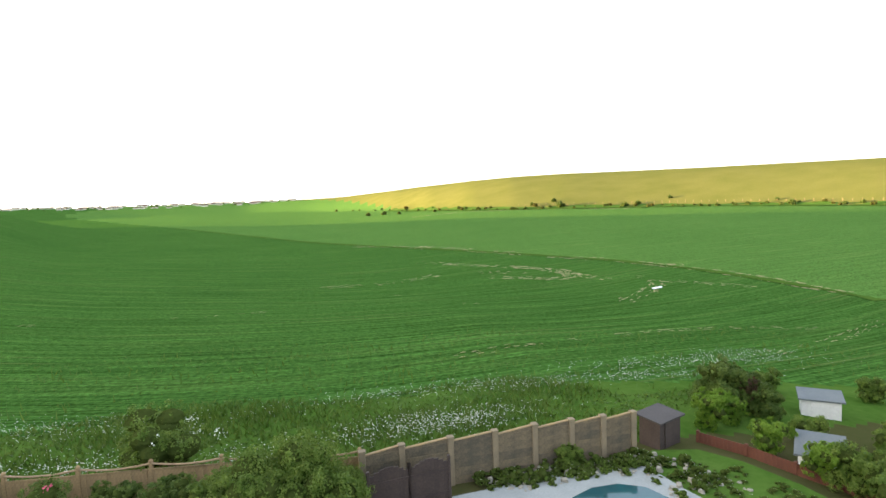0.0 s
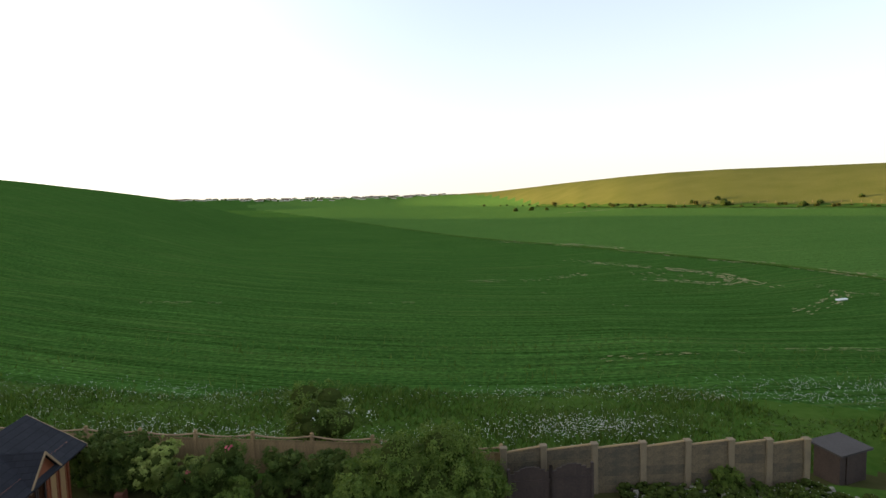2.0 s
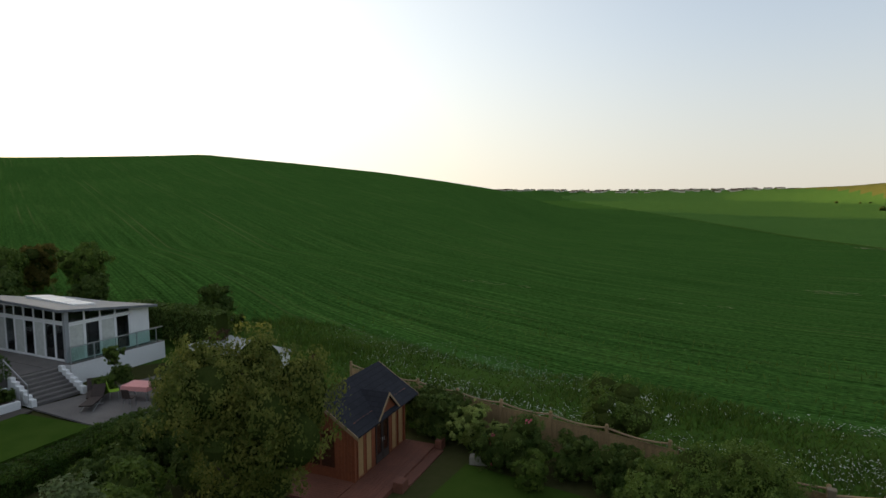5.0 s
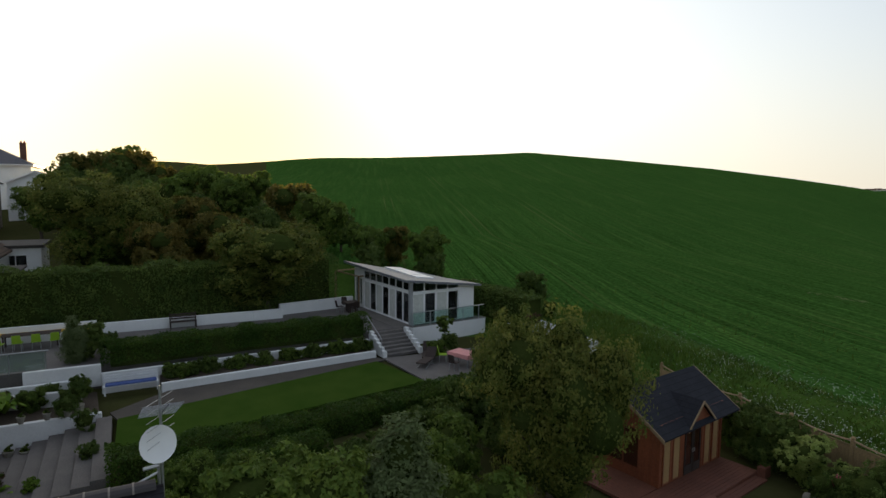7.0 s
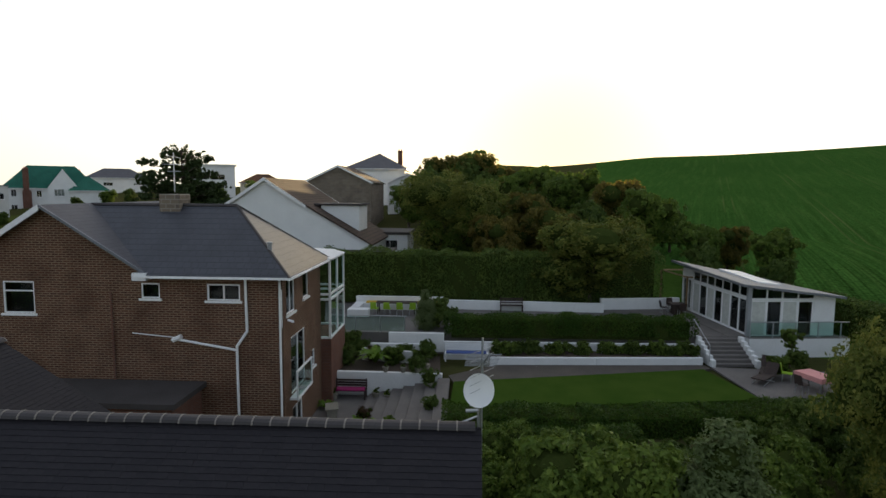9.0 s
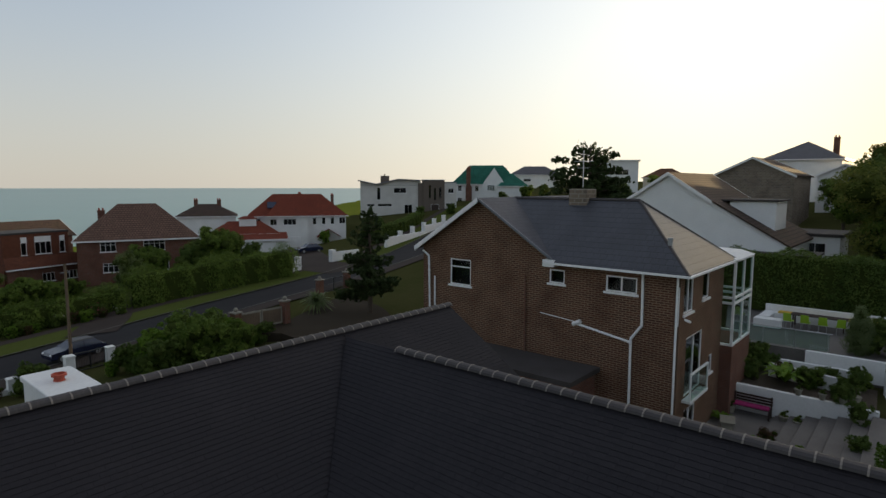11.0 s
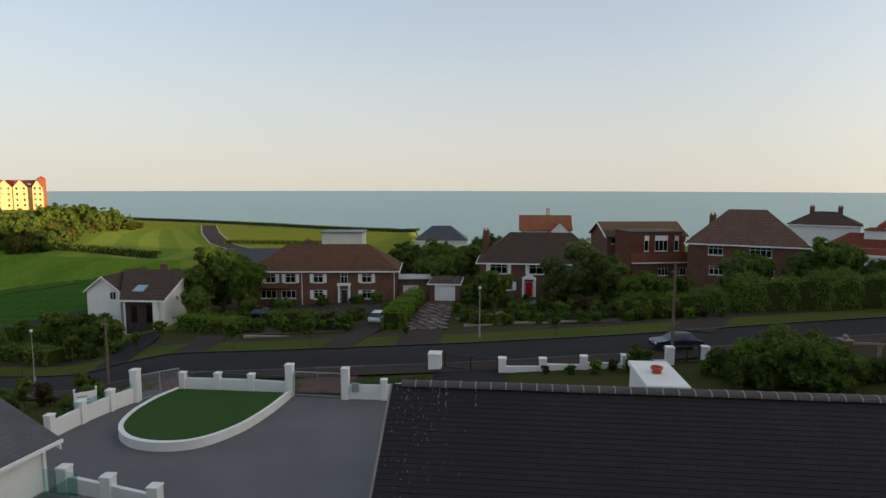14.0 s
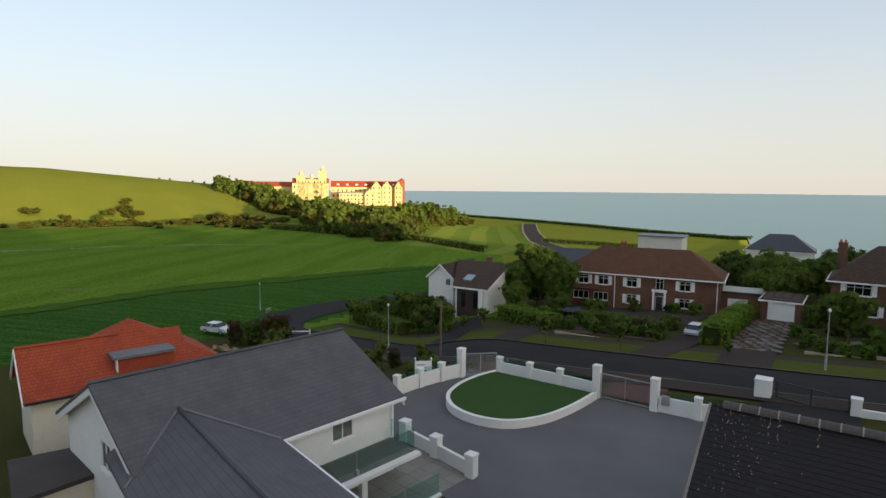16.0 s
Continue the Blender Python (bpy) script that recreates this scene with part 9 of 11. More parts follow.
# the wood on the western rise, against the low sun
WOOD_WEST = [150, 159, 161, 167, 171, 173, 176, 178.3, 179.6, 180.6, 182, 183.4, 185, 186, 188, 200]
WOOD_UP = [-3.5, -3.0, -0.9, 1.1, 1.9, 1.9, 2.5, 2.8, 3.9, 4.7, 4.0, 3.2, 2.2, 1.4, 0.0, 0.0]


def wood_fit(x, y, s, tall):
    """The size at which a tree stays below the wood's top as it rises towards the west."""
    r, a = math.hypot(x, y), math.degrees(math.atan2(y, x)) % 360
    return min(s, max(0.18, (11.9 + r * math.tan(radians(np.interp(a, WOOD_WEST, WOOD_UP))) - gz(x, y)) / tall))


for x, y, s, k in ((-52, 3, 1.0, "autumn"), (-54, 8, 1.05, "autumn"), (-60, 0, 1.15, "dark"), (-62, 7, 1.15, "autumn"), (-66, 2, 1.2, "broad"), (-70, -2, 1.25, "dark"), (-58, 12, 1.1, "dark"), (-56, 17, 1.1, "broad"), (-52, 20, 0.95, "broad"), (-48, 19, 0.7, "dark"), (-64, 15, 1.2, "autumn"), (-72, 6, 1.2, "dark"), (-76, 0, 1.3, "dark"), (-74, 13, 1.2, "broad"), (-82, 5, 1.2, "dark"), (-70, 18, 1.1, "autumn"), (-62, 21, 1.0, "dark"), (-55, 24, 0.9, "autumn"), (-50, 25.5, 0.7, "broad"), (-46, 24, 0.6, "dark"), (-84, 12, 1.2, "broad"), (-92, 2, 1.3, "dark"), (-95, 10, 1.2, "broad"), (-110, 4, 1.3, "dark"), (-125, 0, 1.4, "broad"), (-118, 12, 1.2, "dark"), (-140, 6, 1.4, "dark"), (-150, 14, 1.2, "broad"), (-104, 16, 1.0, "dark"), (-135, 16, 1.1, "broad"), (-57, -1.5, 0.9, "broad"), (-165, 8, 1.4, "dark"), (-180, 18, 1.3, "broad")):
    plant(k, x, y, wood_fit(x, y, s, 7.0 if k == "broad" else 6.1))

# wood along the western skyline
for x, y, top, k in ((-91.7, -6.3, 18.3, "dark"), (-97.9, -4.4, 19.3, "autumn"), (-95.9, -2.2, 20.1, "dark"), (-99.9, -0.0, 19.9, "autumn"), (-95.9, 2.3, 18.6, "dark"), (-97.8, 5.3, 17.7, "autumn"), (-95.6, 8.2, 16.8, "dark"), (-91.3, 10.8, 16.1, "autumn"), (-84.0, 12.4, 14.9, "dark"), (-79.8, -4.8, 15.3, "autumn"), (-77.9, -0.9, 15.1, "dark"), (-79.9, 3.3, 14.6, "autumn"), (-75.6, 6.7, 13.9, "dark")):
    s = wood_fit(x, y, max(0.35, (top - 1.4 - gz(x, y)) / 6.6), 6.3)
    plant(k, x, y, min(s, 1.9), group="trees of the western wood")


# ---- forecourt of the white house ----
FZ = -2.3
slab_sheet("forecourt", [(4.5, -37.2), (24.6, -37.4), (25.4, -29.0), (24.0, -21.5), (3.6, -19.5), (3.2, -30)], FZ, M_FORE, "smooth grey resin forecourt", 0.15)


def white_pillar(x, y, z, h, w=0.42, turn=0, group="forecourt pillars"):
    p = thing("wall_pillar", x, y, z, turn, "white rendered square pillar with a flat cap", "pillar", group)
    part("shaft", Shape().box(-w / 2, w / 2, -w / 2, w / 2, -0.3, h - 0.1, 0.015), M_WHITE, p)
    part("cap", Shape().box(-w / 2 - 0.03, w / 2 + 0.03, -w / 2 - 0.03, w / 2 + 0.03, h - 0.1, h, 0.02), M_WHITE, p)


def glazed_wall(x0, y0, x1, y1, z, h, glass):
    ln, a = math.hypot(x1 - x0, y1 - y0), math.degrees(math.atan2(y1 - y0, x1 - x0))
    w = thing("boundary_wall", x0, y0, z, a, "low white rendered wall topped with glass panels", "wall", "forecourt walls")
    part("wall_length", Shape().box(0.2, ln - 0.2, -0.1, 0.1, -0.3, h, 0.015), M_WHITE, w)
    if glass:
        part("glass_panel", Shape().box(0.22, ln - 0.22, -0.01, 0.01, h, h + glass), M_CLEAR, w)


def bar_gate(x0, y0, x1, y1, z, h, label, m=M_STEEL, n=16, mesh=False):
    ln, a = math.hypot(x1 - x0, y1 - y0), math.degrees(math.atan2(y1 - y0, x1 - x0))
    g = thing("metal_gate", x0, y0, z, a, label, "gate")
    part("gate_frame", Shape().box(0.22, ln - 0.22, -0.03, 0.03, 0.08, 0.14).box(0.22, ln - 0.22, -0.03, 0.03, h - 0.06, h).box(0.22, 0.28, -0.03, 0.03, 0.08, h).box(ln - 0.28, ln - 0.22, -0.03, 0.03, 0.08, h).box(ln / 2 - 0.03, ln / 2 + 0.03, -0.03, 0.03, 0.08, h), m, g)
    for k in range(n):
        u = 0.3 + (ln - 0.6) * k / (n - 1)
        part("bar", Shape().box(u - 0.16 / n, u + 0.16 / n, -0.012, 0.012, 0.14, h - 0.06), m, g)


for x, y, h in ((24.0, -35.3, 2.2), (14.2, -37.3, 2.25), (10.3, -37.2, 2.15)):
    white_pillar(x, y, FZ, h, 0.5)
for x, y in ((21.9, -37.4), (19.4, -37.5), (17.0, -37.5), (7.7, -37.3), (25.3, -29.4), (25.05, -31.6), (24.6, -33.6)):
    white_pillar(x, y, FZ, 1.42, 0.42)
for a, b in (((21.9, -37.4), (19.4, -37.5)), ((19.4, -37.5), (17.0, -37.5)), ((17.0, -37.5), (14.2, -37.3)), ((10.3, -37.2), (7.7, -37.3)), ((7.7, -37.3), (4.8, -38.6)), ((25.3, -29.4), (25.05, -31.6)), ((25.05, -31.6), (24.6, -33.6)), ((24.6, -33.6), (24.0, -35.3))):
    glazed_wall(*a, *b, FZ, 1.0, 0.36)
bar_gate(24.0, -35.3, 21.9, -37.4, FZ, 1.75, "grey mesh pedestrian gate between white pillars", M_GREYMETAL, 44)
bar_gate(14.2, -37.3, 10.3, -37.2, FZ, 1.75, "grey metal double driveway gate with upright bars", M_STEEL, 64)
mb_ = thing("meter_box", 9.6, -37.0, FZ, 180, "grey letter box and meter boxes on a white wall", "box")
part("box", Shape().box(-0.25, 0.25, 0.0, 0.14, 0.55, 1.15, 0.02), M_GREYMETAL, mb_)
part("small_box", Shape().box(-0.75, -0.45, 0.0, 0.12, 0.35, 0.75, 0.02), M_STOOL, mb_)


def turf_bed():
    out = [(22.0, -36.9), (22.5, -35.0), (22.55, -32.6), (21.9, -30.4), (20.4, -28.9), (18.4, -28.4), (16.4, -29.0), (15.0, -31.0), (14.3, -33.8), (14.0, -36.9)]
    sm = []
    for i in range(len(out) - 1):
        p0, p1, p2, p3 = (Vector((*out[max(0, min(len(out) - 1, j))], 0)) for j in (i - 1, i, i + 1, i + 2))
        for k in range(6):
            t = k / 6
            q = 0.5 * ((2 * p1) + (p2 - p0) * t + (2 * p0 - 5 * p1 + 4 * p2 - p3) * t * t + (3 * p1 - p0 - 3 * p2 + p3) * t ** 3)
            sm.append((q.x, q.y))
    sm.append(out[-1])
    c = (18.2, -33.4)
    inn = [(x + (c[0] - x) * 0.055, y + (c[1] - y) * 0.055) for x, y in sm]
    b = thing("raised_lawn", 0, 0, FZ, 0, "oval artificial lawn inside a low white rounded wall", "lawn bed")
    w = Shape()
    for i in range(len(sm) - 1):
        w.hull([(*sm[i], -0.1), (*inn[i], -0.1), (*inn[i + 1], -0.1), (*sm[i + 1], -0.1)], [(*sm[i], 0.52), (*inn[i], 0.52), (*inn[i + 1], 0.52), (*sm[i + 1], 0.52)])
    part("rim_wall", w, M_WHITE, b)
    part("turf", Shape().hull([(x, y, 0.0) for x, y in inn], [(x, y, 0.46) for x, y in inn]), M_TURF, b)


turf_bed()


def sunken_court():
    for x, y in ((15.05, -22.95), (17.7, -23.6), (20.3, -24.2)):
        white_pillar(x, y, FZ, 1.2, 0.5)
    glazed_wall(15.05, -22.95, 17.7, -23.6, FZ, 0.75, 0)
    glazed_wall(17.7, -23.6, 20.3, -24.2, FZ, 0.75, 0)
    c = thing("sunken_patio", 23.89, -15.96, FZ, -7, "grey slab patio under a white balcony", "patio")
    rng = random.Random(8)
    for i in range(5):
        for j in range(7):
            x, y = -7.9 + i * 0.8, -8.6 + j * 0.9
            part("paving_slab", Shape().box(x, x + 0.785, y, y + 0.885, 0.0, 0.03 + rng.uniform(0, 0.006), 0.006), M_PATIO, c)
    g = thing("glass_balustrade", 23.89, -15.96, FZ, -7, "clear glass balustrade on a white kerb beside the patio", "balustrade")
    for y0 in (-5.6, -3.4, -1.2):
        part("glass_panel", Shape().box(-8.01, -7.99, y0, y0 + 2.1, 0.1, 1.1), M_CLEAR, g)
    part("kerb", Shape().box(-8.12, -7.92, -5.7, 1.2, 0.0, 0.12, 0.02), M_WHITE, g)


sunken_court()
r_ = thing("side_rail", 3.2, -18.6, FZ, -76, "white wall with a black bar railing beside the house", "railing")
part("wall_length", Shape().box(-0.4, 7.0, -0.12, 0.12, -0.2, 0.9, 0.02), M_WHITE, r_)
for k in range(24):
    part("bar", Shape().box(0.1 + k * 0.28, 0.13 + k * 0.28, -0.015, 0.015, 0.9, 1.7), M_BLACK, r_)
part("top_rail", Shape().box(0.0, 6.9, -0.03, 0.03, 1.7, 1.76), M_BLACK, r_)
white_pillar(5.0, -25.6, FZ, 1.7, 0.4)
white_pillar(4.2, -19.6, FZ, 1.6, 0.5)

# ---- street front of the nearer house ----
for x, y, h, w in ((4.8, -42.3, 1.3, 0.95), (-0.2, -41.0, 1.15, 0.55), (-3.1, -41.3, 0.95, 0.5), (-6.0, -41.4, 1.0, 0.5), (-8.9, -41.5, 0.95, 0.5), (-12.1, -42.0, 1.3, 0.55), (-14.6, -42.2, 1.2, 0.5)):
    white_pillar(x, y, gz(x, y), h, w, group="street pillars")
for (x0, y0), (x1, y1) in (((-0.2, -41.0), (-3.1, -41.3)), ((-3.1, -41.3), (-6.0, -41.4)), ((-6.0, -41.4), (-8.9, -41.5)), ((-8.9, -41.5), (-12.1, -42.0))):
    ln, a = math.hypot(x1 - x0, y1 - y0), math.degrees(math.atan2(y1 - y0, x1 - x0))
    w_ = thing("boundary_wall", x0, y0, gz((x0 + x1) / 2, y0), a, "low white rendered street wall", "wall", "street walls")
    part("wall_length", Shape().box(0.25, ln - 0.25, -0.1, 0.1, -0.5, 0.42, 0.02), M_WHITE, w_)
    part("wire", Shape().tube((0.2, 0, 0.85), (ln - 0.2, 0, 0.85), 0.012, n=5), M_BLACK, w_)
bar_gate(4.3, -42.2, -0.1, -41.1, gz(2, -41.6), 1.15, "black metal driveway gate with close bars", M_BLACK, 40)
bar_gate(-12.2, -42.0, -14.5, -42.2, gz(-13, -42), 1.3, "black metal garden gate", M_BLACK, 18)
ribbon("drive", [(2.2, -43.6), (2.0, -34), (1.2, -21)], 5.2, M_ROAD, 0.10, "dark asphalt driveway sloping to the street")
for x, y, s, k in ((-5.0, -40.3, 0.35, "darkshrub"), (-6.6, -40.2, 0.5, "lightshrub"), (-9.6, -40.4, 0.9, "darkshrub"), (-3.2, -40.5, 0.3, "copper"), (-7.9, -40.6, 0.4, "copper"), (-16.6, -38.8, 1.35, "lightshrub"), (-18.6, -38.2, 1.5, "shrub"), (-17.4, -36.4, 1.5, "shrub"), (-20.8, -38.2, 1.2, "lightshrub"), (-22.4, -37.0, 0.75, "darkshrub"), (-15.2, -37.6, 1.2, "lightshrub"), (-14.6, -38.8, 0.95, "darkshrub"), (-21.6, -36.6, 0.7, "shrub"), (-19.6, -35.4, 1.2, "shrub"), (-15.4, -36.0, 1.2, "darkshrub"), (-23.6, -37.4, 0.7, "darkshrub"), (-24.6, -39.0, 0.4, "copper"), (-26.0, -38.6, 0.35, "copper"), (-13.6, -39.4, 0.5, "lightshrub")):
    plant(k, x, y, s)


def brick_gate():
    for x, y, h in ((-21.85, -38.52, 2.3), (-26.05, -38.53, 2.3), (-39.0, -46.4, 1.6), (-35.2, -46.0, 1.5)):
        p = thing("brick_pillar", x, y, gz(x, y), 10, "brown brick gate pillar with a stone cap", "pillar", "brick pillars")
        part("shaft", Shape().box(-0.28, 0.28, -0.28, 0.28, -0.3, h), M_BRICK2, p)
        part("cap", Shape().box(-0.36, 0.36, -0.36, 0.36, h, h + 0.1, 0.02).lathe(0, 0, [(0.1, h + 0.1), (0.17, h + 0.2), (0.17, h + 0.3), (0.08, h + 0.4)], 10), M_STOOL, p)
    w = thing("brick_wall", -19.35, -38.51, gz(-22, -42), -179.8, "curved brown brick garden wall", "wall")
    part("wall_length", Shape().hull([(0, -0.12, -0.4), (2.4, -0.12, -0.4), (2.4, 0.12, -0.4), (0, 0.12, -0.4)], [(0, -0.12, 0.5), (2.4, -0.12, 2.1), (2.4, 0.12, 2.1), (0, 0.12, 0.5)]), M_BRICK2, w)
    g = thing("timber_gate", -22.05, -38.52, 0.72, -179.8, "weathered grey-brown boarded double driveway gate", "gate")
    for u0 in (0.05, 1.90):
        leaf = part("leaf", Shape().box(u0, u0 + 1.81, -0.04, 0.04, 0.12, 0.24).box(u0, u0 + 1.81, -0.04, 0.04, 1.28, 1.42).box(u0, u0 + 0.1, -0.04, 0.04, 0.24, 1.28).box(u0 + 1.81 - 0.1, u0 + 1.81, -0.04, 0.04, 0.24, 1.28), M_STOOL, g)
        for k in range(12):
            part("board", Shape().box(u0 + 0.105 + 0.1333 * k, u0 + 0.229 + 0.1333 * k, -0.02, 0.015, 0.2, 1.32), M_POLEWOOD, leaf)
    bar_gate(-35.2, -46.0, -39.0, -46.4, gz(-37, -46), 1.4, "dark metal driveway gate", M_BLACK, 18)


brick_gate()
slab_sheet("drive", [(-21.85, -38.82), (-26.05, -38.83), (-39, -45.5), (-40, -36), (-33, -22), (-30, -20.5), (-23, -22), (-24, -36)], 0.75, M_DRIVE, "dark brown gravel drive of the brick house", 0.9)
y_ = thing("yucca", -30.6, -40.6, gz(-30.6, -40.6), 0, "large yucca with arching pale green sword leaves", "plant")
yb = Shape()
rng_y = random.Random(3)
for k in range(150):
    a, e, ln = rng_y.uniform(0, 6.28), rng_y.uniform(-0.1, 1.25), rng_y.uniform(1.2, 2.0)
    d = Vector((math.cos(a) * math.cos(e), math.sin(a) * math.cos(e), math.sin(e)))
    s0 = d.cross(Vector((0, 0, 1))).normalized() * 0.055
    c0 = Vector((0, 0, 1.0)) + d * 0.1
    c1, c2 = c0 + d * ln * 0.5 - Vector((0, 0, 0.06 * ln)), c0 + d * ln - Vector((0, 0, 0.42 * ln))
    yb.poly(c0 - s0, c0 + s0, c1 + s0 * 1.2, c1 - s0 * 1.2).poly(c1 - s0 * 1.2, c1 + s0 * 1.2, c2)
part("leaves", yb, M_LEAFG, y_)
part("trunk", Shape().tube((0, 0, -0.2), (0, 0, 1.0), 0.14, 0.1), M_BARK, y_)
pine(-32.9, -36.2, 8.9, "dark broad garden pine with open branches", seed=5, w=0.25, low=0.16, taper=0.72, tiers=15, flat=0.07, leaves=20000)
pine(-62.2, -31.0, 13.0, "tall dark spreading conifer above the roofs", seed=8, z=3.2, w=0.34, low=0.36, taper=0.55, tiers=15, flat=0.065, leaves=26000)


# ---- lamps, poles and cars ----
def street_lamp(x, y, h, label="grey steel street lamp with a small white head", turn=0):
    l = thing("street_lamp", x, y, gz(x, y), turn, label, "street lamp", "street lamps")
    part("pole", Shape().tube((0, 0, -0.2), (0, 0, 1.2), 0.09, 0.09).tube((0, 0, 1.2), (0, 0, h), 0.042, 0.035), M_GREYMETAL, l)
    part("head", Shape().lathe(0, 0, [(0.04, h), (0.11, h + 0.06), (0.12, h + 0.18), (0.04, h + 0.26)], 10), M_UPVC, l)


street_lamp(1.8, -51.6, 4.6)
street_lamp(39.2, -44.4, 5.0)
street_lamp(72.5, -53.5, 3.9)
for x, y, h, m in ((-12.7, -43.6, 7.0, M_POLEWOOD), (31.5, -43.0, 5.6, M_POLEWOOD)):
    p_ = thing("telegraph_pole", x, y, gz(x, y), 0, "weathered wooden telegraph pole", "pole", "telegraph poles")
    part("pole", Shape().tube((0, 0, -0.3), (0, 0, h), 0.11, 0.085, 10), m, p_)
    part("bracket", Shape().box(-0.3, 0.3, -0.02, 0.02, h - 0.6, h - 0.54), M_GREYMETAL, p_)


def car(x, y, turn, paint, label, z=None, estate=False, top=None, size=1.0):
    c = thing("car", x, y, gz(x, y) + 0.08 if z is None else z, turn, label, "car")
    c.scale = (size, size, size)
    prof = [(-2.1, 0.32), (-2.15, 0.62), (-2.02, 0.84), (-1.2, 0.95), (1.35, 0.97), (1.98, 0.90), (2.1, 0.62), (2.05, 0.32)]
    s = Shape()
    ring = lambda yy, k: [(px * (1 - 0.03 * (1 - k)), yy, 0.30 + (pz - 0.30) * k) for px, pz in reversed(prof)]
    s.hull(ring(-0.84, 0.92), ring(0.84, 0.92))
    i = len(s.v)
    s.hull([(px, -0.74, 0.9 + (pz - 0.9) * 1.0) for px, pz in reversed([(-1.2, 0.9), (-0.9, 0.96), (1.2, 0.98), (1.4, 0.9)])], [(px, 0.74, pz) for px, pz in reversed([(-1.2, 0.9), (-0.9, 0.96), (1.2, 0.98), (1.4, 0.9)])])
    part("body", s, paint, c)
    back = 1.9 if estate else 1.75
    gl = Shape().hull([(-1.05, -0.76, 0.9), (back, -0.76, 0.9), (back, 0.76, 0.9), (-1.05, 0.76, 0.9)], [(-0.35, -0.60, 1.40), (1.15, -0.60, 1.40), (1.15, 0.60, 1.40), (-0.35, 0.60, 1.40)])
    part("glazing", gl, M_SOLAR, c)
    part("roof", Shape().hull([(-0.42, -0.63, 1.38), (1.25, -0.63, 1.38), (1.25, 0.63, 1.38), (-0.42, 0.63, 1.38)], [(-0.25, -0.52, 1.45), (1.05, -0.52, 1.45), (1.05, 0.52, 1.45), (-0.25, 0.52, 1.45)]), top or paint, c)
    for sy in (-1, 1):
        part("pillar", Shape().hull([(0.28, sy * 0.765, 0.9), (0.38, sy * 0.765, 0.9), (0.38, sy * 0.74, 0.9), (0.28, sy * 0.74, 0.9)], [(0.32, sy * 0.615, 1.39), (0.40, sy * 0.615, 1.39), (0.40, sy * 0.59, 1.39), (0.32, sy * 0.59, 1.39)]), paint, c)
        part("headlight", Shape().box(-2.11, -1.9, sy * 0.62 - 0.14, sy * 0.62 + 0.14, 0.62, 0.74, 0.03), M_UPVC, c)
        part("tail_light", Shape().box(1.98, 2.06, sy * 0.66 - 0.1, sy * 0.66 + 0.1, 0.62, 0.78, 0.03), M_REDPAINT, c)
        part("mirror", Shape().box(-0.95, -0.75, sy * 0.93 - 0.08, sy * 0.93 + 0.08, 0.9, 1.02, 0.03), paint, c)
    for ux in (-1.32, 1.32):
        for sy in (-1, 1):
            wh = part("wheel", Shape().tube((ux, sy * 0.66, 0.31), (ux, sy * 0.86, 0.31), 0.31, n=16), M_TYRE, c)
            part("rim", Shape().tube((ux, sy * 0.84, 0.31), (ux, sy * 0.872, 0.31), 0.2, n=12), M_STEEL, wh)
    return c


car(9.6, -17.4, 110, M_CARWHITE, "white car parked close to the house wall", z=FZ)
car(-13.6, -45.6, 187, M_CARBLUE, "dark blue open-top car with black cloth hood at the kerb", top=M_BLACK, size=0.88)
car(62.2, -39.6, 15, M_CARSILVER, "silver hatchback parked beside the field", z=gz(62.2, -39.6) + 0.3, size=0.88)
car(13.4, -62.6, 88, M_CARSILVER, "silver car on a driveway by a hedge", size=0.85)
car(28.9, -66.5, 190, M_CARBLACK, "dark car half hidden behind a hedge")
car(-57.5, -77.5, 170, M_CARBLUE, "dark blue car on a white house's drive", z=0.5)

# ---- front gardens across the street ----
ribbon("drive", [(7.2, -49.8), (7.7, -60), (7.8, -76)], 4.0, M_PAVE, 0.16, "crazy-paved driveway to a garage")
ribbon("drive", [(-16.6, -51.7), (-20.0, -57), (-23.0, -65)], 3.8, M_PAVE, 0.16, "brown tarmac driveway between hedges")
ribbon("drive", [(28.4, -49.3), (28.9, -55.5), (30.4, -58)], 3.0, M_PAVE, 0.16, "brown tarmac crossing over the verge")
ribbon("drive", [(14.7, -49.3), (13.4, -58), (13.0, -72)], 3.0, M_PAVE, 0.16, "tarmac driveway")
ribbon("path", [(-6.4, -77.4), (-4.0, -71.5), (-1.6, -67.4), (0.6, -64.2), (4.6, -62.0)], 1.2, M_SLAB, 0.10, "paved garden path to a red door")
ribbon("drive", [(36, -49), (38, -58), (41, -62)], 3.4, M_ROAD, 0.17, "dark drive of the white house")
ribbon("drive", [(-47, -55.0), (-48, -64), (-56, -78), (-60, -92)], 6.5, M_PAVE, 0.14, "wide tarmac drive between white gate pillars")
hedge([(11.0, -58.2), (11.0, -64), (11.0, -76)], 2.0, 2.0, "bright green clipped hedge beside a driveway", material=M_LEAFL, seed=11, dens=150, size=0.085, loose=1.5)
hedge([(-12.4, -60.0), (-22.5, -61.6)], 2.4, 2.0, "leafy green front garden hedge", material=M_LEAF, seed=12, dens=150, size=0.095, loose=2.6)
hedge([(-24.2, -61.6), (-33, -61.2), (-41.5, -60.6)], 3.0, 3.1, "tall leafy green boundary hedge", material=M_LEAF, seed=13, dens=150, size=0.095, loose=2.8)
hedge([(28.0, -58.5), (36.0, -62.5)], 2.0, 1.7, "bright clipped front hedge", material=M_LEAFL, seed=14, dens=50, size=0.13)
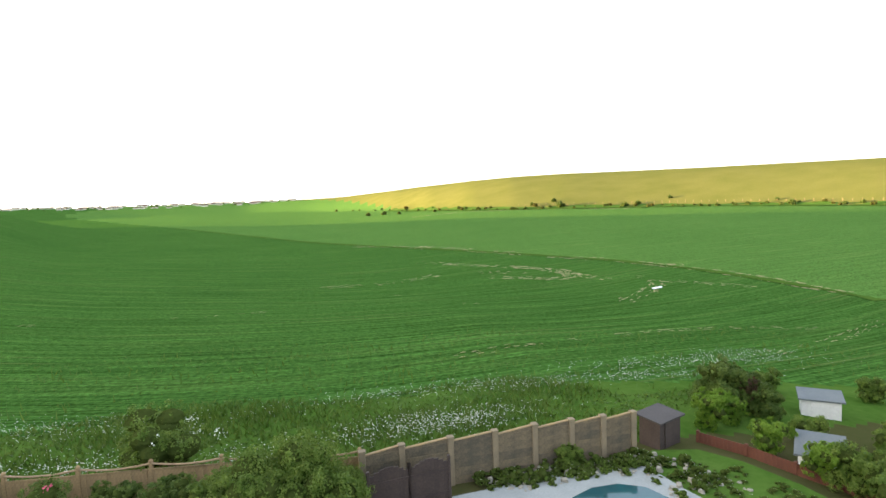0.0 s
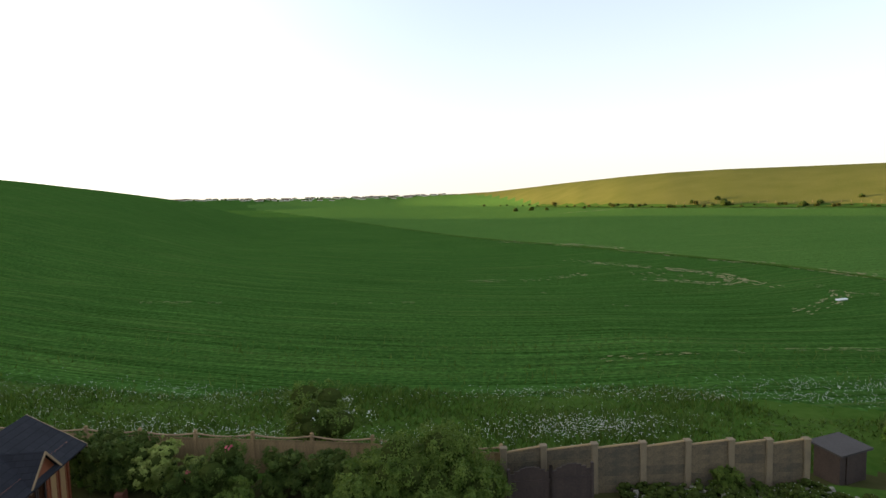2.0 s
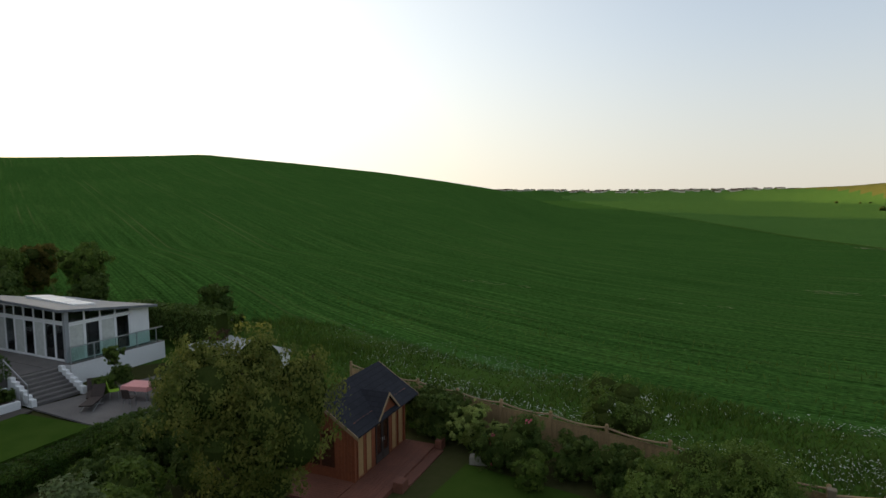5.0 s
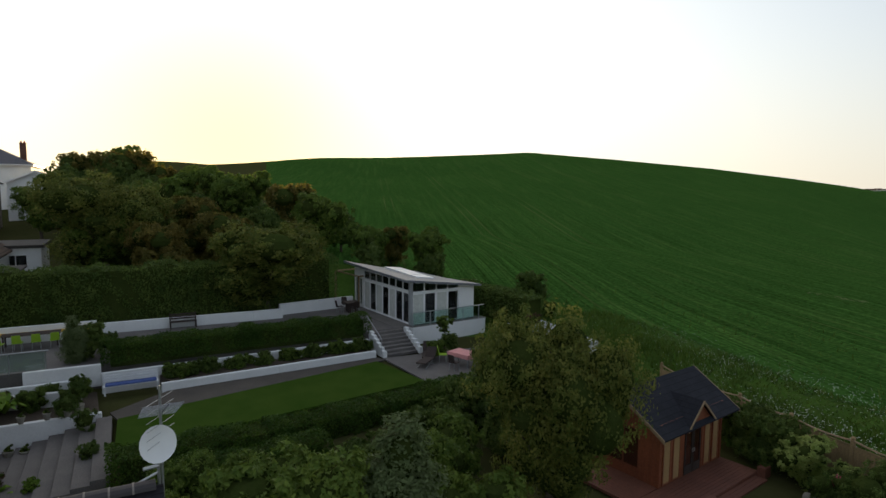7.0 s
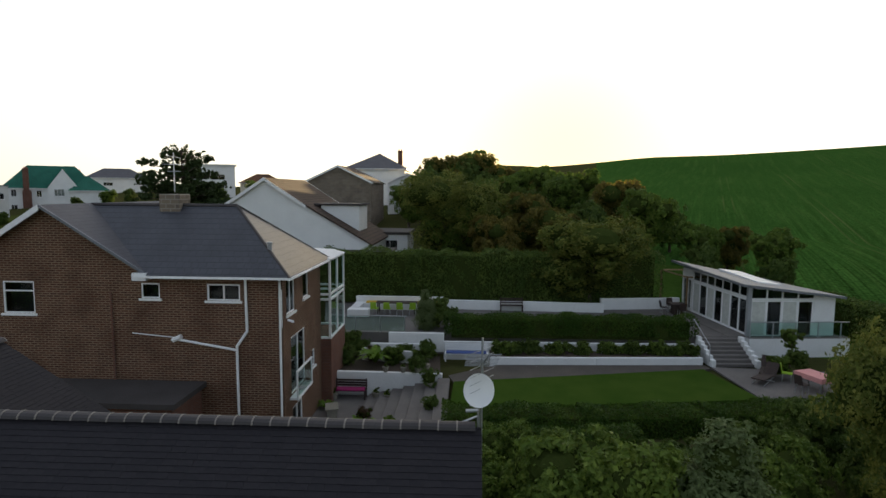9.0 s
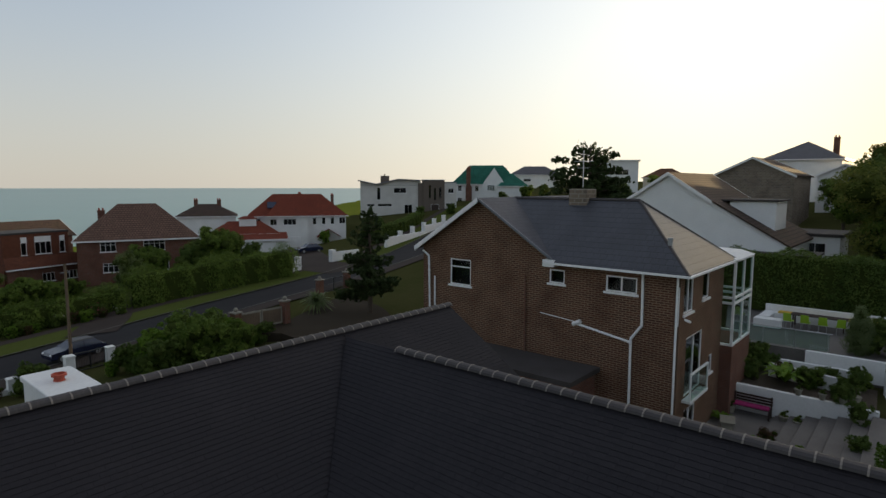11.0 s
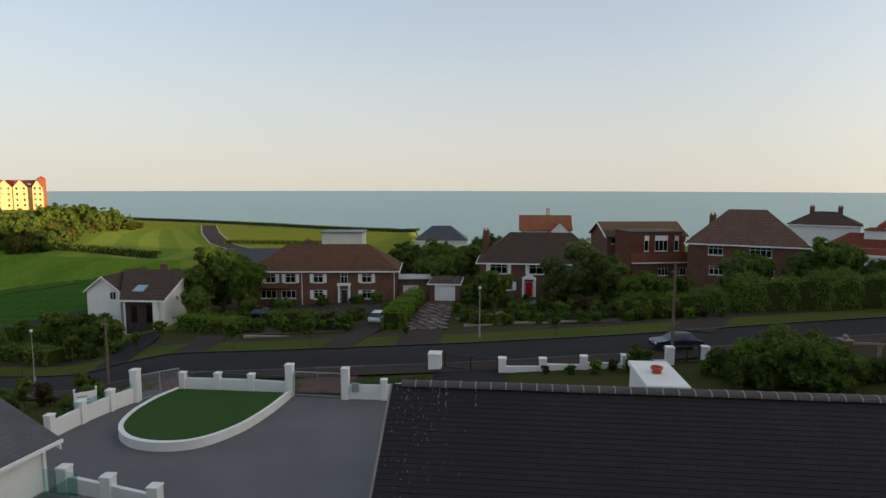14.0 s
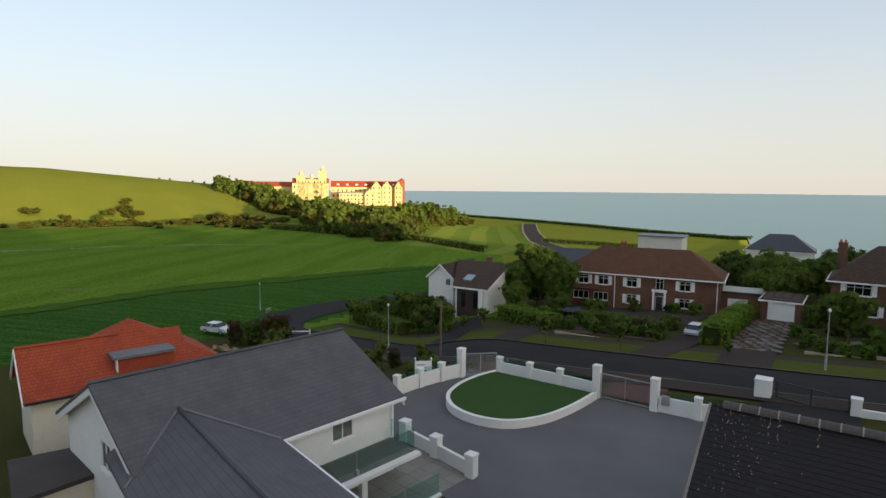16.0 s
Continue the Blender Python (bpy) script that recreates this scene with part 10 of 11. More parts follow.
hedge([(18.5, -62.0), (26.5, -63.5)], 1.6, 1.5, "clipped dark green front hedge", material=M_LEAFD, seed=15, dens=50, size=0.12)
hedge([(46, -55.0), (57.0, -58.5)], 2.2, 1.7, "clipped green hedge at the junction", material=M_LEAF, seed=16, dens=45, size=0.14)
hedge([(-68, -75), (-79, -78), (-90, -84)], 2.4, 2.2, "dark clipped hedge behind a white wall", material=M_LEAFD, seed=17, dens=40, size=0.15)
fw_ = thing("garden_wall", 0, 0, 0, 0, "low stone edging along a front garden", "wall")
for (x0, y0), (x1, y1) in (((3.6, -58.0), (-1.4, -58.6)), ((-1.4, -58.6), (-5.2, -58.5)), ((-5.2, -58.5), (-11.5, -58.2)), ((15.5, -56.6), (26.0, -56.0))):
    ln, a = math.hypot(x1 - x0, y1 - y0), math.degrees(math.atan2(y1 - y0, x1 - x0))
    part("wall_length", Shape().box(0, ln, -0.12, 0.12, -0.5, 0.12, 0.03), M_KERBSTONE, fw_).matrix_basis = pose(x0, y0, min(gz(x0, y0), gz(x1, y1)) + 0.15, 0, 0, a)
for x, y, h in ((-44.4, -62.4, 1.9), (-51.0, -63.6, 1.8)):
    white_pillar(x, y, gz(x, y), h, 0.7, group="white gate pillars")
low_wall("garden_wall", [(-51.0, -63.6), (-56, -63.8)], 0.6, 2.2, 0.3, "white rendered front wall")
low_wall("garden_wall", [(-41.8, -61.6), (-44.4, -62.4)], -0.2, 1.8, 0.3, "white rendered front wall")
low_wall("garden_wall", [(-64, -66.2), (-77, -70.0)], 1.0, 3.2, 0.35, "white rendered front wall along the rising street")
low_wall("garden_wall", [(-77, -70.0), (-90, -75.5)], 2.0, 4.2, 0.35, "white rendered front wall along the rising street")
for k in range(6):
    white_pillar(-64 - 4.6 * k, -66.2 - 1.55 * k, 1.4 + 0.35 * k, 2.1 + 0.06 * k, 0.6, group="white wall pillars")
# white lattice gate panel, built as a board with bars; carries no text
sg_ = thing("lattice_panel", 25.6, -32.7, gz(25.6, -32.7), 220, "white lattice panel with grey bars beside a garden wall", "sign")
part("panel", Shape().box(-0.57, 0.57, -0.03, 0.03, 0.75, 2.0, 0.01), M_UPVC, sg_)
for k in range(4):
    part("text_bar", Shape().box(-0.45, 0.42 - 0.1 * k, -0.04, -0.031, 1.0 + 0.23 * k, 1.08 + 0.23 * k), M_GREYMETAL, sg_)
for u in (-0.62, 0.55):
    part("post", Shape().box(u, u + 0.07, 0.03, 0.1, -0.3, 2.1).lathe(u + 0.035, 0.065, [(0.05, 2.1), (0.08, 2.17), (0.02, 2.26)], 8), M_UPVC, sg_)
for x, y, s, k in ((0.6, -64.5, 0.72, "broad"), (2.8, -67.5, 0.5, "broad"), (-1.8, -62.0, 0.9, "shrub"), (-7.4, -70.0, 0.72, "wispy"), (-9.6, -68.6, 1.15, "wispy"), (-6.6, -72.5, 0.85, "wispy"), (-5.6, -66.9, 0.9, "copper"), (24.3, -50.2, 0.9, "young"), (17.2, -50.6, 0.85, "young"), (34.1, -54.6, 0.8, "young"), (44.7, -55.8, 0.9, "young"), (56.6, -56.4, 1.1, "young"), (-12.6, -66.5, 0.9, "wispy"), (-14.4, -62.6, 0.6, "broad"), (-17.0, -63.0, 0.55, "broad"), (-12.8, -70.5, 0.78, "broad"), (-15.0, -66.0, 0.6, "dark"), (-17.8, -72.5, 0.5, "broad"), (-8.6, -61.2, 1.0, "copper"), (-20.5, -68.0, 0.45, "broad"), (-26.0, -68.0, 0.75, "wispy"), (-29.0, -70.0, 0.75, "broad"), (-34.5, -70.0, 0.95, "dark"), (-37.5, -69.0, 0.9, "broad"), (-40.5, -66.5, 0.6, "dark"), (-43.0, -71.0, 0.7, "dark"), (-22.5, -64.5, 0.9, "darkshrub"), (-6.4, -60.4, 0.9, "lightshrub"), (8.8, -84, 0.75, "broad"), (12.0, -92, 0.8, "dark"), (6.0, -94, 0.85, "broad"), (1.0, -96, 0.9, "broad"), (9.5, -100, 0.9, "broad"), (15.5, -97, 0.8, "dark"), (18.0, -104, 0.8, "dark"), (3.0, -108, 0.8, "dark"), (-3.5, -110, 0.9, "dark"), (-9.0, -112, 0.8, "dark"), (11.0, -108, 0.8, "broad"),
                   (36.6, -74.0, 1.25, "broad"), (34.0, -72.5, 1.05, "broad"), (38.5, -72.0, 1.0, "broad"), (38.4, -76.5, 0.8, "dark"), (44.5, -60.0, 0.5, "dark"), (49.0, -61.5, 0.55, "dark"), (52.5, -60.0, 0.6, "dark"), (48.0, -57.0, 0.9, "darkshrub"), (41.5, -57.6, 0.5, "broad"), (55.0, -56.5, 0.5, "broad"), (37.0, -68.0, 0.9, "darkshrub"), (34.5, -64.5, 1.0, "lightshrub"), (31.2, -69.5, 1.1, "shrub"), (27.4, -70.5, 1.0, "shrub"), (24.2, -76.5, 0.8, "darkshrub"), (19.2, -77.5, 0.7, "lightshrub"), (16.8, -77.0, 0.8, "shrub"), (20.5, -60.0, 0.9, "shrub"), (16.6, -59.5, 0.8, "lightshrub"), (23.5, -59.5, 0.7, "shrub"), (27.5, -54.2, 0.75, "young"), (20.8, -54.0, 0.7, "young"), (35.5, -52.8, 0.7, "young"), (46.0, -50.8, 0.9, "young"), (8.6, -52.0, 0.5, "young"), (-5.0, -51.8, 0.6, "young"),
                   (32.0, -35.2, 0.9, "young"), (29.6, -37.6, 0.8, "young"), (28.0, -36.4, 0.7, "shrub"), (30.6, -39.4, 0.8, "copper"), (27.4, -33.6, 0.7, "shrub"), (33.8, -39.0, 0.8, "copper"), (35.2, -37.4, 0.8, "shrub"), (28.4, -30.4, 0.8, "darkshrub"), (51.9, -40.2, 1.6, "copper"), (54.7, -39.2, 1.4, "darkshrub"), (49.9, -38.8, 1.2, "darkshrub"), (56.5, -38.2, 1.2, "copper"), (47.4, -36.2, 0.9, "shrub"),
                   (-66.0, -84.0, 1.2, "lightshrub"), (-73.0, -76.5, 0.8, "lightshrub"), (-100, -92, 1.2, "darkshrub"), (-104, -86, 1.2, "darkshrub"), (-83, -88, 0.6, "dark"), (-122, -84, 0.6, "dark"), (-127, -80, 0.6, "broad"), (-135, -80, 0.7, "dark"), (-128, -60, 0.8, "dark"), (-120, -52, 0.9, "dark"), (-110, -40, 0.9, "broad"), (-140, -50, 0.8, "dark"), (-98, -34, 0.8, "dark"), (-74, -20, 0.7, "dark"), (-78, -8, 0.9, "broad"), (-70, -14, 0.6, "dark")):
    plant(k, x, y, s)
ribbon("drive", [(15.2, -72.5), (24, -73), (35, -74)], 9.0, M_PAVE, 0.09, "brown paved forecourt before a brick house")
ribbon("planting_bed", [(15.8, -58.6), (22, -58.8), (27, -58.6)], 3.4, M_SOIL, 0.09, "brown earth bed behind the front wall")
ribbon("planting_bed", [(-5.0, -59.6), (-12, -59.2)], 3.8, M_SOIL, 0.09, "brown earth bed behind the front wall")
ribbon("planting_bed", [(-5.5, -66), (-16, -68.5), (-30, -67)], 9.0, M_SOIL, 0.09, "leaf-strewn earth under garden trees")

for x, y, s in ((-5.4, -61.0, 0.55), (-6.8, -60.4, 0.7), (-8.2, -60.8, 0.6), (-9.6, -60.2, 0.72), (-11.0, -60.6, 0.6), (-12.2, -61.2, 0.55), (-7.4, -62.0, 0.6)):
    plant("grey", x, y, s, tall=0.42, group="silver front garden cushions", label="low silvery grey-green cushion shrub")
cp_ = thing("crazy_paving", 0, 0, 0, 0, "brown and grey crazy-paved driveway before a garage", "paving")
rng_c = random.Random(31)
stones = []
for k in range(4):
    ring_ = [(0.52 * (1 + 0.22 * math.sin(3.1 * k + j * 2.3)) * math.cos(j * 1.0472), 0.40 * (1 + 0.2 * math.cos(1.7 * k + j * 1.9)) * math.sin(j * 1.0472)) for j in range(6)]
    stones.append([Shape().hull([(x, y, -0.05) for x, y in ring_], [(x * 0.97, y * 0.97, 0.03) for x, y in ring_]).mesh("slab", m) for m in (M_SLAB, M_CRAZY)])
for i in range(19):
    for j in range(4):
        v = -57.0 - i * 1.05 + rng_c.uniform(-0.12, 0.12)
        u = 7.35 + (-51.6 - v) * 0.02 + (j - 1.5) * 1.02 + (0.5 if i % 2 else 0) - 0.25 + rng_c.uniform(-0.1, 0.1)
        part("slab", rng_c.choice(stones[rng_c.randrange(4)]), None, cp_).matrix_basis = pose(u, v, gz(u, v) + 0.19, 0, 0, rng_c.uniform(0, 360))


# things at the street corner
lg_ = thing("log_heap", 53.8, -34.6, gz(53.8, -34.6), 25, "heap of pale split logs beside a garden", "log heap")
rng_l = random.Random(5)
for k in range(46):
    x, y, z = rng_l.uniform(-2.0, 2.0), rng_l.uniform(-0.7, 0.7), rng_l.uniform(0.05, 0.7)
    z *= 1 - abs(x) / 3
    a = rng_l.uniform(-0.6, 0.6)
    part("log", Shape().tube((x - 0.22 * math.cos(a), y - 0.22 * math.sin(a), z), (x + 0.22 * math.cos(a), y + 0.22 * math.sin(a), z + rng_l.uniform(-0.05, 0.05)), rng_l.uniform(0.06, 0.11), n=7), M_LOG, lg_)
bw_ = thing("barrier", 54.6, -45.7, gz(54.6, -45.7), 39, "low white and black timber barrier beside the road", "barrier")
part("rail", Shape().box(-1.3, 1.3, -0.04, 0.04, 0.62, 0.76), M_UPVC, bw_)
part("rail", Shape().box(-1.3, 1.3, -0.04, 0.04, 0.25, 0.36), M_BLACK, bw_)
for u in (-1.25, 1.25):
    part("post", Shape().box(u - 0.07, u + 0.07, -0.07, 0.07, -0.3, 0.95, 0.02), M_UPVC, bw_)
bn_ = thing("field_bench", 70.9, -53.7, gz(70.9, -53.7), 120, "small pale bench on the verge by the field", "bench")
part("seat", Shape().box(-0.75, 0.75, -0.2, 0.2, 0.42, 0.48), M_STOOL, bn_)
for u in (-0.6, 0.6):
    part("leg", Shape().box(u - 0.05, u + 0.05, -0.18, 0.18, -0.2, 0.42), M_STOOL, bn_)

# mixed shrubs filling the front gardens
rng_g = random.Random(77)
for k in range(330):
    x, y = rng_g.uniform(-23, 36), -57.8 - 19 * rng_g.random() ** 1.3
    if any(x0 < x < x1 and y0 < y < y1 for x0, x1, y0, y1 in ((5.2, 10.2, -80, -50), (11.8, 15.6, -80, -50), (-7.4, -4.0, -80, -70), (-4.6, -0.6, -72, -66), (-1.6, 4.0, -66.4, -62), (15, 36, -78, -66), (28, 40, -64, -57))):
        continue
    plant(rng_g.choice(("shrub", "darkshrub", "darkshrub", "lightshrub", "lightshrub", "copper", "rose", "shrub", "whiteflower")), x, y, rng_g.uniform(0.3, 0.78), group="front garden shrubs")
for x, y, s, k in ((20.0, -78.0, 0.6, "darkshrub"), (31.5, -78.5, 0.6, "shrub"), (28.6, -78.0, 0.5, "lightshrub"), (34.0, -76.6, 0.7, "darkshrub"), (36.5, -66.0, 0.6, "broad"), (32.0, -65.5, 0.7, "shrub"), (29.5, -64.2, 0.8, "darkshrub"), (26.0, -65.2, 0.6, "darkshrub"), (22.0, -65.0, 0.6, "shrub"), (40.0, -55.6, 0.7, "shrub"), (43.0, -56.2, 0.8, "darkshrub"), (46.0, -57.6, 0.5, "dark"), (51.0, -57.5, 0.9, "shrub"), (57.5, -60.5, 0.9, "shrub"), (56.0, -63.0, 0.6, "dark"), (53.0, -64.0, 0.6, "broad")):
    plant(k, x, y, s, group="front garden shrubs")
ribbon("drive", [(12.2, -38.0), (12.4, -43.4)], 3.8, M_REDPAVE, 0.12, "red block-paved crossing before a gate")
ribbon("path", [(23.2, -36.8), (24.4, -43.0)], 2.2, M_REDPAVE, 0.12, "red block-paved crossing before a gate")
# trees behind the houses across the street
for x, y, top, k in ((13.0, -92, 3.6, "dark"), (10.2, -95, 3.4, "broad"), (7.6, -91, 2.2, "broad"), (15.4, -96, 3.8, "dark"), (4.6, -93, 3.0, "broad"), (2.4, -97, 3.6, "dark"), (3.6, -105, 4.4, "dark"), (0.6, -106, 4.5, "dark"), (-2.4, -107, 4.4, "dark"), (11.6, -88.5, 1.4, "broad"), (8.4, -86.5, 0.4, "broad")):
    s = (top - gz(x, y)) / (6.4 if k == "dark" else 7.4)
    plant(k, x, y, s, label="dark tree among back gardens" if k == "dark" else "")


# ---- the school on the cliff ----
def school():
    base = pose(367.7, -367.7, 0, 0, 0, 225)
    def block(u, v, w, d, z0, eave, rise, label, roof=M_TILER, style="gable", along="x", wins=(), cat="school building", wall=M_SCHOOL):
        p = base @ Vector((u, v, 0))
        return house("school_building", p.x, p.y, z0, 225, w, d, eave, rise, label, wall=wall, roof=roof, style=style, along=along, wins=wins, fascia=False, over=0.3, base=8, category=cat)
    def grid(w, rows, cols, z0, dz, h=2.0, ww=1.3):
        return [("S", w * (c + 0.5) / cols - ww / 2, z0 + dz * r, ww, h, dict(bars=1, sill=False)) for r in range(rows) for c in range(cols)]
    m = block(16, 6, 62, 14, -5, 16, 5, "long pale stone school range with red tiled roof", wins=grid(62, 3, 16, 2.5, 4.6))
    for k in range(7):
        part("roof_window", Shape().hull([(-26 + k * 8, -6.0, 17.2), (-24 + k * 8, -6.0, 17.2), (-24 + k * 8, -4.6, 18.2), (-26 + k * 8, -4.6, 18.2)], [(-26 + k * 8, -6.1, 17.5), (-24 + k * 8, -6.1, 17.5), (-24 + k * 8, -4.7, 18.5), (-26 + k * 8, -4.7, 18.5)]), M_UPVC, m)
    for u, w in ((24, 8.5), (33, 8.5), (43, 6)):
        block(u, -3.5, w, 6, -5, 16, 5.2, "pale stone gabled school front", along="y", wins=grid(w, 4, 2, 2.0, 4.0, 1.8))
    block(4, -9, 24, 12, -5.5, 11, 1.2, "pale stone school wing with grey flat roof", roof=M_LEAD, style="flat", wins=grid(24, 3, 8, 1.5, 3.4, 1.7))
    block(18, -11, 9, 12, -5.5, 11, 4, "pale stone gabled school wing", roof=M_LEAD, along="y", wins=grid(9, 3, 2, 1.5, 3.4, 1.7))
    block(46.5, 2, 5, 6, -5, 22, 2.0, "red brick school turret", roof=M_TILER, style="hip", wall=M_TILEO)
    block(-32, -2, 30, 14, -5, 19, 4, "pale stone central school block", wins=grid(30, 4, 9, 1.5, 4.3))
    for u, w, h in ((-40, 7, 24), (-22, 6.5, 28), (-31, 10, 21)):
        t = block(u, -6, w, 6, -5, h, 2.2, "pale stone school tower with a domed cap", roof=M_LEAD, style="hip", wins=grid(w, 5, 2, 2.0, 4.2, 2.2, 1.0))
        part("parapet", Shape().box(-w / 2 - 0.3, w / 2 + 0.3, -3.3, 3.3, h - 0.5, h + 0.9), M_SCHOOL, t)
        part("cupola", Shape().lathe(0, 0, [(1.6, h + 0.8), (1.7, h + 3.2), (1.2, h + 4.2), (0.3, h + 5.2), (0.1, h + 6.2)], 10), M_SCHOOL, t)
    block(-72, 12, 46, 14, -3, 14, 4, "red-roofed school range behind trees", wins=grid(46, 2, 12, 4, 4.6))
    block(-94, 14, 20, 12, -2, 14, 3.5, "far red-roofed school block", roof=M_TILEB)


school()

# wood below the school, scrub on the hills
rng_w = random.Random(12)
def polar(a, r):
    return r * math.cos(radians(a)), r * math.sin(radians(a))


WOOD_BEARING = [-58, -55.4, -53, -51, -49.3, -46.2, -42.7, -39.4, -35.4, -33]
WOOD_TOP = [-3.3, -2.9, -1.9, -1.3, -2.5, -2.35, -1.55, -0.8, -0.05, 0.4]
WOOD_FOOT = [420, 370, 300, 215, 200, 205, 240, 330, 385, 405]
for k in range(250):
    a = rng_w.uniform(-57, -33)
    r = rng_w.uniform(np.interp(a, WOOD_BEARING, WOOD_FOOT), 440 if a > -51 else 500)
    x, y = polar(a, r)
    top = (math.tan(radians(np.interp(a, WOOD_BEARING, WOOD_TOP))) * r + 12.3 - gz(x, y)) / 6.4
    big = min(rng_w.uniform(0.75, 1.3), top)
    if big > 0.2:
        plant(rng_w.choice(("farwood", "farwood", "scrub", "scrubb", "scrubb")), x, y, big, group="wood below the school")
for k in range(120):
    a = rng_w.uniform(-37, 24)
    thick = 0.5 + 0.5 * math.sin(a * 0.55 + 1.0)
    r = np.interp(a, BEARING, CREST_FAR) * 0.645 + abs(rng_w.gauss(0, 5 + 16 * thick)) * rng_w.choice((-0.3, 1))
    plant(rng_w.choice(("scrub", "scrubb", "scrubb")), *polar(a, r), rng_w.uniform(0.3, 0.6) * (1 + 0.9 * thick), group="hill-foot scrub", tall=rng_w.uniform(0.5, 0.75))
for k in range(16):
    a = rng_w.uniform(-36, -26)
    plant("farwood", *polar(a, np.interp(a, BEARING, CREST_FAR) * rng_w.uniform(0.97, 1.02)), rng_w.uniform(0.07, 0.15), group="hilltop trees")
for k in range(80):
    a = 24 + 62 * (k + rng_w.uniform(0, 0.8)) / 80
    r = np.interp(a, BEARING, CREST_FAR) * (0.70 + rng_w.gauss(0, 0.006))
    plant(rng_w.choice(("scrub", "scrub", "scrubb")), *polar(a, r), rng_w.uniform(0.14, 0.36) * (2.0 if rng_w.random() < 0.06 else 1), group="hedge at the hill foot")
for a, r, s in ((77.5, 380, 0.8), (81, 400, 0.9), (72, 360, 0.7), (68, 350, 0.9), (55.5, 345, 0.8), (84, 420, 1.2), (82.5, 415, 1.2), (66.0, 352, 1.0), (47, 330, 0.7)):
    plant("scrub", *polar(a, r), s * 0.45, group="hill-foot trees")
hedge([polar(-58, 205), polar(-52, 215), polar(-45, 235), polar(-38, 260)], 4, 2.4, "long dark field hedge below the hill", material=M_LEAFD, seed=21, dens=4, size=0.55)
posts_ = Shape()
for k in range(70):
    a = 24 + 46 * k / 70
    x, y = polar(a, np.interp(a, BEARING, CREST_FAR) * 0.715)
    posts_.box(x - 0.07, x + 0.07, y - 0.07, y + 0.07, gz(x, y) - 0.2, gz(x, y) + 1.2)
fp_ = thing("field_fence", 0, 0, 0, 0, "line of pale fence posts along the hill foot", "fence")
tagged(part("posts", posts_, M_FENCE, fp_), kind="stuff")


# ---- far town along the northern skyline ----
town = Shape()
town_r = Shape()
rng_t = random.Random(6)
for k in range(150):
    a = rng_t.uniform(95.5, 117) if k % 3 else rng_t.uniform(87.5, 95)
    r = rng_t.uniform(1090, 1290)
    x, y = polar(a, r)
    z, w, h = gz(x, y), rng_t.uniform(5, 12), rng_t.uniform(1.0, 2.2)
    town.box(x - w / 2, x + w / 2, y - 4, y + 4, z - 3, z + h)
    town_r.hull([(x - w / 2, y - 4.3, z + h), (x + w / 2, y - 4.3, z + h), (x + w / 2, y + 4.3, z + h), (x - w / 2, y + 4.3, z + h)], [(x - w / 2, y - 0.2, z + h + 1.3), (x + w / 2, y - 0.2, z + h + 1.3), (x + w / 2, y + 0.2, z + h + 1.3), (x - w / 2, y + 0.2, z + h + 1.3)])
ft_ = thing("far_town", 0, 0, 0, 0, "distant row of brown-roofed houses on the skyline", "town", kind="stuff")
# pale wall and roof colours stand in for the haze of distance
part("wall", town, M_CREAM, ft_)
part("roof", town_r, M_TILEP, ft_)
for k in range(130):
    a = rng_t.uniform(87.5, 118)
    plant("farwood", *polar(a, rng_t.uniform(1080, 1290)), rng_t.uniform(0.15, 0.36), group="trees of the far town")

# ---- marks on the field ----
def dirt_patches(name, lines, wide, seed, label):
    rng = random.Random(seed)
    s = Shape()
    for line, dens in lines:
        for x, y, a in run(line, 0.8):
            if noise.noise(Vector((x * 0.07, y * 0.07, seed))) + dens < rng.uniform(-0.25, 0.45):
                continue
            for side in [k * min(1.0, wide) for k in (-0.9, -0.9, 0.9, 0.9)]:
                if rng.random() < 0.35:
                    continue
                c, sn = math.cos(radians(a)), math.sin(radians(a))
                o = side + rng.gauss(0, 0.35 * min(1.0, wide))
                L, W = rng.uniform(0.25, 0.9) * min(1.0, 0.45 + 0.4 * wide), rng.uniform(0.05, 0.2) * wide
                pts = []
                for j in range(8):
                    t = j * math.pi / 4
                    q = rng.uniform(0.55, 1.3)
                    u, v = L * q * math.cos(t), W * q * math.sin(t) + o
                    px, py = x + c * u - sn * v, y + sn * u + c * v
                    pts.append((px, py, gz(px, py) + 0.05))
                s.poly(*pts)
    return tagged(part(name, s, M_DIRT), label, "track", kind="stuff")


dirt_patches("dirt_track", [([(14, 172), (30, 158), (48, 128)], 0.0), ([(22, 124), (33, 110.6), (43.2, 102.7), (46.2, 97), (44.4, 92.8), (40.5, 91.2), (30, 96)], 0.2), ([(43, 102), (48.5, 86), (52, 76), (50, 70)], 0.0), ([(52, 118), (58.4, 109.1), (66, 95.4), (70.3, 78.2), (70.9, 67.2)], 0.25)], 1.6, 1, "pale chalky tractor tracks in the green crop")
dirt_patches("dirt_track", [([(8, 36.6), (15.6, 39.5), (24, 43), (30.4, 45.4), (39.3, 46.9), (48, 46)], 0.02), ([(33.0, 35.6), (45, 41.5), (60.2, 49.5), (80, 58)], 0.2), ([(-12, 76), (10, 80), (30, 88)], -0.3), ([(-40, 62), (-15, 66), (12, 70), (30, 64), (42, 54)], -0.28)], 0.45, 2, "thin pale tracks through the green crop")
dirt_patches("dirt_track", [([(60, 330), (95, 335), (130, 310), (165, 270)], 0.3)], 3.0, 3, "pale track along the foot of the hill")
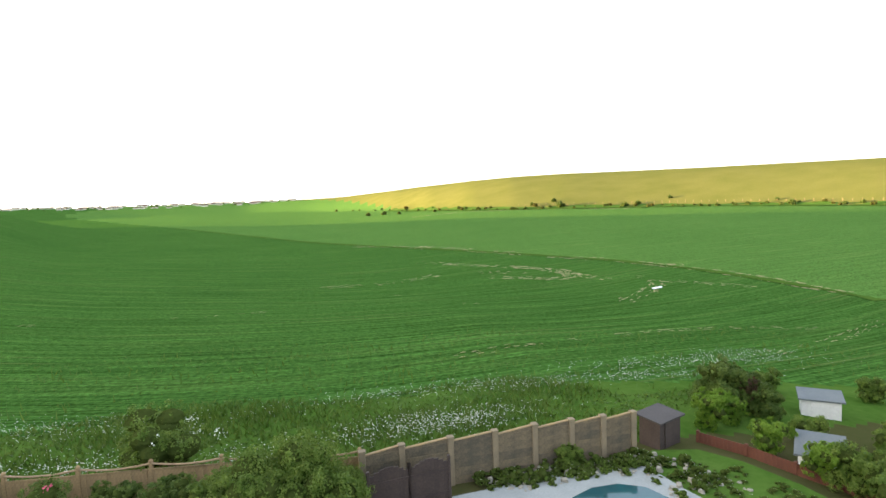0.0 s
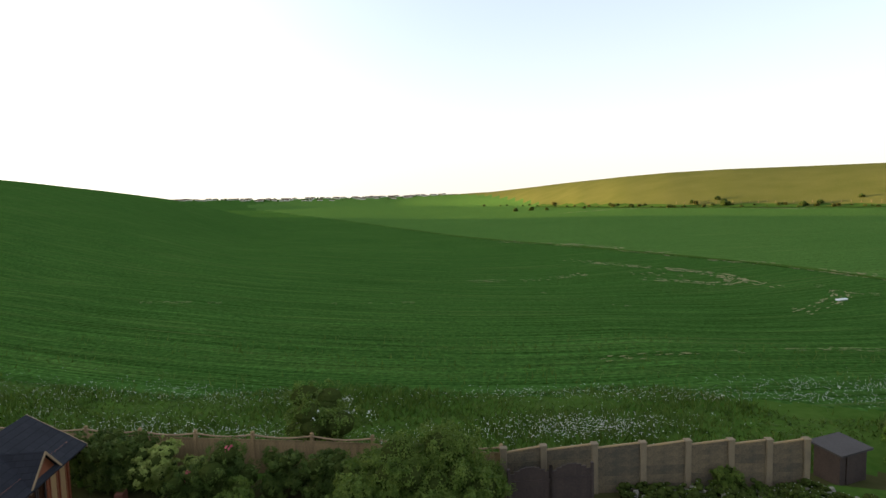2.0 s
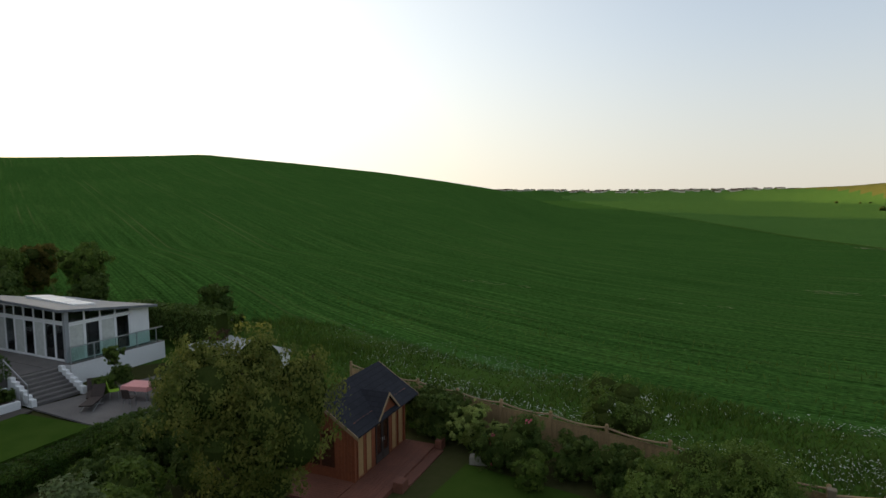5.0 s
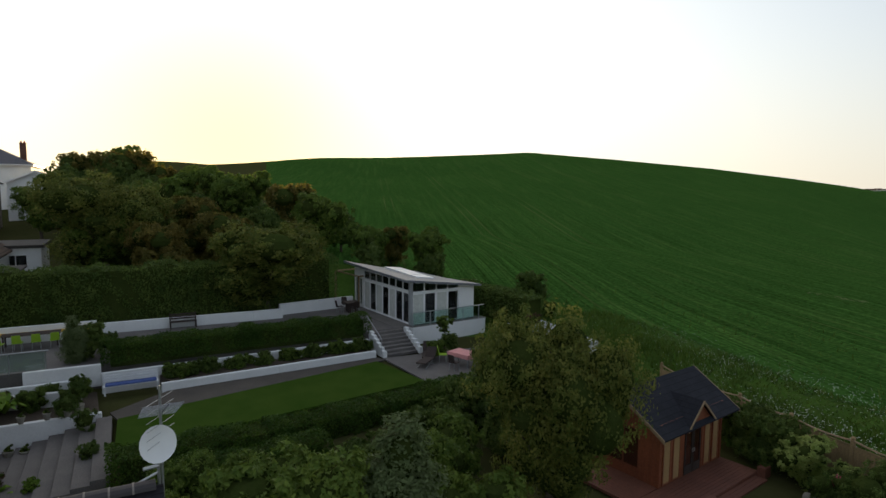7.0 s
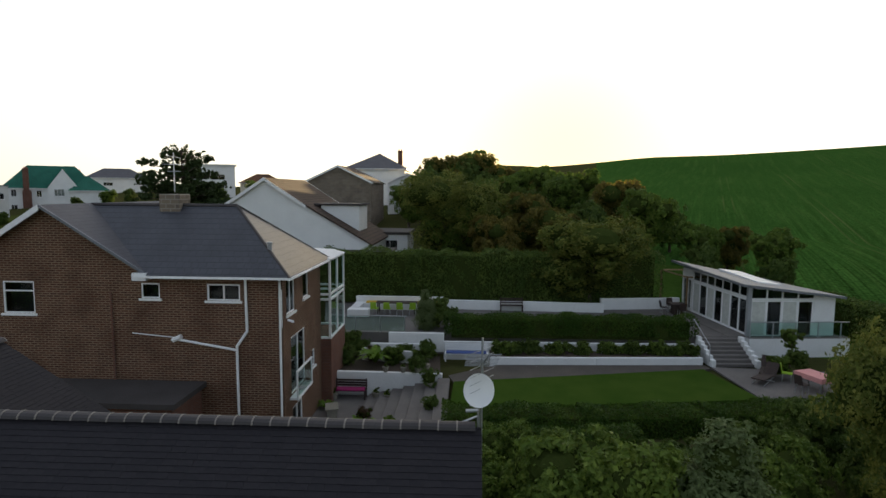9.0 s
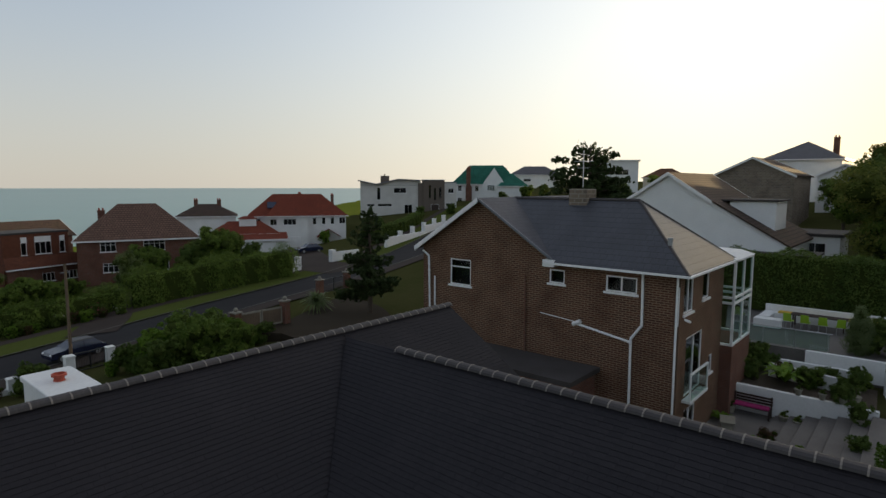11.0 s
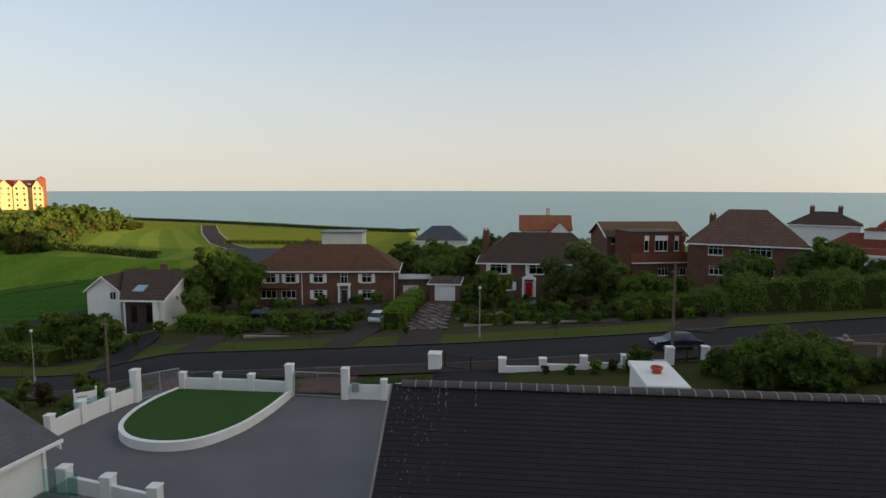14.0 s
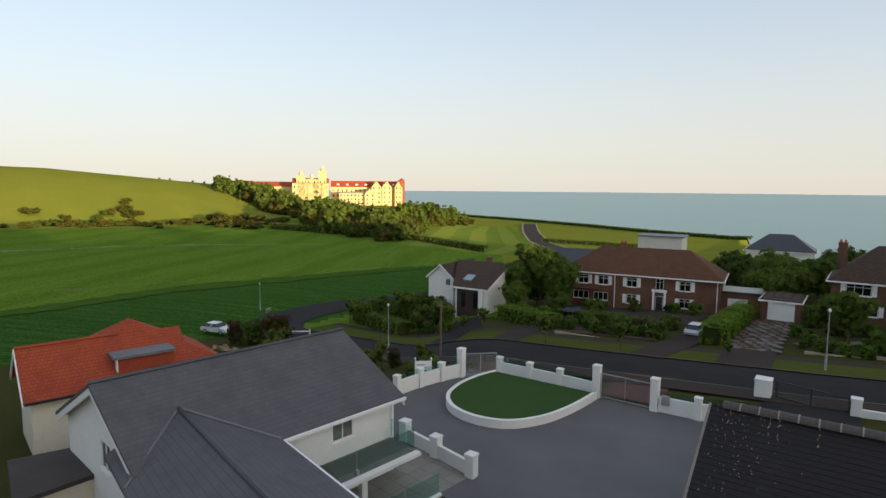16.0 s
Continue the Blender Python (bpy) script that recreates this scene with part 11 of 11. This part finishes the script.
dirt_patches("dirt_track", [([(180, -66), (165, -85), (150, -104), (135, -130)], 0.4), ([(108, -40), (100, -70), (92, -104)], 0.15)], 0.9, 4, "pale worn lines across the playing field")

ribbon("ditch", DITCH[1:-2], 1.7, M_VERGE, 0.09, "dark grassy ditch between two crops", step=3.0, ragged=0.5)
dirt_patches("dirt_track", [(DITCH[2:7], 0.35), (DITCH[6:9], -0.1)], 1.5, 21, "pale bare chalk along a ditch between two crops")
dirt_patches("dirt_track", [([(2.5, 93.7), (13.2, 96.2), (22.9, 102.4), (34, 101), (43.6, 94.6)], 0.0), ([(37.8, 65.8), (49.6, 76.2), (54.3, 82.3), (54.0, 86.5), (43.6, 94.6)], 0.1), ([(54.3, 82.3), (63.3, 72.0)], 0.15)], 0.9, 22, "pale curved wheel tracks in the crop")
pl_ = thing("white_board", 49.8, 75.7, gz(49.8, 75.7) + 0.02, 20, "white board lying in the green crop", "board")
part("board", Shape().box(-0.9, 0.9, -0.2, 0.2, 0, 0.18, 0.03), M_UPVC, pl_)
hr_ = random.Random(41)
ribbon("hill_foot_bank", [polar(a, np.interp(a, BEARING, CREST_FAR) * 0.697) for a in range(26, 86, 4)], 11.0, M_VERGE, 0.25, "dark rough grass bank at the foot of the hill", step=5.0, ragged=0.3)
for k in range(12):
    a = 40 + 48 * hr_.random()
    plant(hr_.choice(("scrub", "scrubb")), *polar(a, np.interp(a, BEARING, CREST_FAR) * hr_.uniform(0.69, 0.71)), hr_.uniform(0.25, 0.5), group="hedge at the hill foot")


# ---- rough grass and wild flowers along the fence ----
def verge_growth():
    rng = np.random.default_rng(5)
    n = 80000
    x = rng.uniform(-42, 42, n)
    y = rng.uniform(20.6, 46, n)
    a, r = np.degrees(np.arctan2(y, x)), np.hypot(x, y)
    line = np.interp(x, [-40, -26, -21.8, -15, -8.5, -3.6, 1.5, 12.5, 20, 42], [29, 25.8, 24.4, 23.1, 22.2, 21.7, 20.5, 20.7, 26, 31])
    edge = np.maximum(np.interp(a, [30, 95, 108, 117, 128, 135, 150], [31, 31, 32, 35.5, 42, 47, 50]) + 1.2 * np.sin(a * 0.2), line + 7.0) + 0.8
    keep = (y > line + 0.25) & ((r < edge) | (rng.random(n) < 0.03))
    x, y = x[keep], y[keep]
    z = ground(x, y)
    h = rng.uniform(0.18, 0.55, len(x)) * (0.75 + 0.5 * np.sin(x * 0.3) * np.sin(y * 0.8))
    t = rng.uniform(0, 6.28, len(x))
    w = 0.05
    lean = rng.normal(0, 0.16, (len(x), 2))
    v = np.stack([np.stack([x - w * np.cos(t), y - w * np.sin(t), z - 0.02], 1), np.stack([x + w * np.cos(t), y + w * np.sin(t), z - 0.02], 1), np.stack([x + lean[:, 0], y + lean[:, 1], z + h], 1)], 1).reshape(-1, 3)
    me = bpy.data.meshes.new("grass")
    me.from_pydata(v.tolist(), [], (np.arange(len(x))[:, None] * 3 + np.arange(3)[None]).tolist())
    me.materials.append(M_GRASSB)
    tagged(new("rough_grass", me), "long rough grass along the garden fences", "grass", kind="stuff")
    # umbels in drifts
    s = []
    for cx, cy, sx, sy, k in ((-26.5, 33.0, 2.5, 1.6, 120), (-20.0, 31.5, 2.6, 1.4, 160), (-14.5, 30.2, 2.4, 1.0, 160), (-20.4, 28.0, 1.6, 0.9, 120), (-14.0, 26.0, 2.2, 1.0, 160), (5.5, 24.8, 2.2, 1.1, 750), (5.5, 29.2, 3.4, 0.8, 300), (12.0, 28.2, 2.0, 0.6, 120), (19.7, 30.8, 3.0, 0.8, 200), (29.0, 33.6, 2.5, 0.7, 200), (-2.0, 24.0, 3.0, 0.9, 240), (-9.5, 24.6, 2.6, 0.9, 360), (-8.0, 28.6, 3.0, 0.6, 200), (-15.5, 25.6, 3.5, 0.9, 330), (-13.0, 30.0, 3.5, 0.7, 180), (-21.0, 30.5, 4, 1.2, 240), (18.0, 28.6, 4.0, 0.7, 260), (26.0, 31.6, 3.4, 0.7, 300), (-3.6, 22.6, 1.2, 0.4, 80)):
        s.append(np.stack([rng.normal(cx, sx, k), rng.normal(cy, sy * 0.6, k)], 1))
    p = np.concatenate(s)
    p = np.concatenate([p[rng.random(len(p)) < np.where(p[:, 0] < -4, 0.5, 0.8)] for _ in range(2)])
    p = p + rng.normal(0, 0.12, p.shape)
    ok = p[:, 1] > np.interp(p[:, 0], [-40, -26, -21.8, -15, -8.5, -3.6, 1.5, 12.5, 20, 42], [29, 25.8, 24.4, 23.1, 22.2, 21.7, 20.5, 20.7, 26, 31]) + 0.4
    p = p[ok]
    z = ground(p[:, 0], p[:, 1]) + rng.uniform(0.35, 0.75, len(p))
    sh = Shape()
    for (px, py), pz in zip(p.tolist(), z.tolist()):
        q = rng.uniform(0.012, 0.029)
        i = len(sh.v)
        sh.v += [(px + q * math.cos(j * 1.2566), py + q * math.sin(j * 1.2566), pz) for j in range(5)] + [(px, py, pz + q * 0.3)]
        sh.f += [(i + j, i + (j + 1) % 5, i + 5) for j in range(5)]
    tagged(part("wild_flowers", sh, M_PETAL), "drifts of white cow parsley in long grass", "flowers", kind="stuff")


verge_growth()

# stones and weeds between the concrete wall and the pool
rng_q = random.Random(88)
rubble = []
for k in range(4):
    ring_ = [(0.2 * (1 + 0.3 * math.sin(2.7 * k + 1.9 * j)) * math.cos(1.0472 * j), 0.15 * (1 + 0.3 * math.cos(1.3 * k + 2.3 * j)) * math.sin(1.0472 * j)) for j in range(6)]
    rubble.append(Shape().hull([(x, y, -0.06) for x, y in ring_], [(x * 0.7 + 0.02, y * 0.65, 0.11 + 0.02 * k) for x, y in ring_]).mesh("rock", M_STOOL))
for k in range(75):
    x = rng_q.uniform(6.4, 13.6)
    y = rng_q.uniform(18.5, 19.85) if x < 11.5 else rng_q.uniform(16.6, 19.8)
    st = new("rock", rubble[k % 4])
    st.matrix_basis = pose(x, y, 2.12, rng_q.uniform(-15, 15), rng_q.uniform(-15, 15), rng_q.uniform(0, 360))
    sc = rng_q.uniform(0.3, 0.8)
    st.scale = (sc, sc, sc * rng_q.uniform(0.6, 1.2))
    tagged(st, "rough grey-brown stone among weeds", "rock", "rockery stones")
for k in range(80):
    x = rng_q.uniform(6.2, 13.8)
    y = rng_q.uniform(18.6, 19.9) if x < 11.5 else rng_q.uniform(16.4, 19.8)
    plant("tuft", x, y, rng_q.uniform(0.4, 1.2), z=2.08, group="rockery plants", tall=rng_q.uniform(0.5, 1.1))
# brown scrub scattered on the hillside and the hedge at the street corner
rng_h = random.Random(12)
for x, y, n, spread in ((288, -138, 6, 5), (240, -130, 5, 5), (283, -104, 5, 8), (297, -146, 3, 5), (235, -157, 9, 9), (215, -163, 8, 8), (229, -190, 8, 9)):
    for k in range(n):
        px, py = x + rng_h.gauss(0, spread), y + rng_h.gauss(0, spread)
        plant("hillbush", px, py, rng_h.uniform(0.4, 1.0), tall=0.6, group="hillside bushes")
hedge([(61.0, -66.5), (56.0, -65.4), (52.0, -64.2)], 2.4, 1.9, "clipped bright green hedge at a street corner", material=M_LEAFL, seed=41, dens=60, size=0.12)
for x, y, k, sc in ((50.0, -66.0, "dark", 0.62), (47.4, -64.2, "dark", 0.6), (52.6, -68.6, "broad", 0.5), (56.0, -70.0, "dark", 0.5), (46.6, -61.6, "darkshrub", 1.3), (49.0, -62.4, "shrub", 1.2)):
    plant(k, x, y, sc)

dirt_patches("dirt_track", [([(176, -50), (169.8, -81.6), (156, -108), (139.8, -132.7)], 0.35)], 3.0, 11, "pale worn line across the green field")
hedge([polar(-55, 560), polar(-62, 488), polar(-68, 435), polar(-74, 386), polar(-79, 364), polar(-82, 352)], 5, 1.6, "dark scrub along the cliff edge", material=M_LEAFD, seed=31, dens=3, size=0.7)
hedge([polar(-64, 300), polar(-70, 290), polar(-76, 285)], 4, 1.6, "low field hedge above the cliffs", material=M_LEAFD, seed=32, dens=3, size=0.6)
